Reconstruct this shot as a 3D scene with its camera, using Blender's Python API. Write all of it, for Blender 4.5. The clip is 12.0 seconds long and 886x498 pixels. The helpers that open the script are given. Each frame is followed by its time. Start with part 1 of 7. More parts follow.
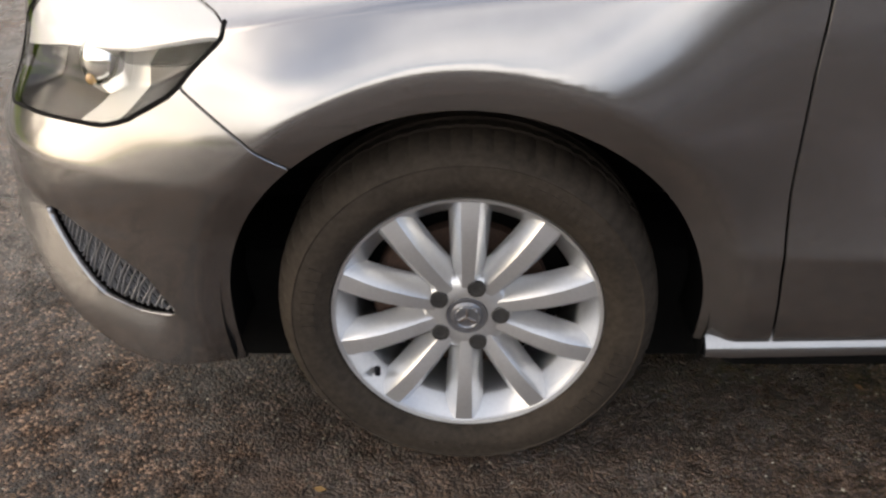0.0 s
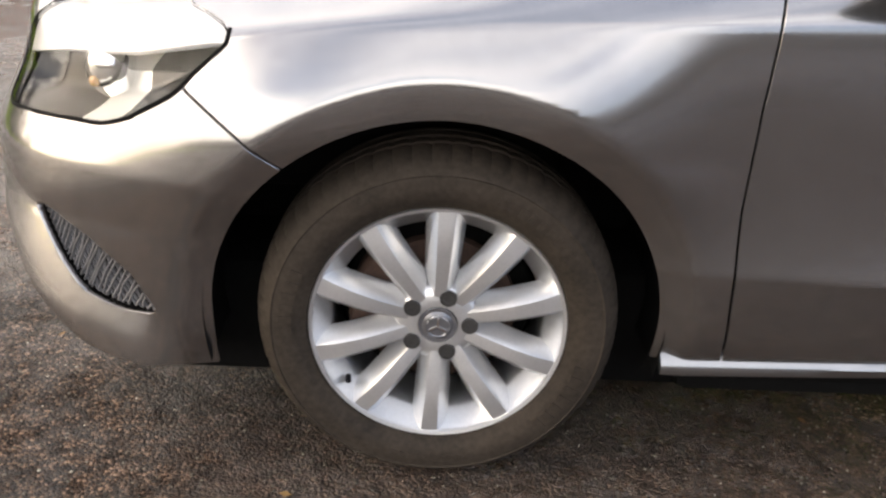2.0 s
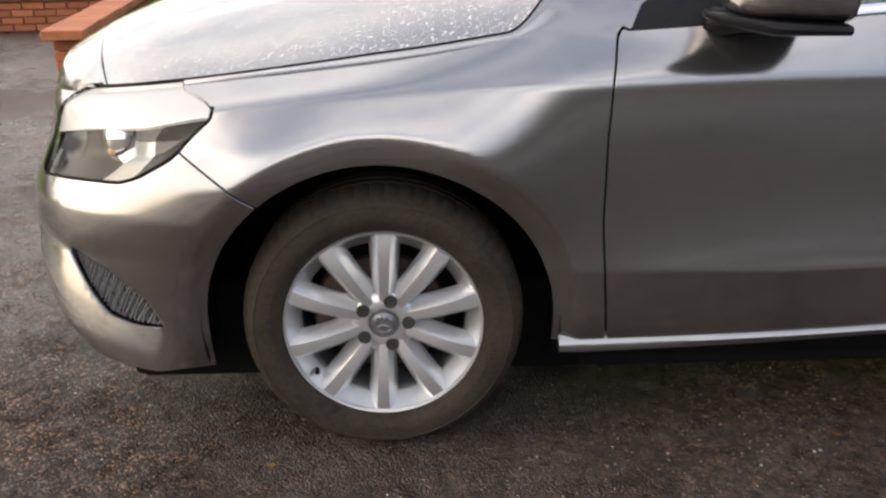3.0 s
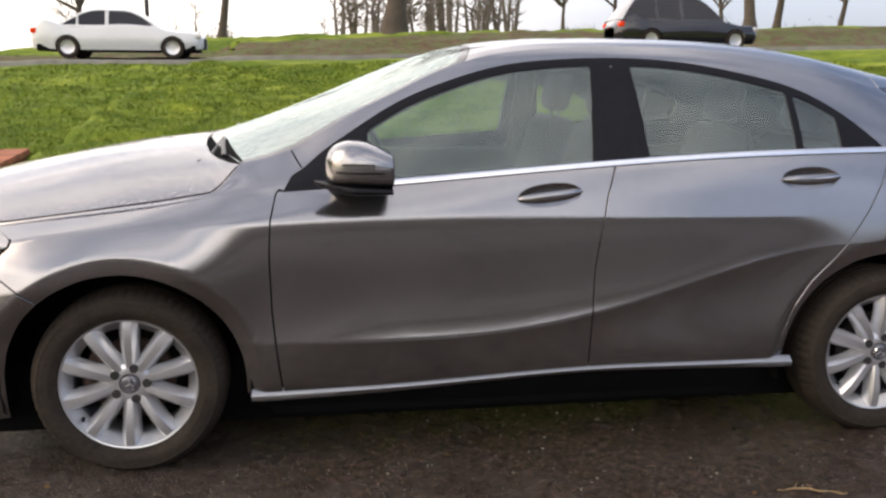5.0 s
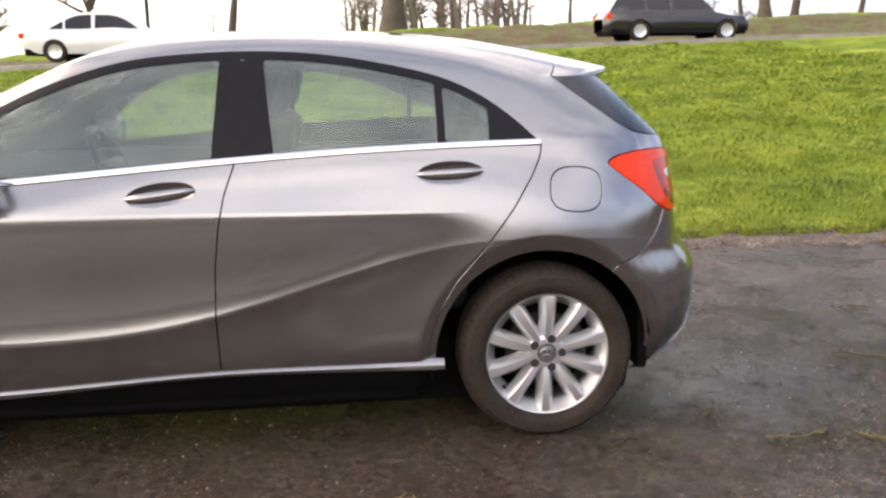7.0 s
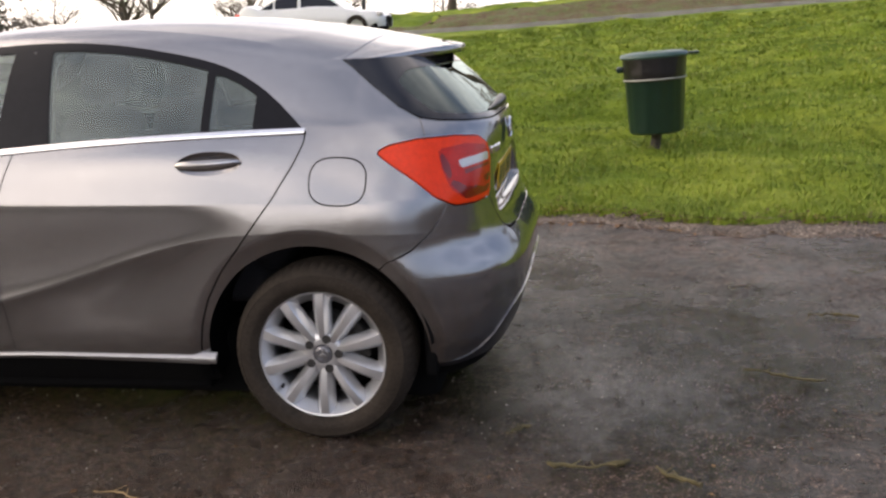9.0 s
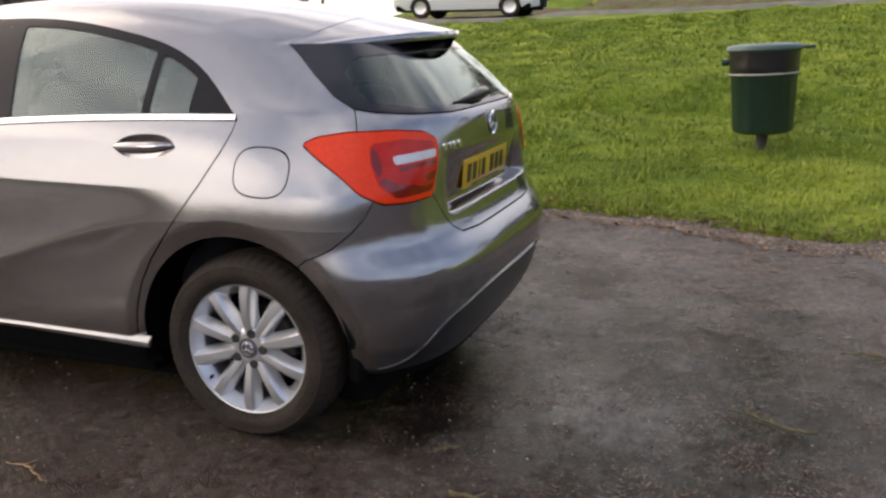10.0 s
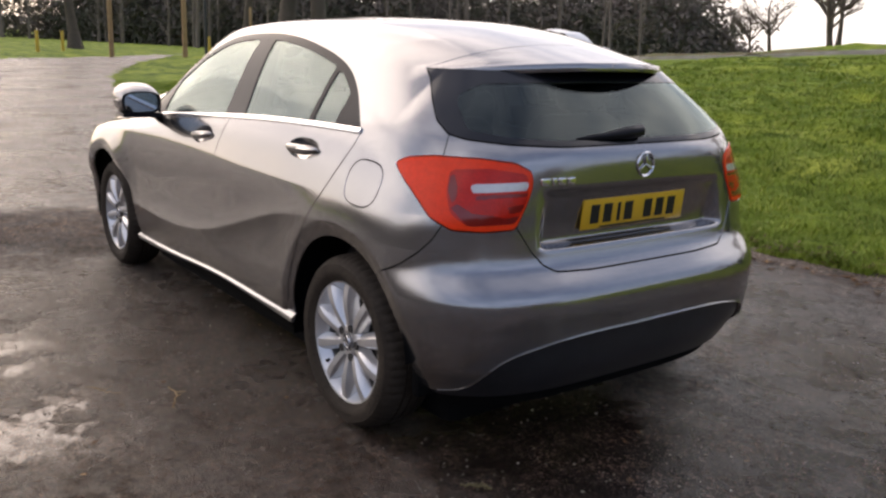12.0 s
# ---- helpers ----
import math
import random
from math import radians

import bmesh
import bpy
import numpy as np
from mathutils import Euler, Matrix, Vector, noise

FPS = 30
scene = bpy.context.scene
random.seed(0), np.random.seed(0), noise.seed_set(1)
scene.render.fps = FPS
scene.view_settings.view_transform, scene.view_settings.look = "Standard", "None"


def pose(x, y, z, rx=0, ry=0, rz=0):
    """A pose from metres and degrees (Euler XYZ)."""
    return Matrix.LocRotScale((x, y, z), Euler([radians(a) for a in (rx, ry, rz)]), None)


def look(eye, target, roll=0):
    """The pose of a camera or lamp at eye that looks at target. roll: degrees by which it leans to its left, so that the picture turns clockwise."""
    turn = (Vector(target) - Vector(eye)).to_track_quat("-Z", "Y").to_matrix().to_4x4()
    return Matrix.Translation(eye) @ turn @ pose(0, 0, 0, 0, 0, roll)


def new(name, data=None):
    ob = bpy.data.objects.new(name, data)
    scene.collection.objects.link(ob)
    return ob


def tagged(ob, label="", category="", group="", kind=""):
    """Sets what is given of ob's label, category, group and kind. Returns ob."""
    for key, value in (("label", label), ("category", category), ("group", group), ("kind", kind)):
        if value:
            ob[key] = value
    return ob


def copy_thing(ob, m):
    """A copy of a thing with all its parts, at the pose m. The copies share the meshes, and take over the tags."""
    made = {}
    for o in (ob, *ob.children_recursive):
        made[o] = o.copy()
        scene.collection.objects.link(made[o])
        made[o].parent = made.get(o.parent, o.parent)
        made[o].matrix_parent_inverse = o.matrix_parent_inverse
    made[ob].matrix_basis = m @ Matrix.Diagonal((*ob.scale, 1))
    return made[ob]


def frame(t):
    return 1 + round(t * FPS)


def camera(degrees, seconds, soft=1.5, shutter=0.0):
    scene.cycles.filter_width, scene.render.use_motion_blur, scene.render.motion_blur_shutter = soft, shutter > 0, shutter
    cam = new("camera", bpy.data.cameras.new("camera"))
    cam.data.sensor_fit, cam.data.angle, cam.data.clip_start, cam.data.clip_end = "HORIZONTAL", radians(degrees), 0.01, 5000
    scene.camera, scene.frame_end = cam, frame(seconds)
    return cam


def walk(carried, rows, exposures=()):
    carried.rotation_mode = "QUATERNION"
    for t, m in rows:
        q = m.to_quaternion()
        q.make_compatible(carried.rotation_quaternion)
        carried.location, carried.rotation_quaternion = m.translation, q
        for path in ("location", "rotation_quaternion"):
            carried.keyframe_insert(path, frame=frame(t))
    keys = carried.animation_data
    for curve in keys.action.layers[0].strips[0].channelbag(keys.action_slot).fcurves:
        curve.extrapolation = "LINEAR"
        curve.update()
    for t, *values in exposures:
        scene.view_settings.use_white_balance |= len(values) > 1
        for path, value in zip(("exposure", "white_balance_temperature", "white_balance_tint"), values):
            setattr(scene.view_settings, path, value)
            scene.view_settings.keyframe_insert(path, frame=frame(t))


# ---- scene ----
cam = camera(54.0, 12.0, 2.5)
PATH = [
    (0, (-1.336, -2.015, 1.128), (-1.41, -0.29, 0.117), -1.5),
    (0.5, (-1.275, -1.984, 0.944), (-1.348, -0.29, -0.116), -1.1),
    (1, (-1.32, -2.009, 0.907), (-1.388, -0.282, -0.1), -0.9),
    (1.5, (-1.327, -2.055, 0.962), (-1.381, -0.279, 0.044), 0.0),
    (2, (-1.374, -2.145, 1.06), (-1.337, -0.33, 0.221), 2.7),
    (2.5, (-1.345, -2.314, 1.158), (-1.291, -0.503, 0.31), 1.5),
    (2.7, (-1.309, -2.423, 1.166), (-1.248, -0.595, 0.355), -0.5),
    (4.3, (-1.115, -3.3, 1.258), (-1.023, -1.346, 0.84), 1.0),
    (4.5, (-1.003, -3.428, 1.327), (-0.848, -1.47, 0.949), 1.5),
    (4.8, (-0.838, -3.606, 1.332), (-0.607, -1.65, 0.986), 0.5),
    (5, (-0.733, -3.681, 1.328), (-0.443, -1.743, 0.928), 0.4),
    (5.5, (-0.486, -3.7, 1.357), (-0.009, -1.82, 0.87), -0.3),
    (6, (-0.2, -3.737, 1.323), (0.347, -1.868, 0.87), 0.2),
    (6.5, (0.261, -3.834, 1.334), (0.59, -1.911, 0.897), 0.4),
    (7, (0.666, -3.746, 1.313), (0.877, -1.799, 0.906), -0.8),
    (7.2, (0.755, -3.741, 1.318), (0.994, -1.796, 0.92), -0.8),
    (8.8, (2.086, -3.532, 1.315), (1.86, -1.598, 0.86), -2.6),
    (9, (2.247, -3.518, 1.317), (1.913, -1.6, 0.857), -2.7),
    (9.5, (2.599, -3.366, 1.305), (2.101, -1.485, 0.843), -2.3),
    (10, (2.908, -3.128, 1.322), (2.222, -1.315, 0.83), -0.9),
    (10.5, (3.241, -2.95, 1.327), (2.215, -1.315, 0.803), 0.6),
    (11, (3.43, -2.658, 1.314), (2.361, -1.042, 0.819), 2.6),
    (11.5, (3.615, -2.425, 1.324), (2.323, -0.963, 0.883), 1.1),
    (12, (3.91, -2.345, 1.37), (2.354, -1.178, 0.905), 1.9),
]
EXPOSURES = [(0.0, 1.28, 7450, 12), (0.5, 1.64, 7500, 13), (1.0, 1.76, 7500, 14), (1.8, 1.68, 7500, 13), (2.6, 1.38, 7400, 13), (4.4, 0.86, 7300, 16), (5.0, 0.90, 7300, 16), (5.6, 1.45, 7450, 17), (6.2, 1.62, 7750, 18), (7.0, 1.50, 7650, 18), (8.8, 0.86, 7350, 18), (10.0, 0.86, 7250, 18), (11.4, 0.62, 7300, 20), (12.0, 0.57, 7050, 19)]
walk(cam, [(t, look(eye, target, roll)) for t, eye, target, roll in PATH], EXPOSURES)

# ---- world and light ----
SUN_EL, SUN_AZ = 34.0, 178.0          # a veiled sun ahead of the car's nose (degrees; azimuth from +x, anticlockwise)
world = bpy.data.worlds.new("overcast_sky")
scene.world = world
world.use_nodes = True
wn, wl = world.node_tree.nodes, world.node_tree.links
wn.clear()
sky = wn.new("ShaderNodeTexSky")
sky.sky_type, sky.sun_disc = "NISHITA", False
sky.sun_elevation, sky.sun_rotation = radians(SUN_EL), radians(90.0 - SUN_AZ)
sky.air_density, sky.dust_density = 1.0, 3.0
bg_clear = wn.new("ShaderNodeBackground")
bg_clear.inputs["Strength"].default_value = 0.15
bg_cloud = wn.new("ShaderNodeBackground")
bg_cloud.inputs["Strength"].default_value = 2.3
tc = wn.new("ShaderNodeTexCoord")
mp = wn.new("ShaderNodeMapping")
mp.inputs["Scale"].default_value = (1.0, 1.0, 2.6)
cl = wn.new("ShaderNodeTexNoise")
cl.inputs["Scale"].default_value, cl.inputs["Detail"].default_value, cl.inputs["Roughness"].default_value = 2.2, 7.0, 0.55
cr = wn.new("ShaderNodeValToRGB")
cr.color_ramp.elements[0].position, cr.color_ramp.elements[0].color = 0.36, (0.26, 0.31, 0.40, 1)
cr.color_ramp.elements[1].position, cr.color_ramp.elements[1].color = 0.62, (1.0, 0.995, 0.98, 1)
ms = wn.new("ShaderNodeMixShader")
ms.inputs[0].default_value = 0.66
wo = wn.new("ShaderNodeOutputWorld")
wl.new(tc.outputs["Generated"], mp.inputs["Vector"])
wl.new(mp.outputs["Vector"], cl.inputs["Vector"])
wl.new(cl.outputs["Fac"], cr.inputs["Fac"])
sep = wn.new("ShaderNodeSeparateXYZ")
low_sky = wn.new("ShaderNodeMapRange")
low_sky.inputs["From Min"].default_value, low_sky.inputs["From Max"].default_value = 0.02, 0.42
mixc = wn.new("ShaderNodeMix")
mixc.data_type = "RGBA"
mixc.inputs[6].default_value = (0.57, 0.566, 0.56, 1)
wl.new(tc.outputs["Generated"], sep.inputs[0])
wl.new(sep.outputs["Z"], low_sky.inputs["Value"])
wl.new(low_sky.outputs["Result"], mixc.inputs[0])
wl.new(cr.outputs["Color"], mixc.inputs[7])
# the cloud is brighter round the veiled sun and bluer away from it
sun_dir = Vector((math.cos(radians(SUN_AZ)) * math.cos(radians(SUN_EL)), math.sin(radians(SUN_AZ)) * math.cos(radians(SUN_EL)), math.sin(radians(SUN_EL))))
toward = wn.new("ShaderNodeVectorMath")
toward.operation = "DOT_PRODUCT"
toward.inputs[1].default_value = sun_dir
veil = wn.new("ShaderNodeValToRGB")
veil_map = wn.new("ShaderNodeMapRange")
veil_map.inputs["From Min"].default_value, veil_map.inputs["From Max"].default_value = -0.9, 1.0
veil.color_ramp.elements[0].position, veil.color_ramp.elements[0].color = 0.0, (0.16, 0.21, 0.31, 1)
veil.color_ramp.elements[1].position, veil.color_ramp.elements[1].color = 1.0, (0.84, 0.825, 0.80, 1)
veil.color_ramp.elements.new(0.34).color = (0.25, 0.31, 0.43, 1)
veil.color_ramp.elements.new(0.58).color = (1.0, 1.0, 1.0, 1)
veil.color_ramp.elements.new(0.88).color = (0.88, 0.87, 0.86, 1)
lit = wn.new("ShaderNodeMix")
lit.data_type, lit.blend_type = "RGBA", "MULTIPLY"
lit.inputs[0].default_value = 1.0
wl.new(tc.outputs["Generated"], toward.inputs[0])
wl.new(toward.outputs["Value"], veil_map.inputs["Value"])
wl.new(veil_map.outputs["Result"], veil.inputs["Fac"])
wl.new(mixc.outputs[2], lit.inputs[6])
wl.new(veil.outputs["Color"], lit.inputs[7])
height = wn.new("ShaderNodeValToRGB")
height.color_ramp.elements[0].position, height.color_ramp.elements[0].color = 0.42, (1.06, 1.05, 1.04, 1)
height.color_ramp.elements[1].position, height.color_ramp.elements[1].color = 0.95, (0.27, 0.31, 0.39, 1)
over = wn.new("ShaderNodeMix")
over.data_type, over.blend_type = "RGBA", "MULTIPLY"
over.inputs[0].default_value = 1.0
wl.new(sep.outputs["Z"], height.inputs["Fac"])
wl.new(lit.outputs[2], over.inputs[6])
wl.new(height.outputs["Color"], over.inputs[7])
wl.new(over.outputs[2], bg_cloud.inputs["Color"])
wl.new(sky.outputs["Color"], bg_clear.inputs["Color"])
wl.new(bg_clear.outputs[0], ms.inputs[1])
wl.new(bg_cloud.outputs[0], ms.inputs[2])
wl.new(ms.outputs[0], wo.inputs["Surface"])

sun = new("sun", bpy.data.lights.new("sun", "SUN"))
sun.data.energy, sun.data.angle, sun.data.color = 0.36, radians(50), (1.0, 0.93, 0.82)
sun.matrix_world = look(sun_dir * 50, (0, 0, 0))

# ---- materials ----
def material(name, color, rough=0.5, metal=0.0, coat=0.0, noise_scale=0.0, noise_amount=0.0, bump=0.0, bump_scale=200.0, spec=0.5, coat_rough=0.05):
    """A principled material with colour varied at two scales and a fine bump."""
    m = bpy.data.materials.new(name)
    m.use_nodes = True
    nt = m.node_tree
    b = nt.nodes["Principled BSDF"]
    b.inputs["Base Color"].default_value = (*color, 1)
    b.inputs["Roughness"].default_value = rough
    b.inputs["Metallic"].default_value = metal
    b.inputs["Coat Weight"].default_value = coat
    b.inputs["Coat Roughness"].default_value = coat_rough
    b.inputs["Specular IOR Level"].default_value = spec
    co = nt.nodes.new("ShaderNodeTexCoord")
    if noise_amount:
        n1, n2 = nt.nodes.new("ShaderNodeTexNoise"), nt.nodes.new("ShaderNodeTexNoise")
        n1.inputs["Scale"].default_value, n1.inputs["Detail"].default_value = noise_scale, 4
        n2.inputs["Scale"].default_value, n2.inputs["Detail"].default_value = noise_scale * 9, 3
        add = nt.nodes.new("ShaderNodeMath")
        add.operation = "ADD"
        ramp = nt.nodes.new("ShaderNodeMapRange")
        ramp.inputs["From Min"].default_value, ramp.inputs["From Max"].default_value = 0.6, 1.4
        ramp.inputs["To Min"].default_value, ramp.inputs["To Max"].default_value = 1 - noise_amount, 1 + noise_amount
        mul = nt.nodes.new("ShaderNodeVectorMath")
        mul.operation = "SCALE"
        mul.inputs[0].default_value = color
        for n in (n1, n2):
            nt.links.new(co.outputs["Object"], n.inputs["Vector"])
        nt.links.new(n1.outputs["Fac"], add.inputs[0])
        nt.links.new(n2.outputs["Fac"], add.inputs[1])
        nt.links.new(add.outputs[0], ramp.inputs["Value"])
        nt.links.new(ramp.outputs["Result"], mul.inputs["Scale"])
        nt.links.new(mul.outputs[0], b.inputs["Base Color"])
    if bump:
        nb, bp = nt.nodes.new("ShaderNodeTexNoise"), nt.nodes.new("ShaderNodeBump")
        nb.inputs["Scale"].default_value, nb.inputs["Detail"].default_value = bump_scale, 4
        bp.inputs["Strength"].default_value, bp.inputs["Distance"].default_value = min(1.0, bump * 10), 0.01 * bump * 10
        nt.links.new(co.outputs["Object"], nb.inputs["Vector"])
        nt.links.new(nb.outputs["Fac"], bp.inputs["Height"])
        nt.links.new(bp.outputs["Normal"], b.inputs["Normal"])
    return m


def clear_glass(name, tint, ior=1.5, sky_haze=0.0):
    """A thin pane: tinted and clear, with the gloss that its angle gives."""
    m = bpy.data.materials.new(name)
    m.use_nodes = True
    nt = m.node_tree
    nt.nodes.clear()
    out, mix = nt.nodes.new("ShaderNodeOutputMaterial"), nt.nodes.new("ShaderNodeMixShader")
    tr, gl, fr = nt.nodes.new("ShaderNodeBsdfTransparent"), nt.nodes.new("ShaderNodeBsdfGlossy"), nt.nodes.new("ShaderNodeFresnel")
    tr.inputs["Color"].default_value = (*tint, 1)
    gl.inputs["Roughness"].default_value = 0.0
    gl.inputs["Color"].default_value = (0.88, 1.0, 0.95, 1) if tint[1] > tint[0] else (1, 1, 1, 1)
    fr.inputs["IOR"].default_value = ior
    nt.links.new(fr.outputs[0], mix.inputs[0])
    nt.links.new(tr.outputs[0], mix.inputs[1])
    nt.links.new(gl.outputs[0], mix.inputs[2])
    # a pale diffuse film brightens the pane, in place of reflected sky and haze
    if sky_haze:
        film, over = nt.nodes.new("ShaderNodeBsdfDiffuse"), nt.nodes.new("ShaderNodeMixShader")
        film.inputs["Color"].default_value = (0.58, 0.66, 0.62, 1)
        co, n1, lv = nt.nodes.new("ShaderNodeTexCoord"), nt.nodes.new("ShaderNodeTexNoise"), nt.nodes.new("ShaderNodeMapRange")
        n1.inputs["Scale"].default_value, n1.inputs["Detail"].default_value = 7.0, 6
        lv.inputs["From Min"].default_value, lv.inputs["From Max"].default_value = 0.3, 0.7
        lv.inputs["To Min"].default_value, lv.inputs["To Max"].default_value = sky_haze * 0.6, sky_haze * 1.4
        nt.links.new(co.outputs["Object"], n1.inputs["Vector"])
        nt.links.new(n1.outputs["Fac"], lv.inputs["Value"])
        nt.links.new(lv.outputs["Result"], over.inputs[0])
        nt.links.new(mix.outputs[0], over.inputs[1])
        nt.links.new(film.outputs[0], over.inputs[2])
        nt.links.new(over.outputs[0], out.inputs["Surface"])
        return m
    nt.links.new(mix.outputs[0], out.inputs["Surface"])
    return m


PAINT = material("grey_metallic_paint", (0.325, 0.316, 0.312), rough=0.19, metal=0.93, coat=1.0, noise_scale=3.0, noise_amount=0.05, coat_rough=0.02)
PAINT.node_tree.nodes["Principled BSDF"].inputs["Coat IOR"].default_value = 1.47
PAINT.node_tree.nodes["Principled BSDF"].inputs["Specular Tint"].default_value = (0.55, 0.55, 0.56, 1)


def beaded(paint):
    """The paint with beads of rain standing on it."""
    m = paint.copy()
    m.name = "rain_beaded_paint"
    nt = m.node_tree
    b = nt.nodes["Principled BSDF"]
    co, last = nt.nodes.new("ShaderNodeTexCoord"), None
    for scale, least in ((75.0, 0.62), (190.0, 0.55)):
        cells, pick, chosen, drop, both = (nt.nodes.new(k) for k in ("ShaderNodeTexVoronoi", "ShaderNodeSeparateColor", "ShaderNodeMath", "ShaderNodeMapRange", "ShaderNodeMath"))
        cells.inputs["Scale"].default_value = scale
        chosen.operation, chosen.inputs[1].default_value = "GREATER_THAN", least
        drop.interpolation_type = "SMOOTHSTEP"
        drop.inputs["From Min"].default_value, drop.inputs["From Max"].default_value = 0.10, 0.34
        drop.inputs["To Min"].default_value, drop.inputs["To Max"].default_value = 1.0, 0.0
        both.operation = "MULTIPLY"
        nt.links.new(co.outputs["Object"], cells.inputs["Vector"])
        nt.links.new(cells.outputs["Color"], pick.inputs[0])
        nt.links.new(pick.outputs[0], chosen.inputs[0])
        nt.links.new(cells.outputs["Distance"], drop.inputs["Value"])
        nt.links.new(drop.outputs["Result"], both.inputs[0])
        nt.links.new(chosen.outputs[0], both.inputs[1])
        if last:
            add = nt.nodes.new("ShaderNodeMath")
            nt.links.new(last, add.inputs[0])
            nt.links.new(both.outputs[0], add.inputs[1])
            last = add.outputs[0]
        else:
            last = both.outputs[0]
    bp = nt.nodes.new("ShaderNodeBump")
    bp.inputs["Strength"].default_value, bp.inputs["Distance"].default_value = 0.7, 0.0025
    nt.links.new(last, bp.inputs["Height"])
    nt.links.new(bp.outputs["Normal"], b.inputs["Coat Normal"])
    nt.links.new(bp.outputs["Normal"], b.inputs["Normal"])
    return m


WET_PAINT = beaded(PAINT)
BLACK_TRIM = material("black_trim", (0.012, 0.012, 0.014), rough=0.30, spec=0.12, noise_scale=30, noise_amount=0.2)
GLOSS_BLACK = material("gloss_black", (0.008, 0.008, 0.010), rough=0.10, coat=0.15, spec=0.4, noise_scale=20, noise_amount=0.2)
UNDER = material("underbody_black", (0.006, 0.006, 0.006), rough=0.9, spec=0.08, noise_scale=8, noise_amount=0.3, bump=0.02, bump_scale=60)
CHROME = material("chrome", (0.82, 0.82, 0.83), rough=0.14, metal=1.0, noise_scale=30, noise_amount=0.05)
SATIN = material("satin_silver_trim", (0.36, 0.36, 0.36), rough=0.34, metal=1.0, noise_scale=30, noise_amount=0.08)
ALLOY = material("silver_alloy_lacquer", (0.64, 0.64, 0.64), rough=0.28, metal=0.70, coat=0.6, noise_scale=18, noise_amount=0.07, coat_rough=0.12)
RUBBER = material("tyre_rubber", (0.034, 0.026, 0.019), rough=0.80, spec=0.25, noise_scale=11, noise_amount=0.5, bump=0.03, bump_scale=160)
RUST = material("rusty_brake_iron", (0.075, 0.042, 0.030), rough=0.7, metal=0.2, noise_scale=25, noise_amount=0.45, bump=0.03, bump_scale=120)
IRON = material("dark_cast_iron", (0.05, 0.048, 0.046), rough=0.6, metal=0.5, noise_scale=25, noise_amount=0.4)
GLASS = clear_glass("green_tint_glass", (0.78, 0.92, 0.86), 1.80, 0.11)
SCREEN = clear_glass("windscreen_glass", (0.86, 0.88, 0.86), 2.4, 0.32)
PRIVACY = clear_glass("rear_glass", (0.30, 0.34, 0.35), 1.62)
LENS = clear_glass("lamp_lens", (0.93, 0.93, 0.93), 1.22)
SEAT = material("dark_grey_cloth", (0.035, 0.035, 0.040), rough=0.9, noise_scale=12, noise_amount=0.25)
CABIN = material("grey_cabin_plastic", (0.07, 0.07, 0.068), rough=0.7, noise_scale=12, noise_amount=0.2)

# ---- tools for meshes ----
def link_mesh(name, me, mat, parent=None, label=""):
    me.materials.append(mat)
    ob = new(name, me)
    if parent:
        ob.parent = parent
    if label:
        tagged(ob, label)
    return ob


def part(name, bm, mat, parent=None, label="", smooth=True):
    """Links a bmesh as one mesh object under a thing or under a part."""
    bmesh.ops.recalc_face_normals(bm, faces=bm.faces)
    me = bpy.data.meshes.new(name)
    bm.to_mesh(me)
    bm.free()
    me.shade_smooth() if smooth else me.shade_flat()
    if smooth:
        me.set_sharp_from_angle(angle=radians(38))
    return link_mesh(name, me, mat, parent, label)


def group_thing(name, place, label, category, group=""):
    ob = new(name)
    ob.location = place
    ob.empty_display_size = 0.1
    return tagged(ob, label, category, group)


def box(bm, lo, hi, bevel=0.0, m=None, segments=2):
    """A box with rounded edges, added to bm."""
    made = bmesh.ops.create_cube(bm, size=1.0)["verts"]
    mid, size = (Vector(lo) + Vector(hi)) / 2, Vector(hi) - Vector(lo)
    for v in made:
        v.co = Vector((v.co.x * size.x, v.co.y * size.y, v.co.z * size.z)) + mid
    if bevel:
        edges = list({e for v in made for e in v.link_edges})
        made = list({v for v in bmesh.ops.bevel(bm, geom=edges, offset=bevel, segments=segments, affect="EDGES", profile=0.5)["verts"]} | {v for v in made if v.is_valid})
    if m is not None:
        bmesh.ops.transform(bm, matrix=m, verts=made)
    return made


def tube(bm, points, radii, sides=8, close=True):
    """A tube along points with a radius for each, added to bm."""
    rings, points = [], [Vector(p) for p in points]
    side = None
    for i, p in enumerate(points):
        d = (points[min(i + 1, len(points) - 1)] - points[max(i - 1, 0)]).normalized()
        if side is None:
            side = d.orthogonal().normalized()
        side = (side - d * side.dot(d)).normalized()
        up = d.cross(side)
        r = radii[i] if hasattr(radii, "__len__") else radii
        rings.append([bm.verts.new(p + (side * math.cos(a) + up * math.sin(a)) * r) for a in (2 * math.pi * k / sides for k in range(sides))])
    for a, b in zip(rings, rings[1:]):
        for k in range(sides):
            bm.faces.new((a[k], a[(k + 1) % sides], b[(k + 1) % sides], b[k]))
    if close:
        bm.faces.new(rings[0][::-1])
        bm.faces.new(rings[-1])
    return rings


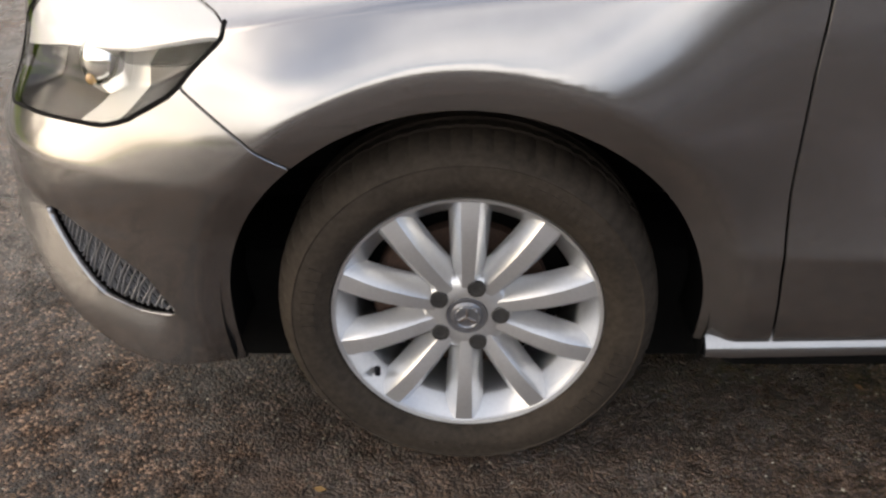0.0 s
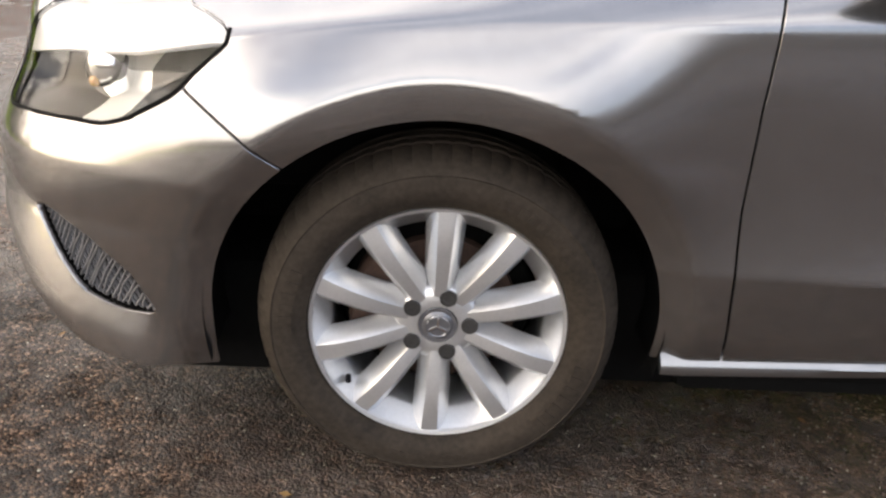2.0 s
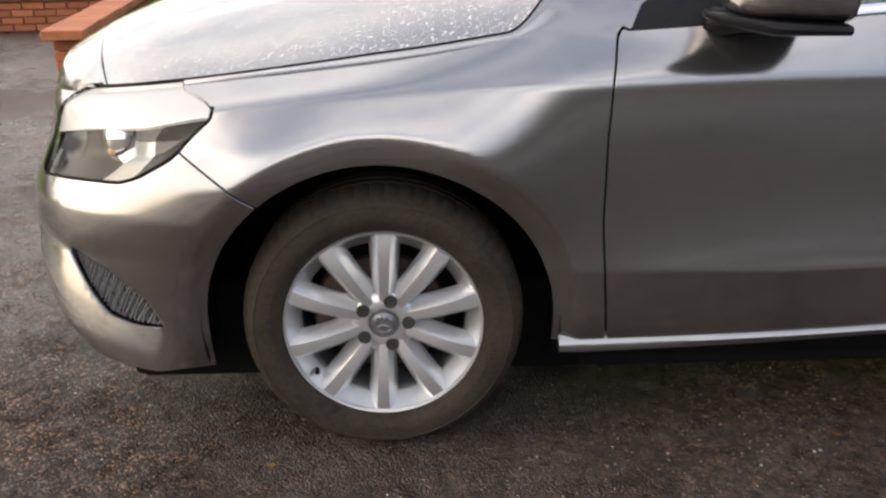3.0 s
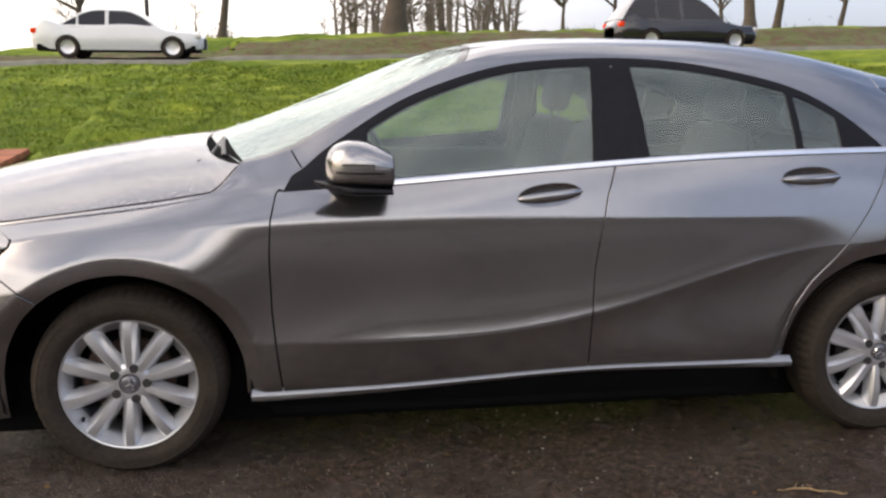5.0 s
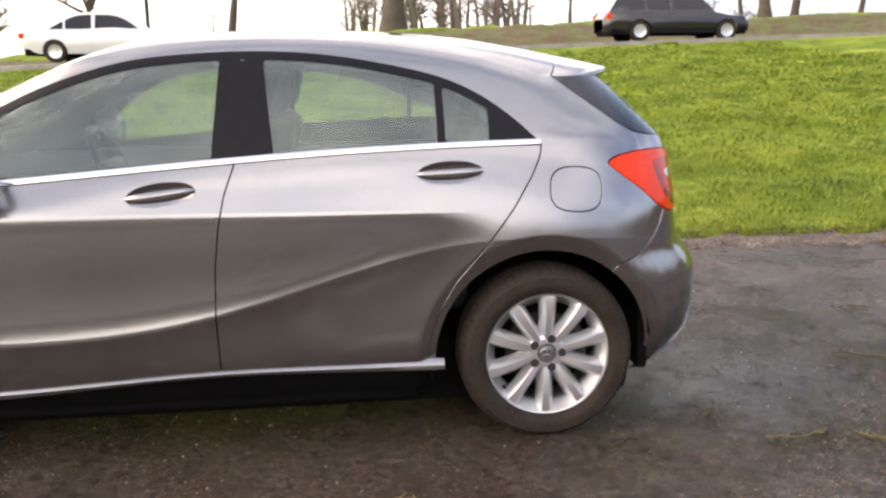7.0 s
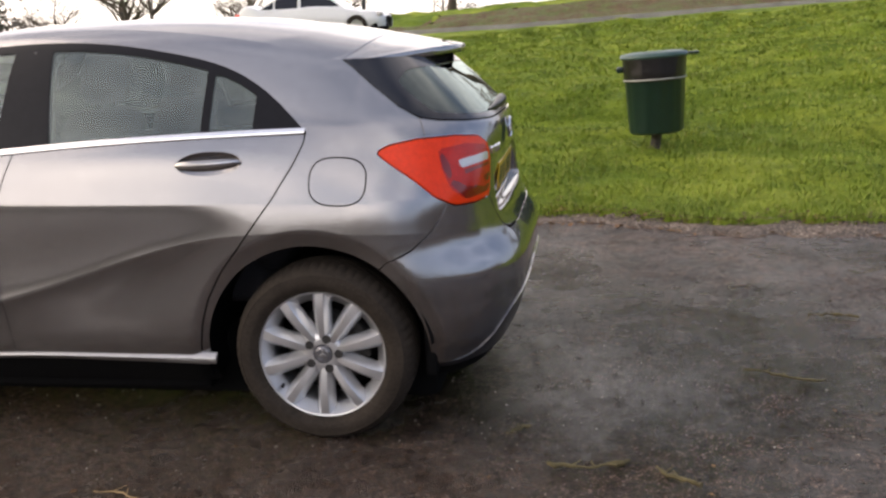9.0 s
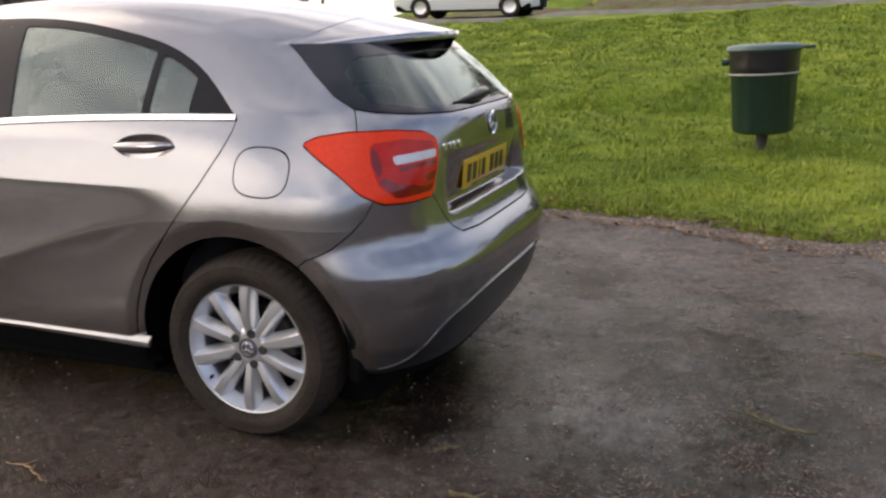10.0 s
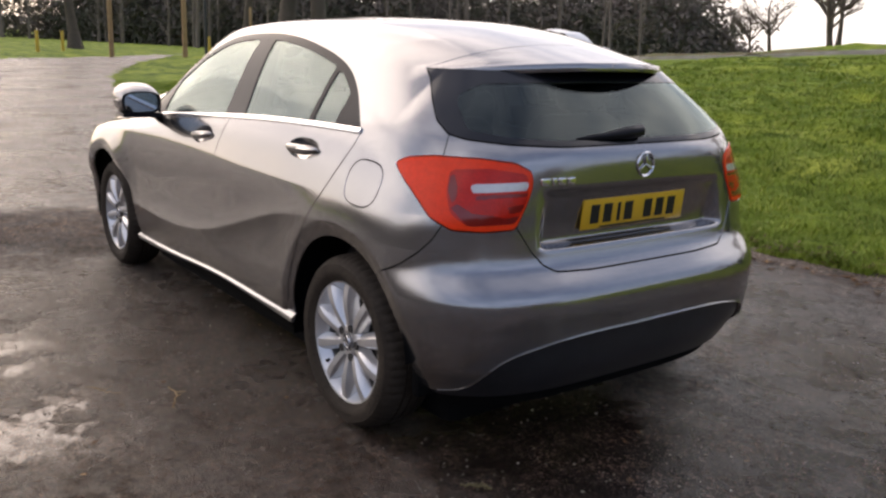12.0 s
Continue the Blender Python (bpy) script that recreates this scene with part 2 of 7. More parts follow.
def lathe(bm, profile, steps=64, axis="y", closed=False, start=0.0, turn=2 * math.pi):
    """Turns a profile of (radius, along) about an axis."""
    full = abs(turn - 2 * math.pi) < 1e-6
    rings = []
    for k in range(steps + (0 if full else 1)):
        a = start + turn * k / steps
        c, s = math.cos(a), math.sin(a)
        ring = []
        for r, h in profile:
            ring.append(bm.verts.new((r * c, h, r * s) if axis == "y" else (r * c, r * s, h)))
        rings.append(ring)
    for k in range(steps):
        a, b = rings[k], rings[(k + 1) % len(rings)]
        for i in range(len(profile) - (0 if closed else 1)):
            j = (i + 1) % len(profile)
            bm.faces.new((a[i], a[j], b[j], b[i]))
    return rings


def spline(*pairs):
    """A natural cubic spline through (x, y) pairs, straight beyond its ends."""
    xs, ys = np.array([p[0] for p in pairs], float), np.array([p[1] for p in pairs], float)
    n, h = len(xs), np.diff(xs)
    a, r = np.eye(n), np.zeros(n)
    for i in range(1, n - 1):
        a[i, i - 1], a[i, i], a[i, i + 1] = h[i - 1], 2 * (h[i - 1] + h[i]), h[i]
        r[i] = 6 * ((ys[i + 1] - ys[i]) / h[i] - (ys[i] - ys[i - 1]) / h[i - 1])
    m = np.linalg.solve(a, r)

    def f(x):
        x = np.asarray(x, float)
        xc = np.clip(x, xs[0], xs[-1])
        i = np.clip(np.searchsorted(xs, xc) - 1, 0, n - 2)
        t, u = xc - xs[i], xs[i + 1] - xc
        y = (m[i] * u**3 + m[i + 1] * t**3) / (6 * h[i]) + (ys[i] / h[i] - m[i] * h[i] / 6) * u + (ys[i + 1] / h[i] - m[i + 1] * h[i] / 6) * t
        d0 = (ys[1] - ys[0]) / h[0] - h[0] * m[1] / 6
        d1 = (ys[-1] - ys[-2]) / h[-1] + h[-1] * m[-2] / 6
        return y + np.where(x < xs[0], (x - xs[0]) * d0, 0) + np.where(x > xs[-1], (x - xs[-1]) * d1, 0)

    return f


def ramp01(x, a, b):
    t = np.clip((np.asarray(x, float) - a) / (b - a), 0, 1)
    return t * t * (3 - 2 * t)


def hermite(z, z0, s0, m0, z1, s1, m1):
    h = z1 - z0
    t = (z - z0) / h
    return s0 * (1 + 2 * t) * (1 - t) ** 2 + m0 * h * t * (1 - t) ** 2 + s1 * t * t * (3 - 2 * t) + m1 * h * t * t * (t - 1)


def poly_distance(p, q):
    """Signed distance of the points p (n, 2) to the closed polygon q: negative inside."""
    q = np.asarray(q, float)
    best, inside = np.full(len(p), 1e9), np.zeros(len(p), bool)
    for a, b in zip(q, np.roll(q, -1, 0)):
        e, w = b - a, p - a
        t = np.clip((w @ e) / max(e @ e, 1e-12), 0, 1)
        best = np.minimum(best, np.hypot(*(w - t[:, None] * e).T))
        crosses = (a[1] > p[:, 1]) != (b[1] > p[:, 1])
        with np.errstate(divide="ignore", invalid="ignore"):
            inside ^= crosses & (p[:, 0] < e[0] * (p[:, 1] - a[1]) / (e[1] if e[1] else 1e-12) + a[0])
    return np.where(inside, -best, best)


def rounded(q, r=0.03, steps=5):
    """The polygon q with its corners rounded."""
    out = []
    q = [np.array(p, float) for p in q]
    for i, p in enumerate(q):
        a, b = q[i - 1] - p, q[(i + 1) % len(q)] - p
        la, lb = np.hypot(*a), np.hypot(*b)
        k = min(r, 0.45 * la, 0.45 * lb)
        p0, p1 = p + a / la * k, p + b / lb * k
        out += [tuple((1 - t) ** 2 * p0 + 2 * t * (1 - t) * p + t * t * p1) for t in np.linspace(0, 1, steps)]
    return out


class Sheet:
    """A triangle sheet: rows of x, y, z, normal (3), and the triangles."""

    def __init__(self, v, t):
        self.v, self.t = v, t

    @classmethod
    def grid(cls, p):
        """From a grid of places (a, b, 3)."""
        da, db = np.gradient(p, axis=0), np.gradient(p, axis=1)
        n = np.cross(da, db)
        n /= np.maximum(np.linalg.norm(n, axis=2, keepdims=True), 1e-9)
        a, b = p.shape[:2]
        i = (np.arange(a - 1)[:, None] * b + np.arange(b - 1)[None]).ravel()
        t = np.concatenate([np.stack([i, i + b, i + b + 1], 1), np.stack([i, i + b + 1, i + 1], 1)])
        return cls(np.concatenate([p, n], 2).reshape(-1, 6), t)

    def flipped(self):
        return Sheet(self.v * np.array([1, 1, 1, -1, -1, -1]), self.t[:, ::-1])

    def mirrored(self):
        return Sheet(self.v * np.array([1, -1, 1, 1, -1, 1]), self.t[:, ::-1])

    def joined(self, other):
        return Sheet(np.concatenate([self.v, other.v]), np.concatenate([self.t, other.t + len(self.v)]))

    def shifted(self, d):
        v = self.v.copy()
        v[:, :3] += v[:, 3:] * d
        return Sheet(v, self.t)

    def keep(self, f):
        """The part where f (one value a vertex) is negative, cut along f = 0."""
        f = np.where(np.abs(f) < 1e-6, 1e-6, f)
        inside = f < 0
        count = inside[self.t].sum(1)
        tris, cut, made, extra = [self.t[count == 3]], [], {}, []

        def between(i, j):
            key = (min(i, j), max(i, j))
            if key not in made:
                made[key] = len(self.v) + len(extra)
                k = f[i] / (f[i] - f[j])
                extra.append(self.v[i] * (1 - k) + self.v[j] * k)
            return made[key]

        for t in self.t[(count > 0) & (count < 3)]:
            ring = []
            for i, j in ((t[0], t[1]), (t[1], t[2]), (t[2], t[0])):
                if inside[i]:
                    ring.append(i)
                if inside[i] != inside[j]:
                    ring.append(between(i, j))
            cut += [(ring[0], ring[k], ring[k + 1]) for k in range(1, len(ring) - 1)]
        v = np.concatenate([self.v, np.array(extra)]) if extra else self.v
        tris.append(np.array(cut, int).reshape(-1, 3))
        t = np.concatenate(tris)
        used, back = np.unique(t, return_inverse=True)
        v = v[used].copy()
        v[:, 3:] /= np.maximum(np.linalg.norm(v[:, 3:], axis=1, keepdims=True), 1e-9)
        return Sheet(v, back.reshape(-1, 3))

    def split(self, f, gap=0.0):
        """The parts inside (f < 0) and outside, with a gap between."""
        return self.keep(f + gap / 2), self.keep(gap / 2 - f)

    def mesh(self, name, thick=0.012, round_edge=0.003):
        """A mesh with that thickness at its border, turned in at the edge."""
        v, t = self.v, self.t
        edges = np.concatenate([t[:, [0, 1]], t[:, [1, 2]], t[:, [2, 0]]])
        key = np.sort(edges, 1)
        _, first, count = np.unique(key, axis=0, return_index=True, return_counts=True)
        border = edges[first[count == 1]]
        places, normals, faces = v[:, :3], v[:, 3:], [tuple(x) for x in t]
        if thick and len(border):
            used, back = np.unique(border, return_inverse=True)
            back = back.reshape(-1, 2)
            n0 = len(v)
            out = np.zeros((len(used), 3))
            for (a, b), (ia, ib) in zip(border, back):
                d = np.cross(v[b, :3] - v[a, :3], v[a, 3:])
                d /= max(np.linalg.norm(d), 1e-9)
                out[ia] += d
                out[ib] += d
            out /= np.maximum(np.linalg.norm(out, axis=1, keepdims=True), 1e-9)
            top, low = v[used, :3], v[used, :3] - v[used, 3:] * thick
            mid_n = out + v[used, 3:]
            mid_n /= np.maximum(np.linalg.norm(mid_n, axis=1, keepdims=True), 1e-9)
            places = np.concatenate([places, top, low])
            normals = np.concatenate([normals, mid_n, out])
            k = len(used)
            faces += [(n0 + ib, n0 + ia, n0 + k + ia, n0 + k + ib) for ia, ib in back]
        me = bpy.data.meshes.new(name)
        me.from_pydata(places.tolist(), [], faces)
        me.shade_smooth()
        me.normals_split_custom_set_from_vertices(normals.tolist())
        return me

    def put(self, name, mat, parent, label="", thick=0.012):
        return link_mesh(name, self.mesh(name, thick), mat, parent, label)


# ---- the shape of the car: x runs to its rear, its near side is at negative y ----
LOW_CREASE = spline((-2.3, 0.455), (-1.35, 0.45), (-0.6, 0.441), (-0.13, 0.455), (0.21, 0.510), (0.62, 0.628), (1.0, 0.722), (1.3, 0.738), (1.6, 0.725), (2.1, 0.725))
SHOULDER = spline((-2.2, 0.66), (-1.95, 0.72), (-1.70, 0.785), (-1.28, 0.832), (-0.86, 0.846), (-0.43, 0.856), (0.27, 0.851), (0.8, 0.842), (1.1, 0.838), (1.5, 0.835), (2.1, 0.85))
BELT = spline((-2.2, 0.762), (-2.0, 0.792), (-1.746, 0.829), (-1.466, 0.864), (-1.205, 0.897), (-1.05, 0.922), (-0.84, 0.940), (-0.45, 0.966), (0.29, 1.021), (0.75, 1.046), (1.3, 1.058), (1.6, 1.06), (2.1, 1.06))
EDGE_Z = spline((-1.12, 0.965), (-1.0, 1.016), (-0.92, 1.034), (-0.8, 1.070), (-0.7, 1.126), (-0.57, 1.200), (-0.46, 1.252), (-0.3, 1.328), (-0.2, 1.364), (0.1, 1.412), (0.4, 1.422), (0.8, 1.400), (1.1, 1.356), (1.3, 1.318), (1.478, 1.280), (1.6, 1.25))
EDGE_S = spline((-1.12, 0.72), (-1.0, 0.705), (-0.7, 0.668), (-0.46, 0.632), (-0.2, 0.602), (0.1, 0.588), (0.4, 0.582), (0.8, 0.577), (1.1, 0.575), (1.478, 0.575), (1.6, 0.575))
BELT_S = spline((-2.2, 0.74), (-1.75, 0.755), (-1.35, 0.757), (-1.1, 0.774), (-0.84, 0.806), (-0.4, 0.815), (0.3, 0.812), (1.0, 0.798), (1.335, 0.782), (1.7, 0.782), (2.1, 0.782))
NOSE_X = spline((0.15, -2.13), (0.22, -2.19), (0.30, -2.225), (0.45, -2.24), (0.57, -2.238), (0.64, -2.228), (0.72, -2.218), (0.80, -2.205), (0.87, -2.13), (1.0, -1.95))
TAIL_X = spline((0.15, 1.897), (0.22, 1.942), (0.30, 1.986), (0.40, 2.012), (0.50, 2.020), (0.57, 2.010), (0.605, 1.998), (0.632, 1.982), (0.655, 1.967), (0.69, 1.950), (0.735, 1.940), (0.77, 1.934), (0.87, 1.930), (0.95, 1.930), (1.0, 1.927), (1.05, 1.908), (1.09, 1.874), (1.2, 1.765), (1.3, 1.650), (1.42, 1.50))
FRONT_0, REAR_0 = -1.35, 1.15


def edge_z(x):
    """Height of the roof's edge; ahead of the windscreen it runs just over the wing."""
    b = BELT(x)
    return np.maximum(EDGE_Z(np.clip(x, -1.12, 1.478)) * ramp01(x, -1.08, -0.96) + (b + 0.012) * (1 - ramp01(x, -1.08, -0.96)), b + 0.012)


ARCH_X, ARCH_Z, ARCH_R = (-1.355, 1.333), 0.31, 0.384


def front_n(z):
    return 3.5 - 0.75 * ramp01(z, 0.48, 0.70)


def rear_n(z):
    return 4.1 - 0.7 * ramp01(z, 0.75, 1.05)


def side(x, z):
    """Half the width of the body's side at x and height z, without the rounded ends."""
    zc, zs, zb, ze = LOW_CREASE(x), SHOULDER(x), BELT(x), edge_z(x)
    kc = ramp01(x, -1.10, -0.40) * (1 - ramp01(x, 0.75, 1.30))
    ks = 1 - ramp01(x, 0.45, 1.05)
    sb = BELT_S(x)
    se = sb - (sb - EDGE_S(np.clip(x, -1.12, 1.478))) * np.clip((ze - zb) / 0.10, 0, 1)
    bonnet = 1 - ramp01(x, -1.30, -0.78)
    low_up, low_dn = -0.05 - (0.22 - 0.08 * ramp01(x, 0.0, 0.6)) * kc, 0.04 + 0.26 * kc
    sh_dn, sh_up = -0.02 - 0.11 * ks - 0.10 * (1 - ks), -0.30 - 0.02 * ks - 0.6 * bonnet
    wing = 1 - ramp01(x, -1.26, -0.93)
    sh_dn = sh_dn - 0.34 * wing
    haunch = ramp01(x, 0.85, 1.25) * (1 - ramp01(x, 1.62, 1.92))
    sc, ss = 0.874 + 0.017 * kc + 0.016 * haunch, 0.884 - (0.004 + 0.011 * (1 - ramp01(x, -0.1, 0.6))) * kc - 0.004 * (1 - ks) - 0.018 * wing - 0.009 * haunch
    low_up, low_dn, sh_dn = low_up - 0.10 * haunch, low_dn - 0.06 * haunch, sh_dn - 0.16 * haunch
    nose = 1 - ramp01(x, -1.75, -1.1)
    a = hermite(z, 0.15, 0.775 + 0.055 * nose, 0.9 - 0.5 * nose, zc, sc, low_dn)
    b = hermite(z, zc, sc, low_up, zs, ss, sh_dn)
    c = hermite(z, zs, ss, sh_up, zb, sb, -0.55 - 2.0 * bonnet)
    chord = (se - sb) / np.maximum(ze - zb, 1e-4)
    d = hermite(z, zb, sb, np.clip(-0.50 - 2.0 * bonnet, 1.6 * chord, 0), ze, se, np.clip(-0.95 - 1.5 * bonnet, 1.6 * chord, 0))
    return np.where(z < zc, a, np.where(z < zs, b, np.where(z < zb, c, d)))


def tent(z, z0, w):
    """A sharp ridge of height 1 at z0."""
    return np.clip(1 - np.abs(z - z0) / w, 0, 1)


def wrap():
    """The near half of the body's skin from the nose round to the tail, up to the roof's edge."""
    rows = [np.linspace(0, 1, 44)[:-1], 1 + np.linspace(0, 1, 36)[:-1], 2 + np.linspace(0, 1, 18)[:-1], 3 + np.linspace(0, 1, 36)]
    rows = np.concatenate(rows)
    tf, tm, tr = np.linspace(1, 0, 100)[:-1], np.linspace(0, 1, 170)[:-1], np.linspace(0, 1, 110)
    grid = np.zeros((len(tf) + len(tm) + len(tr), len(rows), 3))
    x_nom = np.concatenate([FRONT_0 - 0.86 * (1 - (1 - tf) ** 2.9), FRONT_0 + (REAR_0 - FRONT_0) * tm, REAR_0 + 0.78 * (1 - (1 - tr) ** 3.4)])
    for k, x0 in enumerate(x_nom):
        zz = np.array([0.17, LOW_CREASE(x0), SHOULDER(x0), BELT(x0), float(edge_z(x0))])
        z = np.interp(rows, np.arange(5), zz)
        if k < len(tf):
            n = front_n(z)
            g = 1 - (1 - tf[k]) ** n
            x = FRONT_0 - (FRONT_0 - NOSE_X(z) + 0.014 * tent(z, 0.57, 0.10)) * g
            s = (side(x, z) + 0.008 * tent(z, 0.57, 0.10) * ramp01(-x, 1.5, 1.8)) * (1 - g**n) ** (1 / n)
        elif k < len(tf) + len(tm):
            x = np.full_like(z, x0)
            s = side(x, z)
        else:
            n = rear_n(z)
            g = 1 - (1 - tr[k - len(tf) - len(tm)]) ** n
            x = REAR_0 + (TAIL_X(z) + 0.012 * tent(z, 0.572, 0.095) - REAR_0) * g
            s = (side(x, z) + 0.005 * tent(z, 0.565, 0.095) * ramp01(x, 1.5, 1.75)) * (1 - g**n) ** (1 / n)
        s = s + 0.042 * ramp01(x, -1.95, -1.60) * (1 - ramp01(x, -1.22, -0.86)) * ramp01(z, 0.30, 0.62) * (1 - ramp01(z, 0.62, 0.87))   # the flare of the front wing
        for cx in ARCH_X:                      # the bevelled band round each wheel arch
            d = np.where(z > ARCH_Z, np.hypot(x - cx, z - ARCH_Z), np.abs(x - cx)) - ARCH_R
            s = s - 0.023 * np.clip(1 - d / 0.056, 0, 1.3)
        s = s - 0.020 * np.clip((0.342 - z) / 0.05, 0, 1) * ramp01(x, 1.68, 1.86)   # tucked in along the foot of the rear bumper
        # the number plate's recess in the tailgate, deepest at its foot
        x = x - np.where(x > 1.7, (0.012 + 0.036 * np.clip((0.90 - z) / 0.15, 0, 1)) * ramp01(s, 0.475, 0.415) * ramp01(z, 0.722, 0.740) * (1 - ramp01(z, 0.900, 0.918)), 0)
        grid[k] = np.stack([x, -s, z], 1)
    return Sheet.grid(grid), grid[:, -1]


ROOF_C = spline((-1.14, 1.075), (-0.9, 1.155), (-0.6, 1.275), (-0.3, 1.392), (-0.08, 1.443), (0.3, 1.466), (0.7, 1.464), (1.1, 1.438), (1.4, 1.388), (1.69, 1.328))
BONNET_C = spline((-2.2, 0.835), (-2.05, 0.912), (-1.8, 0.978), (-1.476, 1.040), (-1.15, 1.078), (-1.0, 1.09))


def cap(x_edge, x_mid, s_edge, z_edge, z_mid, power, steps=48):
    """The near half of a crowned top between its edge and its middle line."""
    f = np.linspace(0, 1, steps)
    k = 1 - (1 - f[None]) ** np.asarray(power).reshape(-1, 1)
    x = x_edge[:, None] + (x_mid - x_edge)[:, None] * k
    y = -s_edge[:, None] * (1 - f[None])
    z = z_edge[:, None] + (z_mid - z_edge)[:, None] * k
    return Sheet.grid(np.stack([x, y, z], 2))


def top_cap(edge):
    """Windscreen and roof, from the skin's upper edge."""
    e = np.linspace(0, 1, 170)
    xe = -0.972 + 2.477 * e
    xm = -1.14 + 2.895 * e
    return cap(xe, xm, -np.interp(xe, edge[:, 0], edge[:, 1]), np.interp(xe, edge[:, 0], edge[:, 2]), ROOF_C(xm), 1.55 + 0.85 * ramp01(xe, -0.5, 0.2))


def bonnet_cap(edge):
    e = np.linspace(0, 1, 90)
    xe = -1.98 + 1.02 * e
    xm = -2.20 + 1.09 * e
    return cap(xe, xm, -np.interp(xe, edge[:, 0], edge[:, 1]), np.interp(xe, edge[:, 0], edge[:, 2]), BONNET_C(xm), 2.3)

# ---- the car ----
SKIN, SKIN_TOP = wrap()
# the wing's shoulder rolls over softly behind the headlamp
lift = ramp01(SKIN.v[:, 0], -1.95, -1.80) * (1 - ramp01(SKIN.v[:, 0], -1.55, -1.38)) * ramp01(SKIN.v[:, 2], 0.62, 0.70) * (1 - ramp01(SKIN.v[:, 2], 0.78, 0.83))
SKIN.v[:, 5] += 0.10 * lift
SKIN.v[:, 3:] /= np.linalg.norm(SKIN.v[:, 3:], axis=1, keepdims=True)
car = group_thing("hatchback_car", (0, 0, 0), "grey metallic five-door hatchback parked on wet tarmac", "car")
GAP = 0.0055
# the roof rolls over into the sides with no crease
TOP = top_cap(SKIN_TOP)
edge_n = SKIN.v.reshape(len(SKIN_TOP), -1, 6)[:, -1]
roof_n = TOP.v.reshape(170, 48, 6)[:, 0]
order = np.argsort(edge_n[:, 0])
for sheet, reach in ((SKIN, 0.085), (TOP, 0.24)):
    x = sheet.v[:, 0] if sheet is SKIN else np.repeat(roof_n[:, 0], 48)
    mean = np.stack([np.interp(x, edge_n[order, 0], edge_n[order, k]) + np.interp(x, roof_n[:, 0], roof_n[:, k]) for k in (3, 4, 5)], 1)
    mean /= np.linalg.norm(mean, axis=1, keepdims=True)
    seam_y, seam_z = np.interp(x, edge_n[order, 0], edge_n[order, 1]), np.interp(x, edge_n[order, 0], edge_n[order, 2])
    near = (1 - ramp01(np.hypot(sheet.v[:, 1] - seam_y, sheet.v[:, 2] - seam_z), 0.0, reach)) * ramp01(x, -0.35, -0.05) * (1 - ramp01(x, 1.44, 1.50))
    n = sheet.v[:, 3:] * (1 - near[:, None]) + mean * near[:, None]
    sheet.v[:, 3:] = n / np.linalg.norm(n, axis=1, keepdims=True)


def xz(sheet):
    return sheet.v[:, [0, 2]]


def wz(sheet):
    """Coordinates along the rounded ends: how far round the corner, and the height."""
    x, y, z = sheet.v[:, 0], sheet.v[:, 1], sheet.v[:, 2]
    return np.stack([np.where(x > 0, x + y, -(-x + y)), z], 1)


def arch_distance(sheet, cx, r):
    x, z = sheet.v[:, 0], sheet.v[:, 2]
    return np.where(z > ARCH_Z, np.hypot(x - cx, z - ARCH_Z), np.abs(x - cx)) - r


def along_belt(a, b, dz=0.0, steps=24):
    return [(x, float(BELT(x)) + dz) for x in np.linspace(a, b, steps)]


DLO_TOP = spline((-0.842, 0.925), (-0.829, 0.962), (-0.80, 0.990), (-0.72, 1.050), (-0.636, 1.108), (-0.552, 1.162), (-0.456, 1.218), (-0.263, 1.298), (-0.08, 1.349), (0.1, 1.371), (0.35, 1.380), (0.64, 1.360), (0.85, 1.322), (1.04, 1.268), (1.17, 1.198), (1.265, 1.122), (1.335, 1.055))
DLO = [(x, float(DLO_TOP(x))) for x in np.linspace(-0.842, 1.335, 60)] + along_belt(1.335, -0.84, -0.002)
SEAM_F = [(-0.842, 0.95), (-0.858, 0.934), (-0.876, 0.852), (-0.882, 0.73), (-0.879, 0.553), (-0.867, 0.408), (-0.851, 0.26)]
SEAM_B = [(0.302, 1.04), (0.285, 0.99), (0.258, 0.915), (0.234, 0.80), (0.217, 0.666), (0.211, 0.511), (0.213, 0.26)]
SEAM_R = [(1.335, 1.062), (1.328, 1.02), (1.296, 0.955), (1.228, 0.85), (1.122, 0.714), (1.024, 0.598), (0.972, 0.51), (0.943, 0.43), (0.925, 0.345), (0.922, 0.26)]
FRONT_DOOR = SEAM_F + SEAM_B[::-1] + along_belt(0.30, -0.84, 0.0)
REAR_DOOR = SEAM_B + SEAM_R[::-1] + along_belt(1.33, 0.31, 0.0)
HEADLAMP = rounded([(-0.815, 0.791), (-0.902, 0.706), (-1.022, 0.654), (-1.09, 0.638), (-1.244, 0.630), (-1.374, 0.622), (-1.50, 0.612), (-1.545, 0.622), (-1.56, 0.68), (-1.55, 0.755), (-1.449, 0.795), (-1.316, 0.812), (-1.20, 0.86), (-1.08, 0.86), (-1.05, 0.822), (-0.962, 0.815), (-0.88, 0.806)], 0.02)
FRONT_BUMPER = [(-1.45, 0.05), (-1.45, 0.50), (-1.60, 0.607), (-1.667, 0.659), (-1.745, 0.712), (-1.77, 0.76), (-1.80, 1.0), (-2.6, 1.0), (-2.6, 0.05)]
FOG_SLOT = rounded([(-1.31, 0.476), (-1.255, 0.474), (-1.143, 0.442), (-1.040, 0.385), (-0.990, 0.308), (-1.085, 0.309), (-1.19, 0.327), (-1.25, 0.385), (-1.28, 0.43)], 0.015)
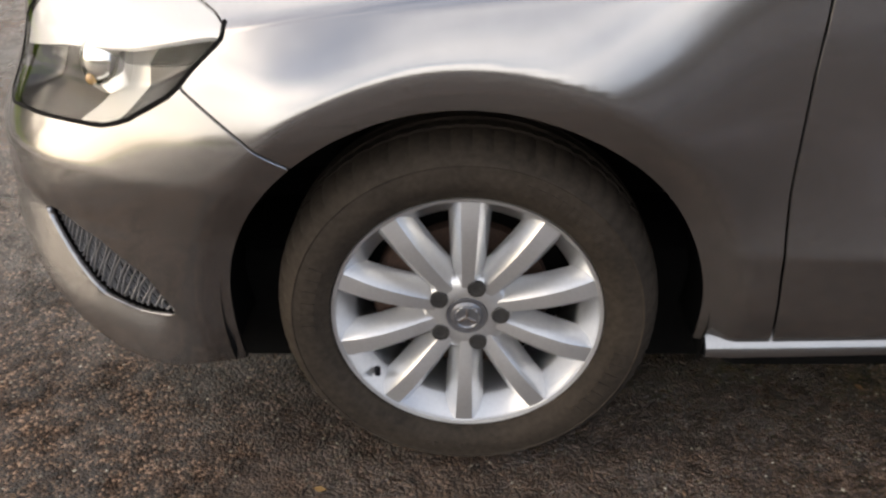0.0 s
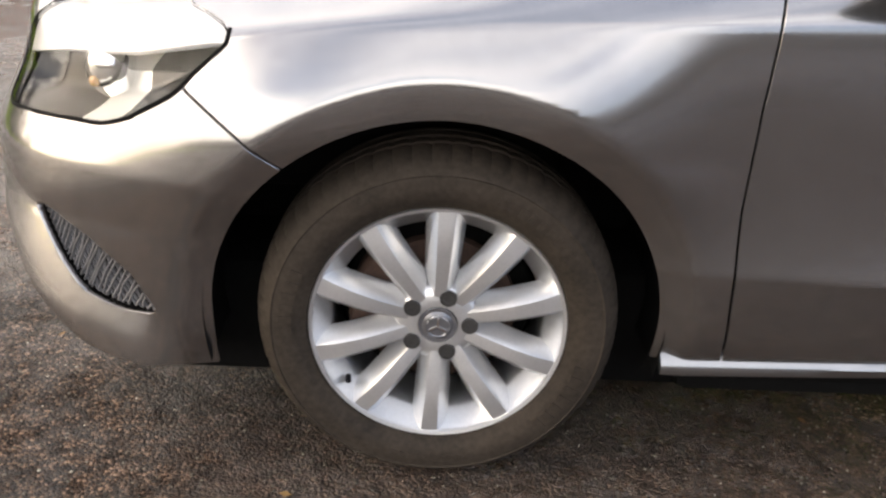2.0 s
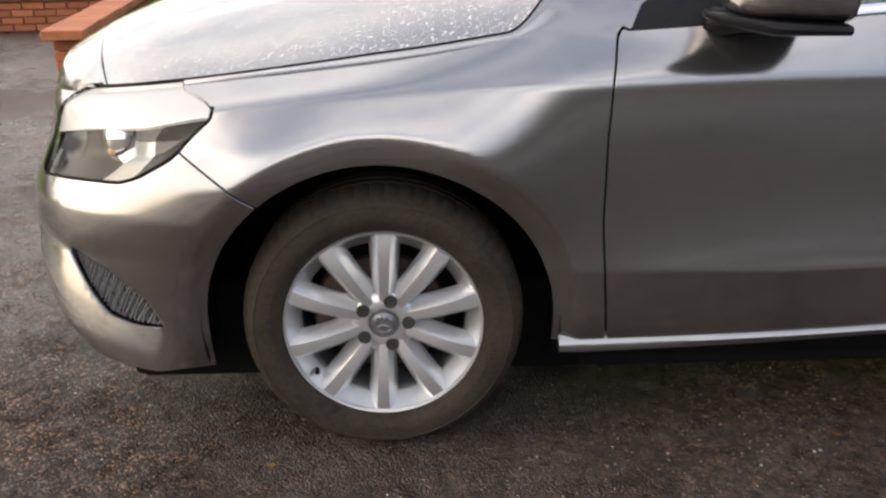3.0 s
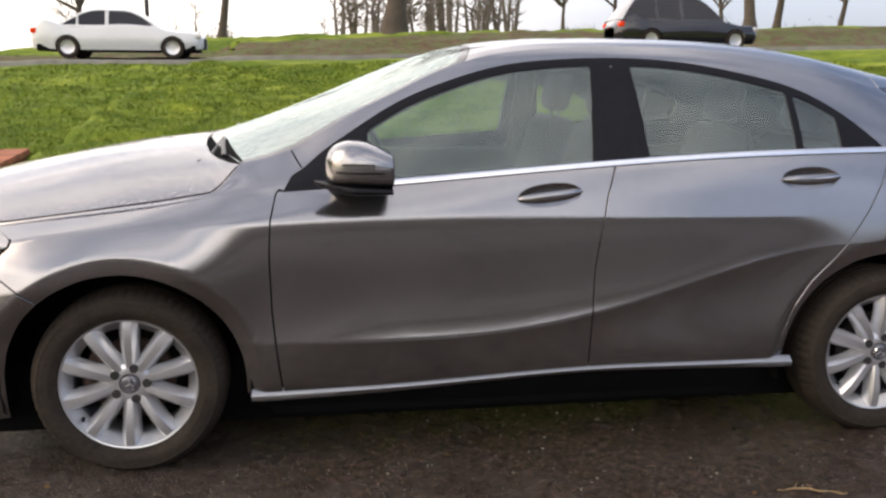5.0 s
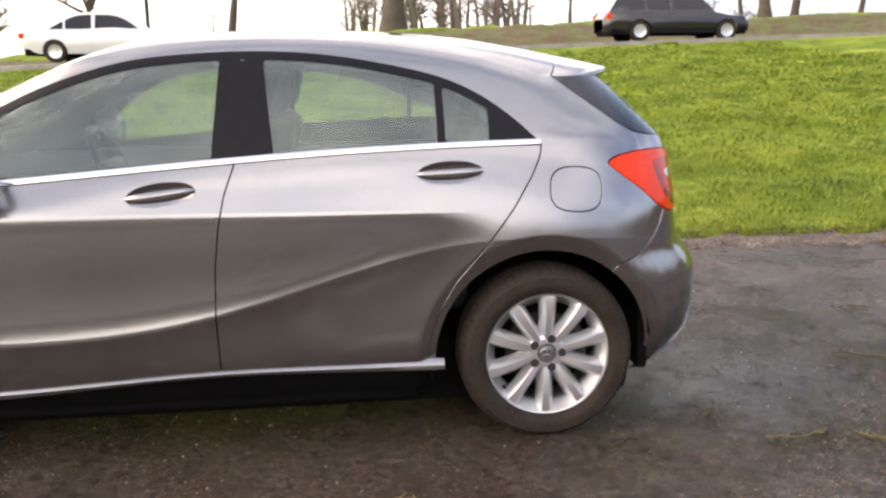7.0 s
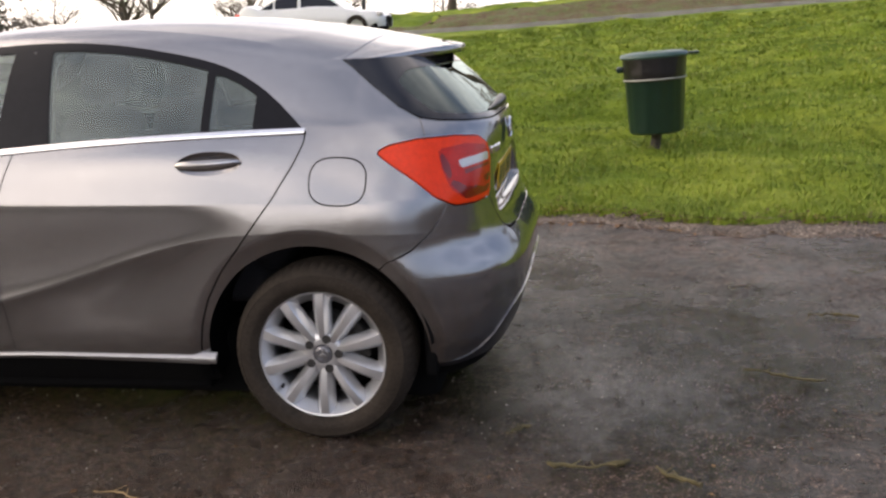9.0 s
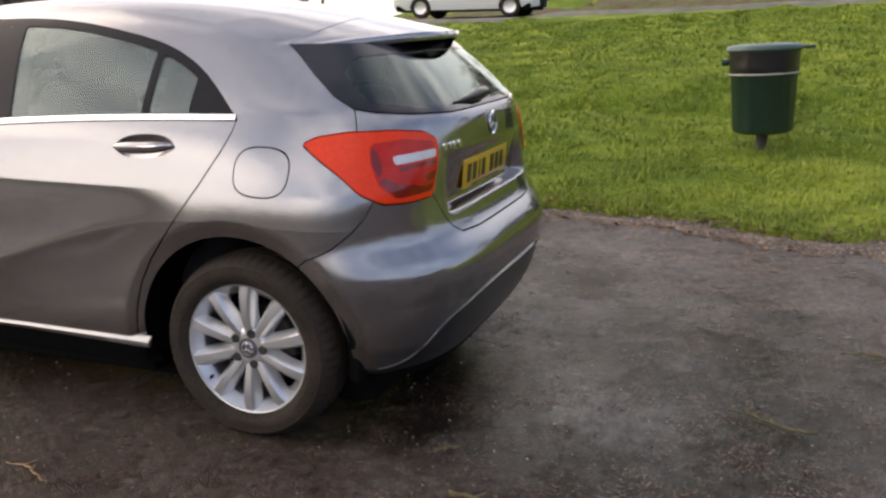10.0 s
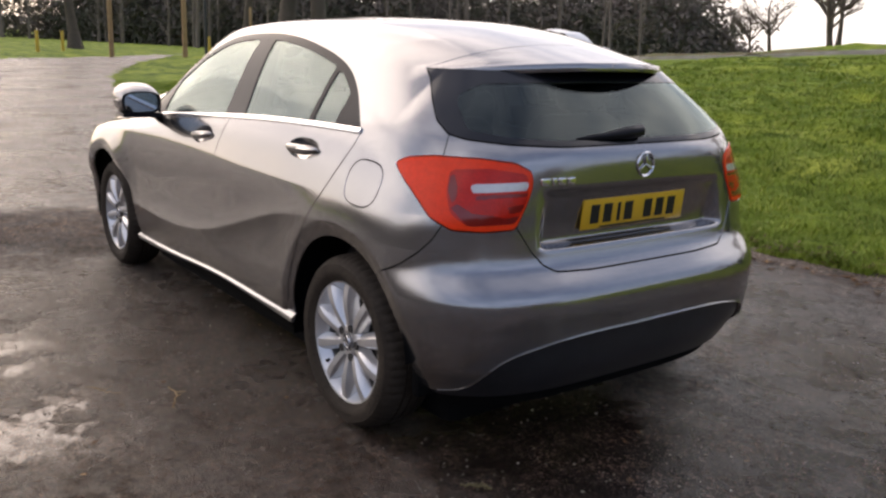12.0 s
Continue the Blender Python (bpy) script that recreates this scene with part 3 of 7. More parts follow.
TAIL_LAMP = rounded([(0.772, 0.983), (0.84, 1.005), (0.966, 1.017), (1.17, 1.016), (1.33, 1.004), (1.405, 0.975), (1.41, 0.93), (1.39, 0.88), (1.345, 0.798), (1.21, 0.793), (1.07, 0.798), (0.97, 0.832), (0.90, 0.888), (0.83, 0.936)], 0.02)
REAR_GLASS = [(0.835, 1.29), (0.872, 1.250), (0.905, 1.185), (0.95, 1.122), (1.015, 1.083), (1.10, 1.070), (1.29, 1.058), (1.54, 1.049), (1.94, 1.050), (2.6, 1.05), (2.6, 1.5), (0.835, 1.5)]
PANE = rounded([(1.03, 1.20), (1.035, 1.17), (1.10, 1.098), (1.30, 1.078), (1.54, 1.068), (2.6, 1.068), (2.6, 1.252), (1.6, 1.246), (1.3, 1.242), (1.12, 1.236)], 0.03)
TAILGATE = [(1.022, 1.095), (1.004, 1.01), (1.05, 0.90), (1.345, 0.81), (1.421, 0.723), (1.475, 0.681), (1.539, 0.657), (1.70, 0.650), (2.6, 0.648), (2.6, 1.10)]
REAR_BUMPER = [(0.45, 0.05), (0.62, 0.50), (0.731, 0.638), (0.83, 0.672), (0.924, 0.722), (0.985, 0.765), (1.03, 0.815), (1.345, 0.81), (1.421, 0.723), (1.475, 0.681), (1.539, 0.657), (1.70, 0.650), (2.6, 0.648), (2.6, 0.05)]
BUMPER_LOW = spline((0.5, 0.25), (0.87, 0.255), (1.06, 0.262), (1.18, 0.29), (1.28, 0.355), (1.36, 0.393), (1.47, 0.420), (1.6, 0.438), (1.9, 0.446), (2.3, 0.446))


def ellipse(cx, cz, a, b, tilt=0.0, n=2.0, steps=40):
    out, c, s = [], math.cos(radians(tilt)), math.sin(radians(tilt))
    for k in range(steps):
        t = 2 * math.pi * k / steps
        u = a * math.copysign(abs(math.cos(t)) ** (2 / n), math.cos(t))
        v = b * math.copysign(abs(math.sin(t)) ** (2 / n), math.sin(t))
        out.append((cx + u * c - v * s, cz + u * s + v * c))
    return out


HANDLES = ((0.055, 0.921, 6.0), (1.010, 0.967, 1.5))

skin = SKIN
for cx in ARCH_X:
    skin = skin.keep(-arch_distance(skin, cx, ARCH_R))
inner = skin.shifted(-0.022)
SILL_Z = spline((-0.957, 0.252), (-0.45, 0.266), (0.22, 0.302), (0.6, 0.302), (0.978, 0.300))
SILL_H = spline((-0.957, 0.038), (-0.45, 0.030), (0.1, 0.023), (0.4, 0.025), (0.978, 0.038))
between = ramp01(skin.v[:, 0], -1.0, -0.97) * (1 - ramp01(skin.v[:, 0], 0.97, 1.0))
skin = skin.keep(0.20 * (1 - between) + SILL_Z(np.clip(skin.v[:, 0], -1, 1)) * between - skin.v[:, 2])
dlo, skin = skin.split(poly_distance(xz(skin), DLO), 0.001)
lamp_line = poly_distance(np.where(skin.v[:, :1] < -1.3, -wz(skin) * (1, -1), 9) * (-1, 1), HEADLAMP)
seal = 0.0055 * (1 - 0.85 * np.clip((np.abs(skin.v[:, 5]) - 0.25) / 0.4, 0, 1))
lamp_f, skin = skin.keep(lamp_line + seal), skin.keep(seal - lamp_line)
lamp_r, skin = skin.split(poly_distance(np.where(skin.v[:, :1] > 1.2, wz(skin), 9), TAIL_LAMP), GAP)
back, skin = skin.split(poly_distance(np.where(skin.v[:, :1] > 1.2, wz(skin), 9), REAR_GLASS), GAP)
gate, skin = skin.split(poly_distance(np.where(skin.v[:, :1] > 1.2, wz(skin), 9), TAILGATE), GAP)
bumper_r, skin = skin.split(poly_distance(np.where(skin.v[:, :1] > 1.2, wz(skin), 9), REAR_BUMPER), GAP)
bumper_f, skin = skin.split(poly_distance(xz(skin), FRONT_BUMPER), GAP)
door_f, skin = skin.split(poly_distance(xz(skin), FRONT_DOOR), GAP)
door_r, skin = skin.split(poly_distance(xz(skin), REAR_DOOR), GAP)
flap, skin = skin.split(poly_distance(xz(skin), ellipse(1.446, 0.900, 0.093, 0.0745, -3, 2.8)), 0.005)
wing, skin = skin.split(skin.v[:, 0] + 0.866, 0.0)
slot, bumper_f = bumper_f.split(poly_distance(-wz(bumper_f) * (1, -1) * (-1, 1), FOG_SLOT), 0.0)
# the blade below the grille slot juts out and faces up
wf = wz(bumper_f)[:, 0]
ledge = np.interp(wf, [-1.45, -1.30, -1.25, -1.19, -1.085, -1.0, -0.95, -0.90], [0.52, 0.482, 0.402, 0.342, 0.324, 0.322, 0.27, 0.20])
jut = 0.24 * np.clip(ledge - bumper_f.v[:, 2], 0, 0.09) * ramp01(wf, -1.75, -1.40) * (1 - ramp01(wf, -1.08, -0.96))
bumper_f.v[:, :3] += bumper_f.v[:, 3:] * jut[:, None]
tip = 0.42 * ramp01(wf, -1.75, -1.40) * (1 - ramp01(wf, -1.06, -0.94)) * ramp01(ledge - bumper_f.v[:, 2], 0.0, 0.022)
bumper_f.v[:, 5] += tip
bumper_f.v[:, 3:] /= np.linalg.norm(bumper_f.v[:, 3:], axis=1, keepdims=True)
valance, bumper_r = bumper_r.split(bumper_r.v[:, 2] - BUMPER_LOW(wz(bumper_r)[:, 0]), 0.004)


# a thin lip along the foot of the rear bumper
bumper_r = bumper_r.keep(0.232 - bumper_r.v[:, 2])
valance = valance.keep(0.225 - valance.v[:, 2])
wr = wz(bumper_r)[:, 0]
foot = bumper_r.v[(np.abs(bumper_r.v[:, 2] - BUMPER_LOW(wr)) < 0.004) & (wr > 1.02)]
foot = foot[np.argsort(foot[:, 0] + foot[:, 1])][::3]


def both_sides(sheet, name, mat, parent, label="", thick=0.012):
    near = sheet.put(name, mat, parent, label, thick)
    return near, sheet.mirrored().put(name, mat, parent, label, thick)


def whole(sheet, name, mat, parent, label="", thick=0.012):
    return sheet.joined(sheet.mirrored()).put(name, mat, parent, label, thick)


both_sides(skin, "side_panel", PAINT, car)
both_sides(wing, "front_wing", PAINT, car)
flap_ob = both_sides(flap, "fuel_flap", PAINT, car)
bpy.data.objects.remove(flap_ob[1])
flap.mirrored().put("side_panel", PAINT, car)
fb = whole(bumper_f, "front_bumper", PAINT, car)
rb = whole(bumper_r, "rear_bumper", PAINT, car)
whole(valance.shifted(-0.014), "rear_valance", material("lower_bumper", (0.035, 0.035, 0.037), 0.38, 0.4, 0.3, 12, 0.2), rb, "dark lower bumper skirt")
foot = np.concatenate([foot, foot[-1:] * (1, 0, 1, 1, 0, 1)])
for flip in (1, -1):
    bm = bmesh.new()
    tube(bm, [p[:3] * (1, flip, 1) + p[3:] * (0.001, flip * 0.001, 0.001) for p in foot], [0.0015 + 0.0045 * min(1.0, k / 60) for k in range(len(foot))], 6, False)
    part("bumper_lip", bm, PAINT, rb)
tailgate = whole(gate, "tailgate", PAINT, car)

# inner shell: what shows black through the gaps
d = poly_distance(xz(inner), DLO)
inner = inner.keep(0.03 - np.where(inner.v[:, 0] > -2.5, d + 0.05, 9))
d = poly_distance(np.where(inner.v[:, :1] > 1.2, wz(inner), 9), PANE)
inner = inner.keep(0.0 - d)
d = poly_distance(np.where(inner.v[:, :1] < -1.3, wz(inner), 9), HEADLAMP)
inner = inner.keep(-d)
whole(inner, "inner_shell", UNDER, car, thick=0.0)

# doors with a hollow behind each handle
for sheet, (hx, hz, tilt), x_name in ((door_f, HANDLES[0], "front_door"), (door_r, HANDLES[1], "rear_door")):
    hollow, rest = sheet.split(poly_distance(xz(sheet), ellipse(hx, hz, 0.112, 0.038, tilt, 2.1)), 0.0)
    dd = poly_distance(xz(hollow), ellipse(hx, hz, 0.112, 0.038, tilt, 2.1))
    hollow.v[:, 1] += 0.024 * (1 - np.clip(1 + dd / 0.040, 0, 1) ** 2)
    for sheet_m, flip in ((rest, 1), (rest.mirrored(), -1)):
        door = sheet_m.put(x_name, PAINT, car)
        h = hollow if flip == 1 else hollow.mirrored()
        h = Sheet(h.v.copy(), h.t)
        me = bpy.data.meshes.new("handle_hollow")
        me.from_pydata(h.v[:, :3].tolist(), [], [tuple(t) for t in h.t])
        me.shade_smooth()
        link_mesh("handle_hollow", me, PAINT, door)
        s0 = float(side(hx, hz))
        c, sn = math.cos(radians(tilt)), math.sin(radians(tilt))
        bm = bmesh.new()
        n_st = 22
        rings = []
        for k in range(n_st):
            u = -1 + 2 * k / (n_st - 1)
            px = hx + u * 0.113 * c
            pz = hz - 0.004 + u * 0.113 * sn + 0.004 * (u * u)
            hh = 0.0185 * (1 - 0.55 * abs(u) ** 3) * (1 if abs(u) < 0.999 else 0.4)
            out = -(float(side(px, pz)) + 0.017 * (1 - u**4) + 0.002)
            ring = []
            for a in range(12):
                t = 2 * math.pi * a / 12
                ring.append(bm.verts.new((px, flip * (out + 0.009 * math.cos(t)), pz + hh * math.sin(t))))
            rings.append(ring)
        for a, b in zip(rings, rings[1:]):
            for i in range(12):
                bm.faces.new((a[i], a[(i + 1) % 12], b[(i + 1) % 12], b[i]))
        bm.faces.new(rings[0]), bm.faces.new(rings[-1][::-1])
        part("door_handle", bm, PAINT, door)
        bm = bmesh.new()
        tube(bm, [(hx + u * 0.108 * c, flip * -(s0 + 0.022 * (1 - u**4) + 0.004), hz - 0.004 + u * 0.108 * sn + 0.004 * u * u + 0.004) for u in np.linspace(-1, 1, 15)], 0.0034, 6)
        part("handle_strip", bm, CHROME, door, "chrome strip along the handle")

# side windows: black frame, three panes a side
glass_line = DLO[:60] + along_belt(1.335, -0.85, -0.022)
d_in = poly_distance(xz(dlo), glass_line) + 0.027
x, z = dlo.v[:, 0], dlo.v[:, 2]
t = np.clip((z - 1.02) / 0.34, 0, 1)
cuts = [np.maximum(-(x - (-0.560 + 0.03 * t)), x - (0.216 + 0.028 * t)), np.maximum(-(x - (0.424 - 0.036 * t)), x - 0.974), np.maximum(-(x - 1.001), x - (1.152 + 0.006 * t))]
fields = [np.maximum(c, d_in) for c in cuts]
frame_sheet = dlo.keep(-np.minimum.reduce(fields))
for sheet in (frame_sheet, frame_sheet.mirrored()):
    sheet.put("window_frame", BLACK_TRIM, car, "black window surround and pillar covers", 0.02)
for f in fields:
    pane = dlo.keep(f).shifted(-0.004)
    for sheet in (pane, pane.mirrored()):
        sheet.put("side_window", GLASS, car, thick=0.0).visible_shadow = False


def strip(name, mat, points, normal_out, height, thick, parent=car, label="", ridge=False):
    """A flat bar along points on the near side, and its twin on the far side."""
    for flip in (1, -1):
        bm = bmesh.new()
        rings = []
        for k, (px, s, pz, lean) in enumerate(points):
            e = 1.0 if 0 < k < len(points) - 1 else 0.9
            h = (height(px) if callable(height) else height) / 2 * e
            o = thick
            ring = [(s - 0.004 + lean * h, -h), (s + o * 0.7 + lean * h, -h), (s + o + lean * h * 0.7, -h * 0.7), (s + o - lean * h * 0.7, h * 0.7), (s + o * 0.7 - lean * h, h), (s - 0.004 - lean * h, h)]
            if ridge:
                ring = [(s - 0.004 + lean * h, -h), (s + o * 0.25 + lean * h, -h), (s + o, -0.05 * h), (s + o * 0.95 - lean * h * 0.2, h * 0.2), (s + o * 0.2 - lean * h, h), (s - 0.004 - lean * h, h)]
            rings.append([bm.verts.new((px, -flip * a, pz + b)) for a, b in ring])
        for a, b in zip(rings, rings[1:]):
            for i in range(6):
                bm.faces.new((a[i], a[(i + 1) % 6], b[(i + 1) % 6], b[i]))
        bm.faces.new(rings[0]), bm.faces.new(rings[-1][::-1])
        part(name, bm, mat, parent, label)


for flip in (1, -1):
    bm = bmesh.new()
    tube(bm, [(px, -flip * (float(side(px, pz)) + 0.0005), pz) for px, pz in ((-0.806, 1.062), (-0.790, 1.036), (-0.774, 1.013))], 0.003, 6)
    part("pillar_seam", bm, UNDER, car)
strip("belt_strip", CHROME, [(px, float(side(px, BELT(px) + 0.002)), float(BELT(px)) + 0.003, 0.5) for px in np.linspace(-0.60, 1.332, 50)], 1, 0.019, 0.006, label="bright chrome strip under the side windows")
strip("sill_strip", SATIN, [(px, float(side(px, SILL_Z(px))) - 0.002, float(SILL_Z(px)), 0.45) for px in np.linspace(-0.957, 0.978, 50)], 1, lambda q: float(SILL_H(q)), 0.014, label="bright silver strip along the sill", ridge=True)

# roof, windscreen, spoiler, bonnet, cowl
y2 = 1 - np.clip(np.abs(TOP.v[:, 1]) / 0.6, 0, 1) ** 2
screen, roof = TOP.split(TOP.v[:, 0] + 0.20 - 0.09 * y2, 0.004)
yk = np.clip(np.abs(roof.v[:, 1]) / 0.58, 0, 1)
roof, spoiler = roof.split(roof.v[:, 0] - (1.495 - 0.085 * yk**3), 0.006)
whole(roof, "roof", PAINT, car, thick=0.02)
whole(spoiler, "roof_spoiler", PAINT, tailgate, thick=0.030)
band = np.abs(screen.v[:, 1]) - (0.965 * np.interp(screen.v[:, 0], SKIN_TOP[:, 0], -SKIN_TOP[:, 1]) - 0.012)
low = -(screen.v[:, 0] + 1.03 + 0.05 * (1 - (screen.v[:, 1] / 0.7) ** 2))
clear, border = screen.split(np.maximum(np.maximum(band, low), screen.v[:, 0] + 0.235 - 0.09 * (1 - (screen.v[:, 1] / 0.6) ** 2)), 0.0)
whole(border, "windscreen_border", GLOSS_BLACK, car)
whole(clear, "windscreen", SCREEN, car, thick=0.0).visible_shadow = False
BON = bonnet_cap(SKIN_TOP)
bx, by = BON.v[:, 0], np.abs(BON.v[:, 1])
front_line = bx - (-2.085 + 0.105 * (by / 0.56) ** 2)
nose_top, bonnet = BON.split(front_line, GAP)
rear_line = bonnet.v[:, 0] - (-1.135 + 0.16 * np.clip(np.abs(bonnet.v[:, 1]) / 0.71, 0, 1) ** 4)
bonnet = bonnet.keep(rear_line)
bonnet = bonnet.keep(np.abs(bonnet.v[:, 1]) + 0.008 - np.interp(bonnet.v[:, 0], SKIN_TOP[:, 0], -SKIN_TOP[:, 1]))
# two shallow ridges along the bonnet
ridge = np.exp(-((np.abs(bonnet.v[:, 1]) - 0.47 + 0.06 * (bonnet.v[:, 0] + 1.6)) / 0.035) ** 2)
bonnet.v[:, 2] += 0.010 * ridge
whole(bonnet, "bonnet", WET_PAINT, car)
# black tube laid in the shut line, in place of the gap's shade
for flip in (1, -1):
    bm = bmesh.new()
    tube(bm, [(q, flip * float(np.interp(q, SKIN_TOP[:, 0], SKIN_TOP[:, 1]) + 0.004), float(np.interp(q, SKIN_TOP[:, 0], SKIN_TOP[:, 2])) + 0.0005) for q in np.linspace(-1.99, -0.985, 60)], 0.0042, 6)
    part("bonnet_seal", bm, UNDER, car)
whole(nose_top, "front_panel", WET_PAINT, fb)
# the strip that closes the nose between its upper edge and the front panel
rim_n = SKIN_TOP[(SKIN_TOP[:, 0] < -1.93)]
rim_n = rim_n[np.argsort(rim_n[:, 1])]
lead = BON.v.reshape(90, 48, 6)[0, :, :3]
foot_n = np.stack([np.interp(lead[:, 1], rim_n[:, 1], rim_n[:, 0]), lead[:, 1], np.interp(lead[:, 1], rim_n[:, 1], rim_n[:, 2])], 1)
steps_n = np.linspace(0, 1, 8)
strip_n = Sheet.grid(np.stack([foot_n * (1 - k) + lead * k + np.array([0, 0, 0.010]) * math.sin(math.pi * k) for k in steps_n], 0))
if strip_n.v[:, 5].sum() < 0:
    strip_n = strip_n.flipped()
whole(strip_n, "nose_strip", PAINT, fb)
whole(BON.keep(BON.v[:, 0] + 1.93).shifted(-0.014), "nose_carrier", PAINT, fb, thick=0.0)
cowl = BON.keep(-(BON.v[:, 0] - (-1.175 + 0.16 * np.clip(np.abs(BON.v[:, 1]) / 0.71, 0, 1) ** 4)))
cowl.v[:, 2] -= 0.022
whole(cowl, "cowl", BLACK_TRIM, car, "black plastic scuttle below the windscreen", 0.0)
bm = bmesh.new()
lo_pts = [(-1.18 + 0.075 * f**4, f * 0.70, float(BONNET_C(-1.16)) - 0.02 - 0.13 * f**2) for f in np.linspace(-1, 1, 30)]
for k in range(29):
    a, b = lo_pts[k], lo_pts[k + 1]
    fa, fb_ = a[1] / 0.70, b[1] / 0.70
    ta, tb = (-1.07 + 0.10 * fa**2, a[1] * 0.98, 1.085 - 0.055 * fa**2), (-1.07 + 0.10 * fb_**2, b[1] * 0.98, 1.085 - 0.055 * fb_**2)
    bm.faces.new([bm.verts.new(p) for p in (a, b, tb, ta)])
bmesh.ops.remove_doubles(bm, verts=bm.verts, dist=0.0005)
part("scuttle_tray", bm, UNDER, car)
for y0, y1 in ((-0.60, 0.02), (0.02, 0.56)):
    bm = bmesh.new()
    tube(bm, [(-1.13, y0 + 0.06, 1.005 if y0 < -0.3 else 1.055), (-1.095, y0 + 0.10, 1.022 if y0 < -0.3 else 1.062), (-1.075, (y0 + y1) / 2, 1.064)], [0.014, 0.010, 0.007], 8)
    part("wiper_arm", bm, BLACK_TRIM, car)
    bm = bmesh.new()
    tube(bm, [(-1.040, y0 + 0.02, 1.036 if y0 < -0.3 else 1.070), (-1.068, (y0 + y1) / 2, 1.070), (-1.080, y1, 1.078)], 0.008, 6)
    part("wiper_blade", bm, BLACK_TRIM, car)

# rear window with its black border and side fins
pane_d = poly_distance(wz(back), PANE)
pane_r, fins = back.split(pane_d, 0.0)
pane_ob = whole(pane_r.shifted(-0.002), "rear_window", PRIVACY, tailgate, thick=0.0)
pane_ob.visible_shadow = False
whole(fins, "rear_window_border", GLOSS_BLACK, tailgate, "gloss black border and side fins")
bm = bmesh.new()
box(bm, (1.44, -0.42, 1.222), (1.56, 0.42, 1.272), 0.01)
part("spoiler_recess", bm, BLACK_TRIM, tailgate)
bm = bmesh.new()
tube(bm, [(1.893, 0.015, 1.092), (1.900, -0.005, 1.092), (1.900, -0.08, 1.086), (1.893, -0.18, 1.078), (1.880, -0.29, 1.072)], [0.010, 0.022, 0.021, 0.012, 0.005], 10)
part("rear_wiper", bm, BLACK_TRIM, tailgate)

# lamps
RED = material("red_lamp_plastic", (0.90, 0.050, 0.008), 0.22, 0.0, 0.10, 8, 0.12, coat_rough=0.02, spec=0.25)
DEEP_RED = material("deep_red_lamp_plastic", (0.56, 0.016, 0.005), 0.16, 0.0, 0.30, 16, 0.25, bump=0.03, bump_scale=110, coat_rough=0.02, spec=0.25)
DARK_RED = material("dark_red_lamp_facet", (0.22, 0.008, 0.005), 0.12, 0.0, 0.4, 30, 0.2, coat_rough=0.02)
CLEAR_LAMP = material("clear_ribbed_lamp", (0.62, 0.60, 0.57), 0.18, 0.3, 1.0, 60, 0.15)
for sheet in (lamp_r, lamp_r.mirrored()):
    sheet = sheet.shifted(0.004)
    w = np.stack([sheet.v[:, 0] - np.abs(sheet.v[:, 1]), sheet.v[:, 2]], 1)
    white, rest = sheet.split(poly_distance(w, rounded([(1.14, 0.940), (1.39, 0.947), (1.393, 0.921), (1.15, 0.913)], 0.008)), 0.0)
    w = np.stack([rest.v[:, 0] - np.abs(rest.v[:, 1]), rest.v[:, 2]], 1)
    dark, rest = rest.split(poly_distance(w, rounded([(1.045, 0.980), (1.22, 0.988), (1.385, 0.970), (1.393, 0.890), (1.345, 0.818), (1.14, 0.812), (1.06, 0.850), (1.035, 0.92)], 0.02)), 0.0)
    lamp = rest.put("tail_lamp", RED, car, "bright red tail lamp with a clear strip", 0.02)
    white.put("reversing_lens", CLEAR_LAMP, lamp, "clear ribbed lens", 0.02)
    for corners in ([(1.055, 0.872), (1.14, 0.812), (1.345, 0.818), (1.362, 0.842), (1.30, 0.836), (1.24, 0.846), (1.16, 0.852), (1.09, 0.88)], [(1.15, 0.906), (1.393, 0.913), (1.390, 0.900), (1.16, 0.892)], [(1.046, 0.962), (1.066, 0.968), (1.085, 0.93), (1.085, 0.895), (1.062, 0.880), (1.042, 0.92)], [(1.30, 0.868), (1.383, 0.880), (1.37, 0.856), (1.32, 0.848)]):
        w = np.stack([dark.v[:, 0] - np.abs(dark.v[:, 1]), dark.v[:, 2]], 1)
        facet, dark = dark.split(poly_distance(w, rounded(corners, 0.006)), 0.0)
        facet.put("lamp_facet", DARK_RED, lamp, "dark red inner facet", 0.02)
    dark.put("lower_lens", DEEP_RED, lamp, "deep red lens", 0.02)
# the black seal round each headlamp
flat_skin = np.stack([SKIN.v[:, 0] - SKIN.v[:, 1], SKIN.v[:, 2]], 1)
front_skin = SKIN.v[:, 0] < -1.3
flat_skin, near_skin = flat_skin[front_skin], SKIN.v[front_skin]
ring = np.array(HEADLAMP)
ring = ring[(ring[:, 0] > -1.66) & (ring[:, 1] < 0.8035)]
ring = ring[np.argsort(np.arctan2(ring[:, 1] - 0.715, (ring[:, 0] + 1.25) * 0.4))]
jump = int(np.argmax(np.hypot(*(np.roll(ring, -1, 0) - ring).T))) + 1
ring = np.roll(ring, -jump, 0)
seam = []
for q0, q1 in zip(ring, ring[1:]):
    for t_ in np.linspace(0, 1, max(2, int(np.hypot(*(q1 - q0)) / 0.012)), endpoint=False):
        q = q0 + (q1 - q0) * t_
        pick = np.argsort(((flat_skin - q) ** 2).sum(1))[:5]
        wgt = 1 / (((flat_skin[pick] - q) ** 2).sum(1) + 1e-6)
        seam.append((near_skin[pick] * wgt[:, None]).sum(0)[:3] / wgt.sum())
seam = np.array(seam)
for _ in range(3):
    seam[1:-1] = (seam[:-2] + 2 * seam[1:-1] + seam[2:]) / 4
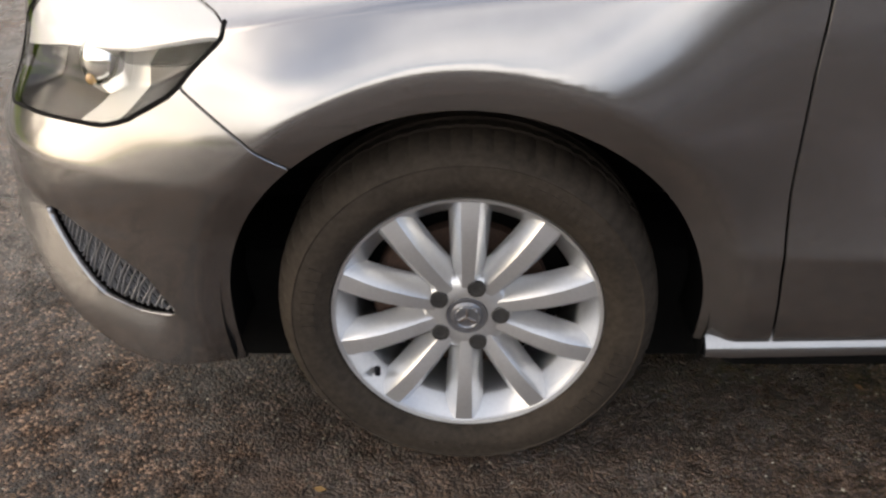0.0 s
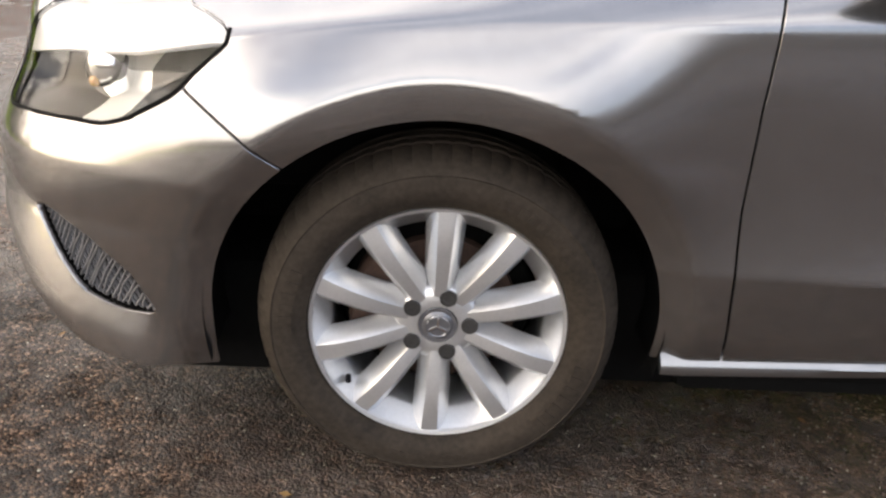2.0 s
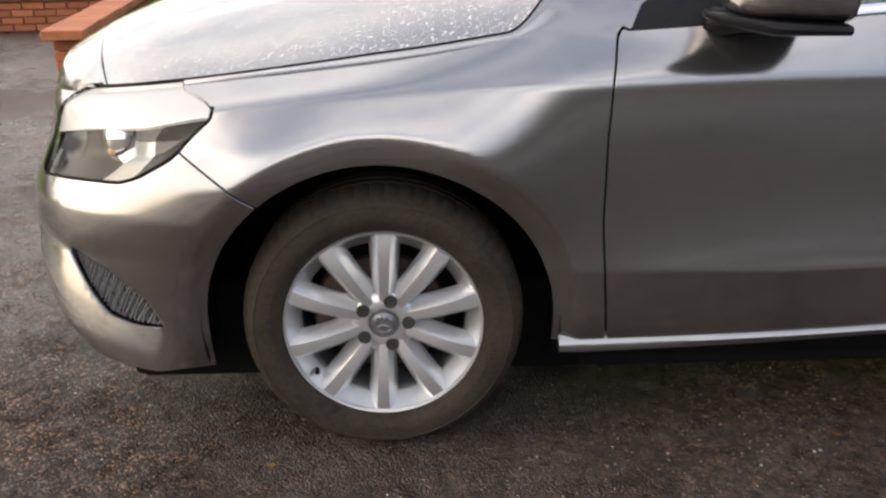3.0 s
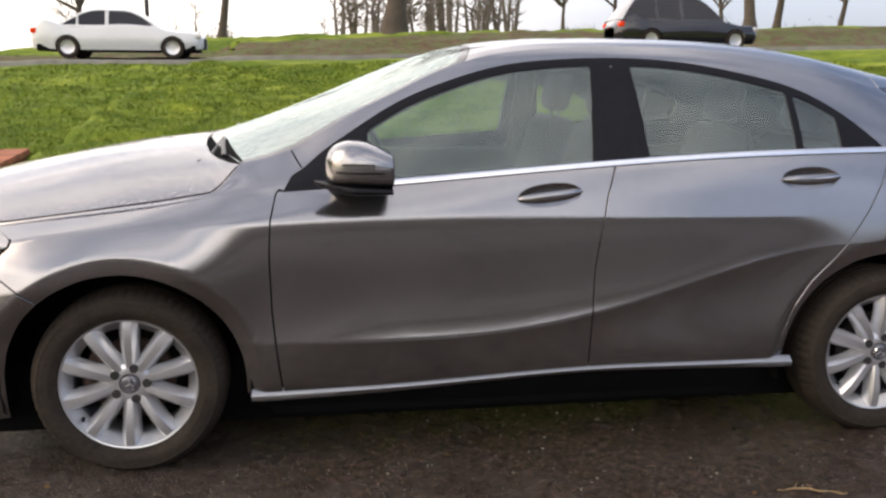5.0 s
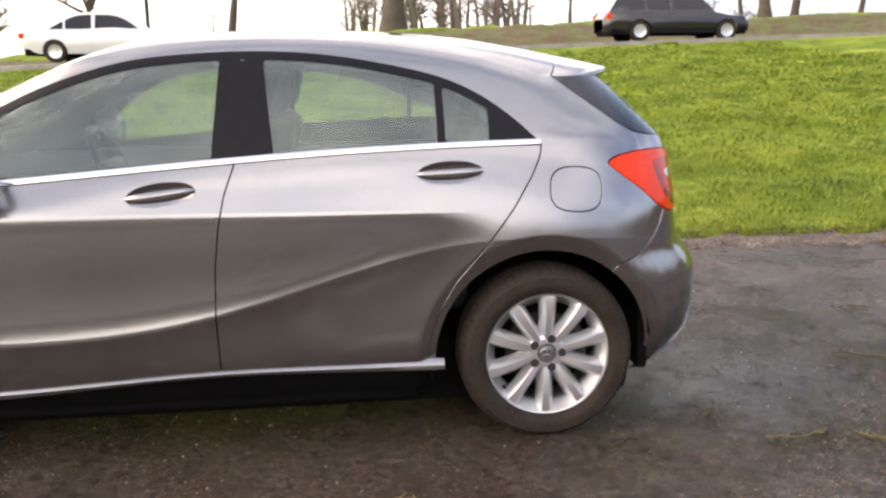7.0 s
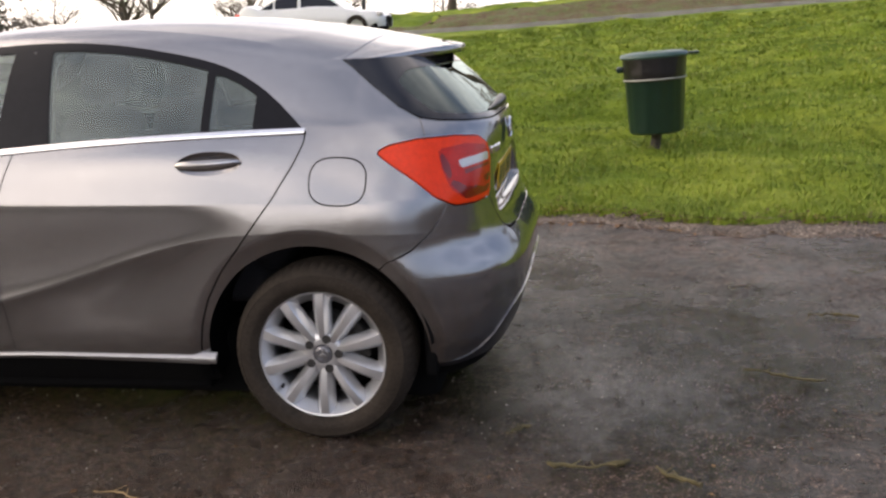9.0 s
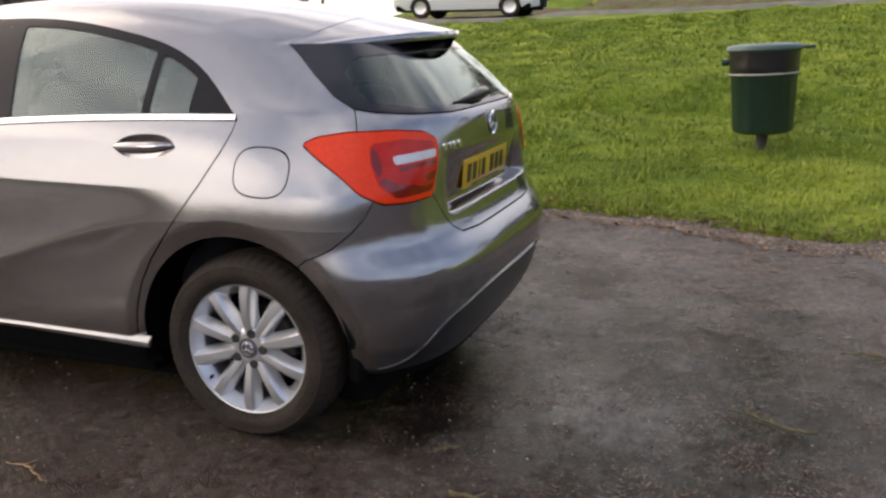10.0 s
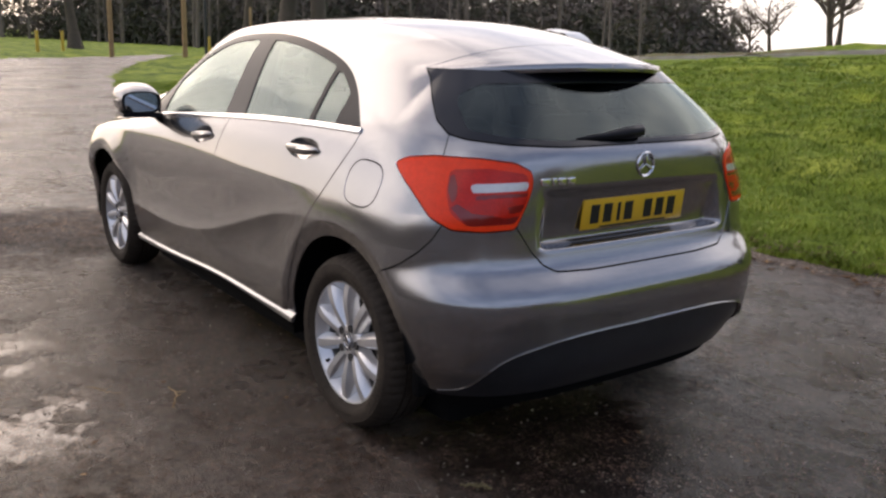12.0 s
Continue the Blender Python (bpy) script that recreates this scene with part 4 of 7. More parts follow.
for flip in (1, -1):
    bm = bmesh.new()
    tube(bm, [Vector(p * (1, flip, 1)) for p in seam], 0.0038, 6)
    part("headlamp_seal", bm, UNDER, car)
LAMP_BLACK = material("lamp_housing", (0.035, 0.034, 0.033), 0.30, 0.3, 0.3, 30, 0.3)
REFLECTOR = material("lamp_reflector", (0.85, 0.85, 0.84), 0.10, 1.0)
LAMP_MIRROR = material("lamp_mirror_silver", (0.88, 0.86, 0.80), 0.30, 0.5)
SKY_WHITE = material("lens_sky_white", (0.60, 0.60, 0.595), 0.35, 0.2, 0.5)
AMBER = material("amber_bulb", (0.55, 0.34, 0.16), 0.15, 0.0, 1.0)
for flip in (1, -1):
    sheet = lamp_f if flip == 1 else lamp_f.mirrored()
    lens = sheet.shifted(0.002).put("headlamp", LENS, car, "clear headlamp with a chrome reflector", 0.004)
    lens.visible_shadow = False
    bowl = sheet.shifted(-0.012)
    sx, sz = bowl.v[:, 0], bowl.v[:, 2]
    dist = np.clip(-poly_distance(np.stack([sx + np.abs(bowl.v[:, 1]), sz], 1), HEADLAMP) / 0.05, 0, 1)
    bowl.v[:, :3] -= bowl.v[:, 3:] * (0.05 * dist)[:, None]
    wl_ = bowl.v[:, 0] + np.abs(bowl.v[:, 1])
    middle, rest_b = bowl.split(np.abs(wl_ + 1.135 + 0.15 * (bowl.v[:, 2] - 0.70)) - 0.056, 0.0)
    for nm, sh, mt in (("lamp_bowl", rest_b, LAMP_BLACK), ("lamp_mirror", middle, LAMP_MIRROR)):
        me = bpy.data.meshes.new(nm)
        me.from_pydata(sh.v[:, :3].tolist(), [], [tuple(t) for t in sh.t])
        me.shade_smooth()
        link_mesh(nm, me, mt, lens)
    # pale sheet under the lens, added for the sky reflected on its top
    sky_band = sheet.shifted(-0.005)
    sky_band = sky_band.keep(-(sky_band.v[:, 2] - np.interp(sky_band.v[:, 0] + np.abs(sky_band.v[:, 1]), [-1.8, -1.6, -1.3, -1.04, -0.86], [0.668, 0.685, 0.728, 0.752, 0.782])))
    sky_band.put("lamp_brow", SKY_WHITE, lens, "pale band in place of sky reflected on the lens top", 0.01)
    turn = pose(0, 0, 0, 0, 0, -38 if flip == 1 else 218)
    bm = bmesh.new()
    lathe(bm, [(0.046, 0.0), (0.0446, 0.006), (0.037, 0.018), (0.023, 0.03), (0.012, 0.0345)], 32)
    bmesh.ops.transform(bm, matrix=Matrix.Translation((-2.015, flip * -0.535, 0.676)) @ turn, verts=bm.verts)
    part("dip_reflector", bm, IRON, lens)
    # the silver shroud round the bulb
    bm = bmesh.new()
    bmesh.ops.create_uvsphere(bm, u_segments=24, v_segments=14, radius=0.043, matrix=Matrix.Translation((-1.906, flip * -0.715, 0.706)) @ Matrix.Diagonal((1.0, 0.85, 1.15, 1)))
    part("bulb_shroud", bm, REFLECTOR, lens, "silver shroud round the bulb")
    bm = bmesh.new()
    bmesh.ops.create_uvsphere(bm, u_segments=16, v_segments=10, radius=0.010, matrix=Matrix.Translation((-1.925, flip * -0.742, 0.690)))
    part("bulb", bm, AMBER, lens)
    bm = bmesh.new()
    fl = pose(0, 0, 0, 0, 0, -38 if flip == 1 else 38)
    for k in range(4):
        box(bm, (-0.030, -0.004, -0.030 + 0.020 * k), (0.024, 0.012, -0.026 + 0.020 * k), 0.001, Matrix.Translation((-1.752, flip * -0.765, 0.712)) @ fl, 1)
    part("side_baffle", bm, IRON, lens)

# grille slot low in the front bumper
MESH_BLACK = material("grille_plastic", (0.10, 0.10, 0.105), 0.45, 0.0, 0.2, 30, 0.2)
for flip in (1, -1):
    sheet = (slot if flip == 1 else slot.mirrored()).shifted(-0.035)
    sheet.put("grille_back", UNDER, fb, thick=0.0)
    bm = bmesh.new()
    flat = np.stack([slot.v[:, 0] + np.abs(slot.v[:, 1]), slot.v[:, 2]], 1)
    for lean in (0.9, -0.5):
        for n in range(40):
            c0 = -1.55 + n * 0.0165
            zz = np.linspace(0.30, 0.48, 45)
            line = np.stack([c0 + lean * (zz - 0.39), zz], 1)
            line = line[poly_distance(line, FOG_SLOT) < 0.002]
            if len(line) < 3:
                continue
            ends = []
            for q in (line[0], line[len(line) // 2], line[-1]):
                near = np.argsort(((flat - q) ** 2).sum(1))[:4]
                wgt = 1 / (np.sqrt(((flat[near] - q) ** 2).sum(1)) + 1e-4)
                p = (slot.v[near] * wgt[:, None]).sum(0) / wgt.sum()
                ends.append((p[:3] - p[3:] * (0.012 if lean > 0 else 0.015)) * (1, flip, 1))
            tube(bm, ends, 0.0034 if lean < 0 else 0.0024, 5)
    part("grille_mesh", bm, MESH_BLACK, fb, "black lattice grille")

# door mirrors
MIRROR_SILVER = material("mirror_silver", (0.40, 0.43, 0.46), 0.03, 1.0)
INDICATOR = material("indicator", (0.16, 0.15, 0.14), 0.2, 0.2, 1.0, 40, 0.2)


def mirror_section(u):
    """Top, foot and half width of the mirror's shell from its front (0) to its rim (1)."""
    top = 0.084 * (1 - abs(1 - u / 0.46) ** 2.6) ** (1 / 2.2) if u < 0.46 else 0.084 - 0.036 * ((u - 0.46) / 0.54) ** 1.7
    foot = -0.052 * (1 - abs(1 - u / 0.30) ** 3) ** (1 / 3) if u < 0.30 else -0.052 - 0.014 * (u - 0.30)
    half = 0.108 * (1 - abs(1 - u / 0.62) ** 2.4) ** (1 / 2.2) if u < 0.62 else 0.108 - 0.010 * ((u - 0.62) / 0.38) ** 2
    return top, foot, half


for flip in (1, -1):
    cx, cy, cz = -0.594, -0.945, 1.032

    def shell_point(u, out, up, proud=0.0):
        """A point of the shell: out towards the road (-1) or the car (1), up or down (-1 to 1)."""
        top, foot, half = mirror_section(u)
        z = up * top if up > 0 else -up * foot
        return Vector((cx - 0.104 + 0.206 * u, flip * (cy + out * (half + proud)), cz + z))

    bm = bmesh.new()
    rings = []
    for i in range(22):
        u = (i / 21) ** 1.3
        ring = []
        for a in range(32):
            t = 2 * math.pi * a / 32
            co, si = math.cos(t), math.sin(t)
            ring.append(bm.verts.new(shell_point(u, math.copysign(abs(co) ** 0.75, co), math.copysign(abs(si) ** (0.72 if si > 0 else 0.45), si))))
        rings.append(ring)
    for a, b in zip(rings, rings[1:]):
        for i in range(32):
            bm.faces.new((a[i], a[(i + 1) % 32], b[(i + 1) % 32], b[i]))
    bmesh.ops.remove_doubles(bm, verts=rings[0], dist=0.002)
    edge = [v.co.copy() for v in rings[-1]]
    mirror = part("door_mirror", bm, PAINT, car, "grey door mirror with indicator slots")
    centre = sum(edge, Vector()) / 32
    bm = bmesh.new()
    lip, inside, deep = ([bm.verts.new(centre + (v - centre) * k + Vector((dx, 0, 0))) for v in edge] for k, dx in ((0.985, 0.003), (0.86, 0.003), (0.85, -0.012)))
    back = [bm.verts.new(centre + (v - centre) * 0.985 + Vector((-0.010, 0, 0))) for v in edge]
    for i in range(32):
        j = (i + 1) % 32
        for a, b in ((back, lip), (lip, inside), (inside, deep)):
            bm.faces.new((a[i], a[j], b[j], b[i]))
    part("mirror_rim", bm, BLACK_TRIM, mirror, "black rim round the glass")
    bm = bmesh.new()
    bm.faces.new([bm.verts.new(centre + (v - centre) * 0.86 + Vector((-0.008, 0, 0))) for v in edge])
    part("mirror_glass", bm, MIRROR_SILVER, mirror)
    # the black tray below the shell, pointed at its front
    bm = bmesh.new()
    rings = []
    for i in range(12):
        u = i / 11
        w, top, low = 0.098 * min(1.0, u / 0.55 + 0.03) ** 0.6, -0.040 - 0.018 * u, -0.052 - 0.030 * min(1.0, u / 0.45) ** 0.7
        ring = []
        for a in range(16):
            t = 2 * math.pi * a / 16
            co, si = math.cos(t), math.sin(t)
            ring.append(bm.verts.new((cx - 0.138 + 0.240 * u, flip * (cy + 0.004 + 1.03 * w * math.copysign(abs(co) ** 0.6, co)), cz + (top + low) / 2 + (top - low) / 2 * math.copysign(abs(si) ** 0.5, si))))
        rings.append(ring)
    for a, b in zip(rings, rings[1:]):
        for i in range(16):
            bm.faces.new((a[i], a[(i + 1) % 16], b[(i + 1) % 16], b[i]))
    bm.faces.new(rings[0]), bm.faces.new(rings[-1][::-1])
    part("mirror_base", bm, BLACK_TRIM, mirror, "black lower cover")
    bm = bmesh.new()
    tube(bm, [(-0.66, flip * -0.81, 0.955), (-0.63, flip * -0.87, 0.962), (-0.60, flip * -0.92, 0.968)], [0.032, 0.022, 0.020], 10)
    part("mirror_arm", bm, BLACK_TRIM, mirror)
    # two dark indicator slots and a clear end lens on the outer face
    for u0, u1, up, r, mat in ((0.26, 0.72, 0.20, 0.0030, UNDER), (0.16, 0.86, -0.16, 0.0030, UNDER), (0.72, 0.95, 0.02, 0.0065, INDICATOR)):
        bm = bmesh.new()
        out = -(1 - abs(up) ** 2.7) ** 0.37
        tube(bm, [shell_point(u, out, up, -0.001) for u in np.linspace(u0, u1, 12)], r, 6)
        part("indicator_slot" if mat is UNDER else "indicator_lens", bm, mat, mirror)

# number plate, badges
PLATE = material("plate_yellow", (0.72, 0.42, 0.02), 0.35, 0.0, 0.4, 10, 0.06)
PLATE_INK = material("plate_black", (0.012, 0.012, 0.012), 0.4)
TILTED = Matrix.Translation((1.905, -0.008, 0.819)) @ pose(0, 0, 0, 0, 5, 0)
bm = bmesh.new()
box(bm, (-0.003, -0.26, -0.053), (0.003, 0.26, 0.053), 0.0025, TILTED)
plate = part("number_plate", bm, PLATE, tailgate, "yellow plate with black bars")
for k, y in enumerate((-0.200, -0.138, -0.083, -0.034, 0.066, 0.128, 0.190)):
    bm = bmesh.new()
    box(bm, (0.0028, y - (0.021 if k != 2 else 0.008), -0.033), (0.0040, y + (0.021 if k != 2 else 0.008), 0.033), 0.0004, TILTED, 1)
    part("plate_bar", bm, PLATE_INK, plate)
bm = bmesh.new()
box(bm, (0.0028, -0.17, -0.0505), (0.0040, 0.17, -0.044), 0.0004, TILTED, 1)
part("plate_bar", bm, PLATE_INK, plate)
for k, (a, b) in enumerate(((-0.462, -0.424), (-0.418, -0.402), (-0.396, -0.364), (-0.358, -0.326))):
    bm = bmesh.new()
    at_tail = SKIN.v[SKIN.v[:, 0] > 1.6]
    px = at_tail[np.argmin(np.hypot(at_tail[:, 1] - (a + b) / 2, at_tail[:, 2] - 0.943)), 0]
    box(bm, (px - 0.006, a, 0.930), (px + 0.004, b, 0.956), 0.003)
    part("badge_bar", bm, CHROME, tailgate, "chrome badge bar")
bm = bmesh.new()
rr = [(0.036, 0.0), (0.041, 0.004), (0.044, 0.0), (0.041, -0.004)]
lathe(bm, rr, 40, "z", True)
box(bm, (-0.004, 0.0, -0.003), (0.004, 0.038, 0.004), 0.002)
box(bm, (-0.004, 0.0, -0.003), (0.004, 0.038, 0.004), 0.002, pose(0, 0, 0, 0, 0, 120))
box(bm, (-0.004, 0.0, -0.003), (0.004, 0.038, 0.004), 0.002, pose(0, 0, 0, 0, 0, 240))
bmesh.ops.transform(bm, matrix=Matrix.Translation((1.932, 0, 0.980)) @ pose(0, 0, 0, 90, 0, 90), verts=bm.verts)
part("round_badge", bm, CHROME, tailgate, "round chrome badge")

# floor pan and sills, hung low to block light underneath; wheel-arch liners
bm = bmesh.new()
box(bm, (-2.0, -0.66, 0.072), (1.72, 0.66, 0.34), 0.05)
part("floor_pan", bm, UNDER, car)
for flip in (1, -1):
    bm = bmesh.new()
    box(bm, (-0.90, min(flip * 0.62, flip * 0.76), 0.135), (0.90, max(flip * 0.62, flip * 0.76), 0.30), 0.03)
    part("sill_panel", bm, UNDER, car)
for cx in ARCH_X:
    for flip in (1, -1):
        bm = bmesh.new()
        lathe(bm, [(0.397, flip * -0.845), (0.405, flip * -0.80), (0.405, flip * -0.45), (0.0, flip * -0.44)], 40, start=-0.22 if cx < 0 else 0.10, turn=math.pi + (0.44 if cx < 0 else 0.12))
        bmesh.ops.translate(bm, vec=(cx, 0, 0.31), verts=bm.verts)
        part("arch_liner", bm, UNDER, car)

# a black splash guard behind each rear wheel
for flip in (1, -1):
    bm = bmesh.new()
    box(bm, (1.695, min(flip * 0.50, flip * 0.80), 0.222), (1.735, max(flip * 0.50, flip * 0.80), 0.42), 0.012)
    part("splash_guard", bm, UNDER, car)

# wheels
RIM_R = 0.2215


def rim_mesh():
    bm = bmesh.new()
    lathe(bm, [(0.224, 0.012), (0.2245, -0.006), (RIM_R, -0.012), (0.216, -0.010), (0.2135, -0.003), (0.187, 0.024), (0.184, 0.035), (0.186, 0.06), (0.196, 0.16)], 80)
    return bm


def spoke_mesh():
    bm = bmesh.new()
    rings = []
    for i in range(9):
        u = i / 8
        r = 0.052 + (0.2165 - 0.052) * u
        w = 0.0128 + 0.0072 * u
        y = 0.004 - 0.018 * math.sin(math.pi * min(1, u * 0.72)) + 0.008 * max(0, u - 0.7)
        deep = 0.034 + 0.012 * (1 - u)
        ring = [(-w - 0.015, y + deep), (-w - 0.006, y + 0.013), (-w * 0.74, y), (0.0, y - 0.0008), (w * 0.74, y), (w + 0.006, y + 0.013), (w + 0.015, y + deep)]
        rings.append([bm.verts.new((p, q, r)) for p, q in ring])
    for a, b in zip(rings, rings[1:]):
        for i in range(6):
            bm.faces.new((a[i], a[i + 1], b[i + 1], b[i]))
    bm.faces.new(rings[-1])
    return bm


def tyre_mesh():
    bm = bmesh.new()
    prof = [(0.221, -0.004), (0.226, -0.016), (0.238, -0.022), (0.240, -0.024), (0.255, -0.0275), (0.268, -0.0285), (0.282, -0.026), (0.284, -0.0275), (0.287, -0.025), (0.300, -0.012), (0.308, 0.002)]
    tread = [(0.3135, 0.020), (0.316, 0.038), (0.316, 0.042), (0.309, 0.043), (0.309, 0.050), (0.3165, 0.051), (0.3165, 0.074), (0.3095, 0.075), (0.3095, 0.083), (0.3165, 0.084), (0.316, 0.110), (0.309, 0.111), (0.309, 0.118), (0.3155, 0.119), (0.312, 0.140), (0.300, 0.165), (0.26, 0.178), (0.222, 0.165)]
    steps, rings = 240, []
    for k in range(steps):
        a = 2 * math.pi * k / steps
        dip = 0.0042 if k % 4 == 0 else 0.0
        ring = []
        for i, (r, h) in enumerate(prof + tread):
            rr = r - (dip if 9 <= i <= 12 else dip * 0.6 if 12 < i < 20 else 0)
            ring.append(bm.verts.new((rr * math.cos(a), h, rr * math.sin(a))))
        rings.append(ring)
    n = len(prof + tread)
    for k in range(steps):
        a, b = rings[k], rings[(k + 1) % steps]
        for i in range(n - 1):
            bm.faces.new((a[i], a[i + 1], b[i + 1], b[i]))
    for v in bm.verts:                      # the flat where it stands
        if v.co.z < -0.305:
            v.co.z = -0.305 + (v.co.z + 0.305) * 0.35
    return bm


def lettering_mesh():
    """Raised plain bars on the side wall, in place of writing."""
    bm = bmesh.new()
    for start, count, step, r0, r1 in ((0.62, 9, 0.075, 0.250, 0.268), (2.75, 6, 0.085, 0.248, 0.270), (4.45, 10, 0.06, 0.256, 0.266), (-0.75, 7, 0.085, 0.247, 0.270)):
        for k in range(count):
            a0, a1 = start + k * step, start + k * step + step * 0.55
            top = [bm.verts.new((r * math.cos(a), -0.0302 if r > 0.26 else -0.0290, r * math.sin(a))) for r, a in ((r0, a0), (r1, a0), (r1, a1), (r0, a1))]
            low = [bm.verts.new(v.co + Vector((0, 0.006, 0))) for v in top]
            bm.faces.new(top)
            for i in range(4):
                bm.faces.new((top[i], top[(i + 1) % 4], low[(i + 1) % 4], low[i]))
    return bm


def cap_mesh():
    bm = bmesh.new()
    lathe(bm, [(0.0, -0.004), (0.018, -0.0035), (0.024, -0.0025), (0.027, 0.0005), (0.0335, -0.0005), (0.0345, 0.004), (0.033, 0.012)], 40)
    return bm


def disc_mesh():
    bm = bmesh.new()
    lathe(bm, [(0.07, 0.060), (0.138, 0.060), (0.139, 0.082), (0.07, 0.082)], 48, closed=True)
    lathe(bm, [(0.0, 0.050), (0.072, 0.050), (0.074, 0.062)], 40)
    return bm


def make_wheel(cx, turn, flip, caliper_at):
    wheel = part("wheel", rim_mesh(), ALLOY, car, "silver ten-spoke alloy wheel with a black tyre")
    m = Matrix.Translation((cx, -0.838 * flip, 0.31)) @ pose(0, 0, 0, 0, 0, 0 if flip == 1 else 180) @ Matrix.Rotation(radians(turn), 4, "Y")
    wheel.matrix_basis = m
    bm = bmesh.new()
    lathe(bm, [(0.034, 0.010), (0.035, 0.002), (0.042, 0.001), (0.066, 0.006), (0.074, 0.014), (0.078, 0.045), (0.060, 0.075), (0.0, 0.075)], 60)
    part("hub", bm, ALLOY, wheel)
    spoke = part("spoke", spoke_mesh(), ALLOY, wheel)
    for k in range(1, 10):
        twin = new("spoke", spoke.data)
        twin.parent, twin.matrix_basis = wheel, Matrix.Rotation(2 * math.pi * k / 10, 4, "Y")
    part("tyre", tyre_mesh(), RUBBER, wheel, "dusty black tyre")
    tagged(part("tyre_marking", lettering_mesh(), RUBBER, wheel), kind="stuff")
    part("centre_cap", cap_mesh(), material("cap_blue_grey", (0.16, 0.16, 0.17), 0.25, 0.5, 0.8, 40, 0.2), wheel, "dark round centre cap with a silver badge")
    bm = bmesh.new()
    for k in range(3):
        box(bm, (-0.0025, -0.0055, 0.0), (0.0025, -0.003, 0.017), 0.001, Matrix.Rotation(2 * math.pi * k / 3, 4, "Y"))
    lathe(bm, [(0.0185, -0.003), (0.0195, -0.0055), (0.021, -0.003)], 32)
    part("cap_badge", bm, CHROME, wheel)
    for k in range(5):
        a = radians(3 + 72 * k)
        bm = bmesh.new()
        lathe(bm, [(0.0, 0.0015), (0.0075, 0.0012), (0.008, 0.0004), (0.0145, 0.0004), (0.0155, 0.006)], 20)
        bmesh.ops.translate(bm, vec=(0.055 * math.cos(a), -0.0025, 0.055 * math.sin(a)), verts=bm.verts)
        part("wheel_bolt", bm, IRON, wheel)
    bm = bmesh.new()
    tube(bm, [(-0.150, -0.002, -0.124), (-0.152, 0.012, -0.122)], 0.0055, 10)
    part("valve", bm, BLACK_TRIM, wheel)
    part("brake_disc", disc_mesh(), RUST if cx < 0 else IRON, wheel)
    bm = bmesh.new()
    lathe(bm, [(0.0, 0.105), (0.168, 0.098), (0.172, 0.105)], 40)
    part("brake_shield", bm, UNDER, wheel)
    bm = bmesh.new()
    rings = []
    for i in range(9):
        a = radians(caliper_at - 26 + 52 * i / 8)
        rings.append([bm.verts.new((r * math.cos(a), y, r * math.sin(a))) for r, y in ((0.088, 0.044), (0.152, 0.042), (0.158, 0.05), (0.158, 0.10), (0.088, 0.10))])
    for a, b in zip(rings, rings[1:]):
        for i in range(5):
            bm.faces.new((a[i], a[(i + 1) % 5], b[(i + 1) % 5], b[i]))
    bm.faces.new(rings[0]), bm.faces.new(rings[-1][::-1])
    part("brake_caliper", bm, RUST if cx < 0 else IRON, wheel)
    return wheel


make_wheel(-1.35, 2.0, 1, 165)
make_wheel(1.35, 1.5, 1, 20)
make_wheel(-1.35, 11.0, -1, 165)
make_wheel(1.35, 5.0, -1, 20)

# cabin
def seat(cx, cy, width, back_h, rest=True):
    bm = bmesh.new()
    box(bm, (cx - 0.26, cy - width / 2, 0.42), (cx + 0.25, cy + width / 2, 0.60), 0.06, segments=3)
    base = part("seat_cushion", bm, SEAT, car)
    bm = bmesh.new()
    box(bm, (-0.07, -width / 2, 0.0), (0.07, width / 2, back_h), 0.055, segments=3)
    for v in bm.verts:
        v.co.y *= 1 - 0.25 * max(0.0, v.co.z / back_h - 0.5) * 2 * 0.8
    bmesh.ops.transform(bm, matrix=Matrix.Translation((cx + 0.24, cy, 0.55)) @ pose(0, 0, 0, 0, 16, 0), verts=bm.verts)
    part("seat_back", bm, SEAT, base)
    if rest:
        bm = bmesh.new()
        box(bm, (-0.05, -0.13, back_h + 0.02), (0.05, 0.13, back_h + 0.21), 0.05, Matrix.Translation((cx + 0.24, cy, 0.55)) @ pose(0, 0, 0, 0, 14, 0), 3)
        for dy in (-0.06, 0.06):
            p = Matrix.Translation((cx + 0.24, cy, 0.55)) @ pose(0, 0, 0, 0, 15, 0)
            tube(bm, [p @ Vector((0, dy, back_h - 0.03)), p @ Vector((0, dy, back_h + 0.06))], 0.006, 6)
        part("head_rest", bm, SEAT, base)


for cy in (-0.36, 0.36):
    seat(0.0, cy, 0.52, 0.60)
    seat(0.85, cy, 0.56, 0.55)
bm = bmesh.new()
box(bm, (1.18, -0.56, 0.75), (1.62, 0.56, 0.985), 0.03)
part("parcel_shelf", bm, CABIN, car)
bm = bmesh.new()
box(bm, (-1.05, -0.70, 0.55), (-0.48, 0.70, 0.945), 0.07, segments=3)
part("dashboard", bm, CABIN, car)
bm = bmesh.new()
ring = [Vector((0, 0.185 * math.cos(a), 0.185 * math.sin(a))) for a in (2 * math.pi * k / 36 for k in range(37))]
m = Matrix.Translation((-0.40, 0.36, 0.90)) @ pose(0, 0, 0, 0, -24, 0)
tube(bm, [m @ p for p in ring], 0.016, 8, False)
box(bm, (-0.02, -0.175, -0.03), (0.02, 0.175, 0.03), 0.015, m)
box(bm, (-0.02, -0.03, -0.17), (0.02, 0.03, 0.0), 0.015, m)
part("steering_wheel", bm, BLACK_TRIM, car)
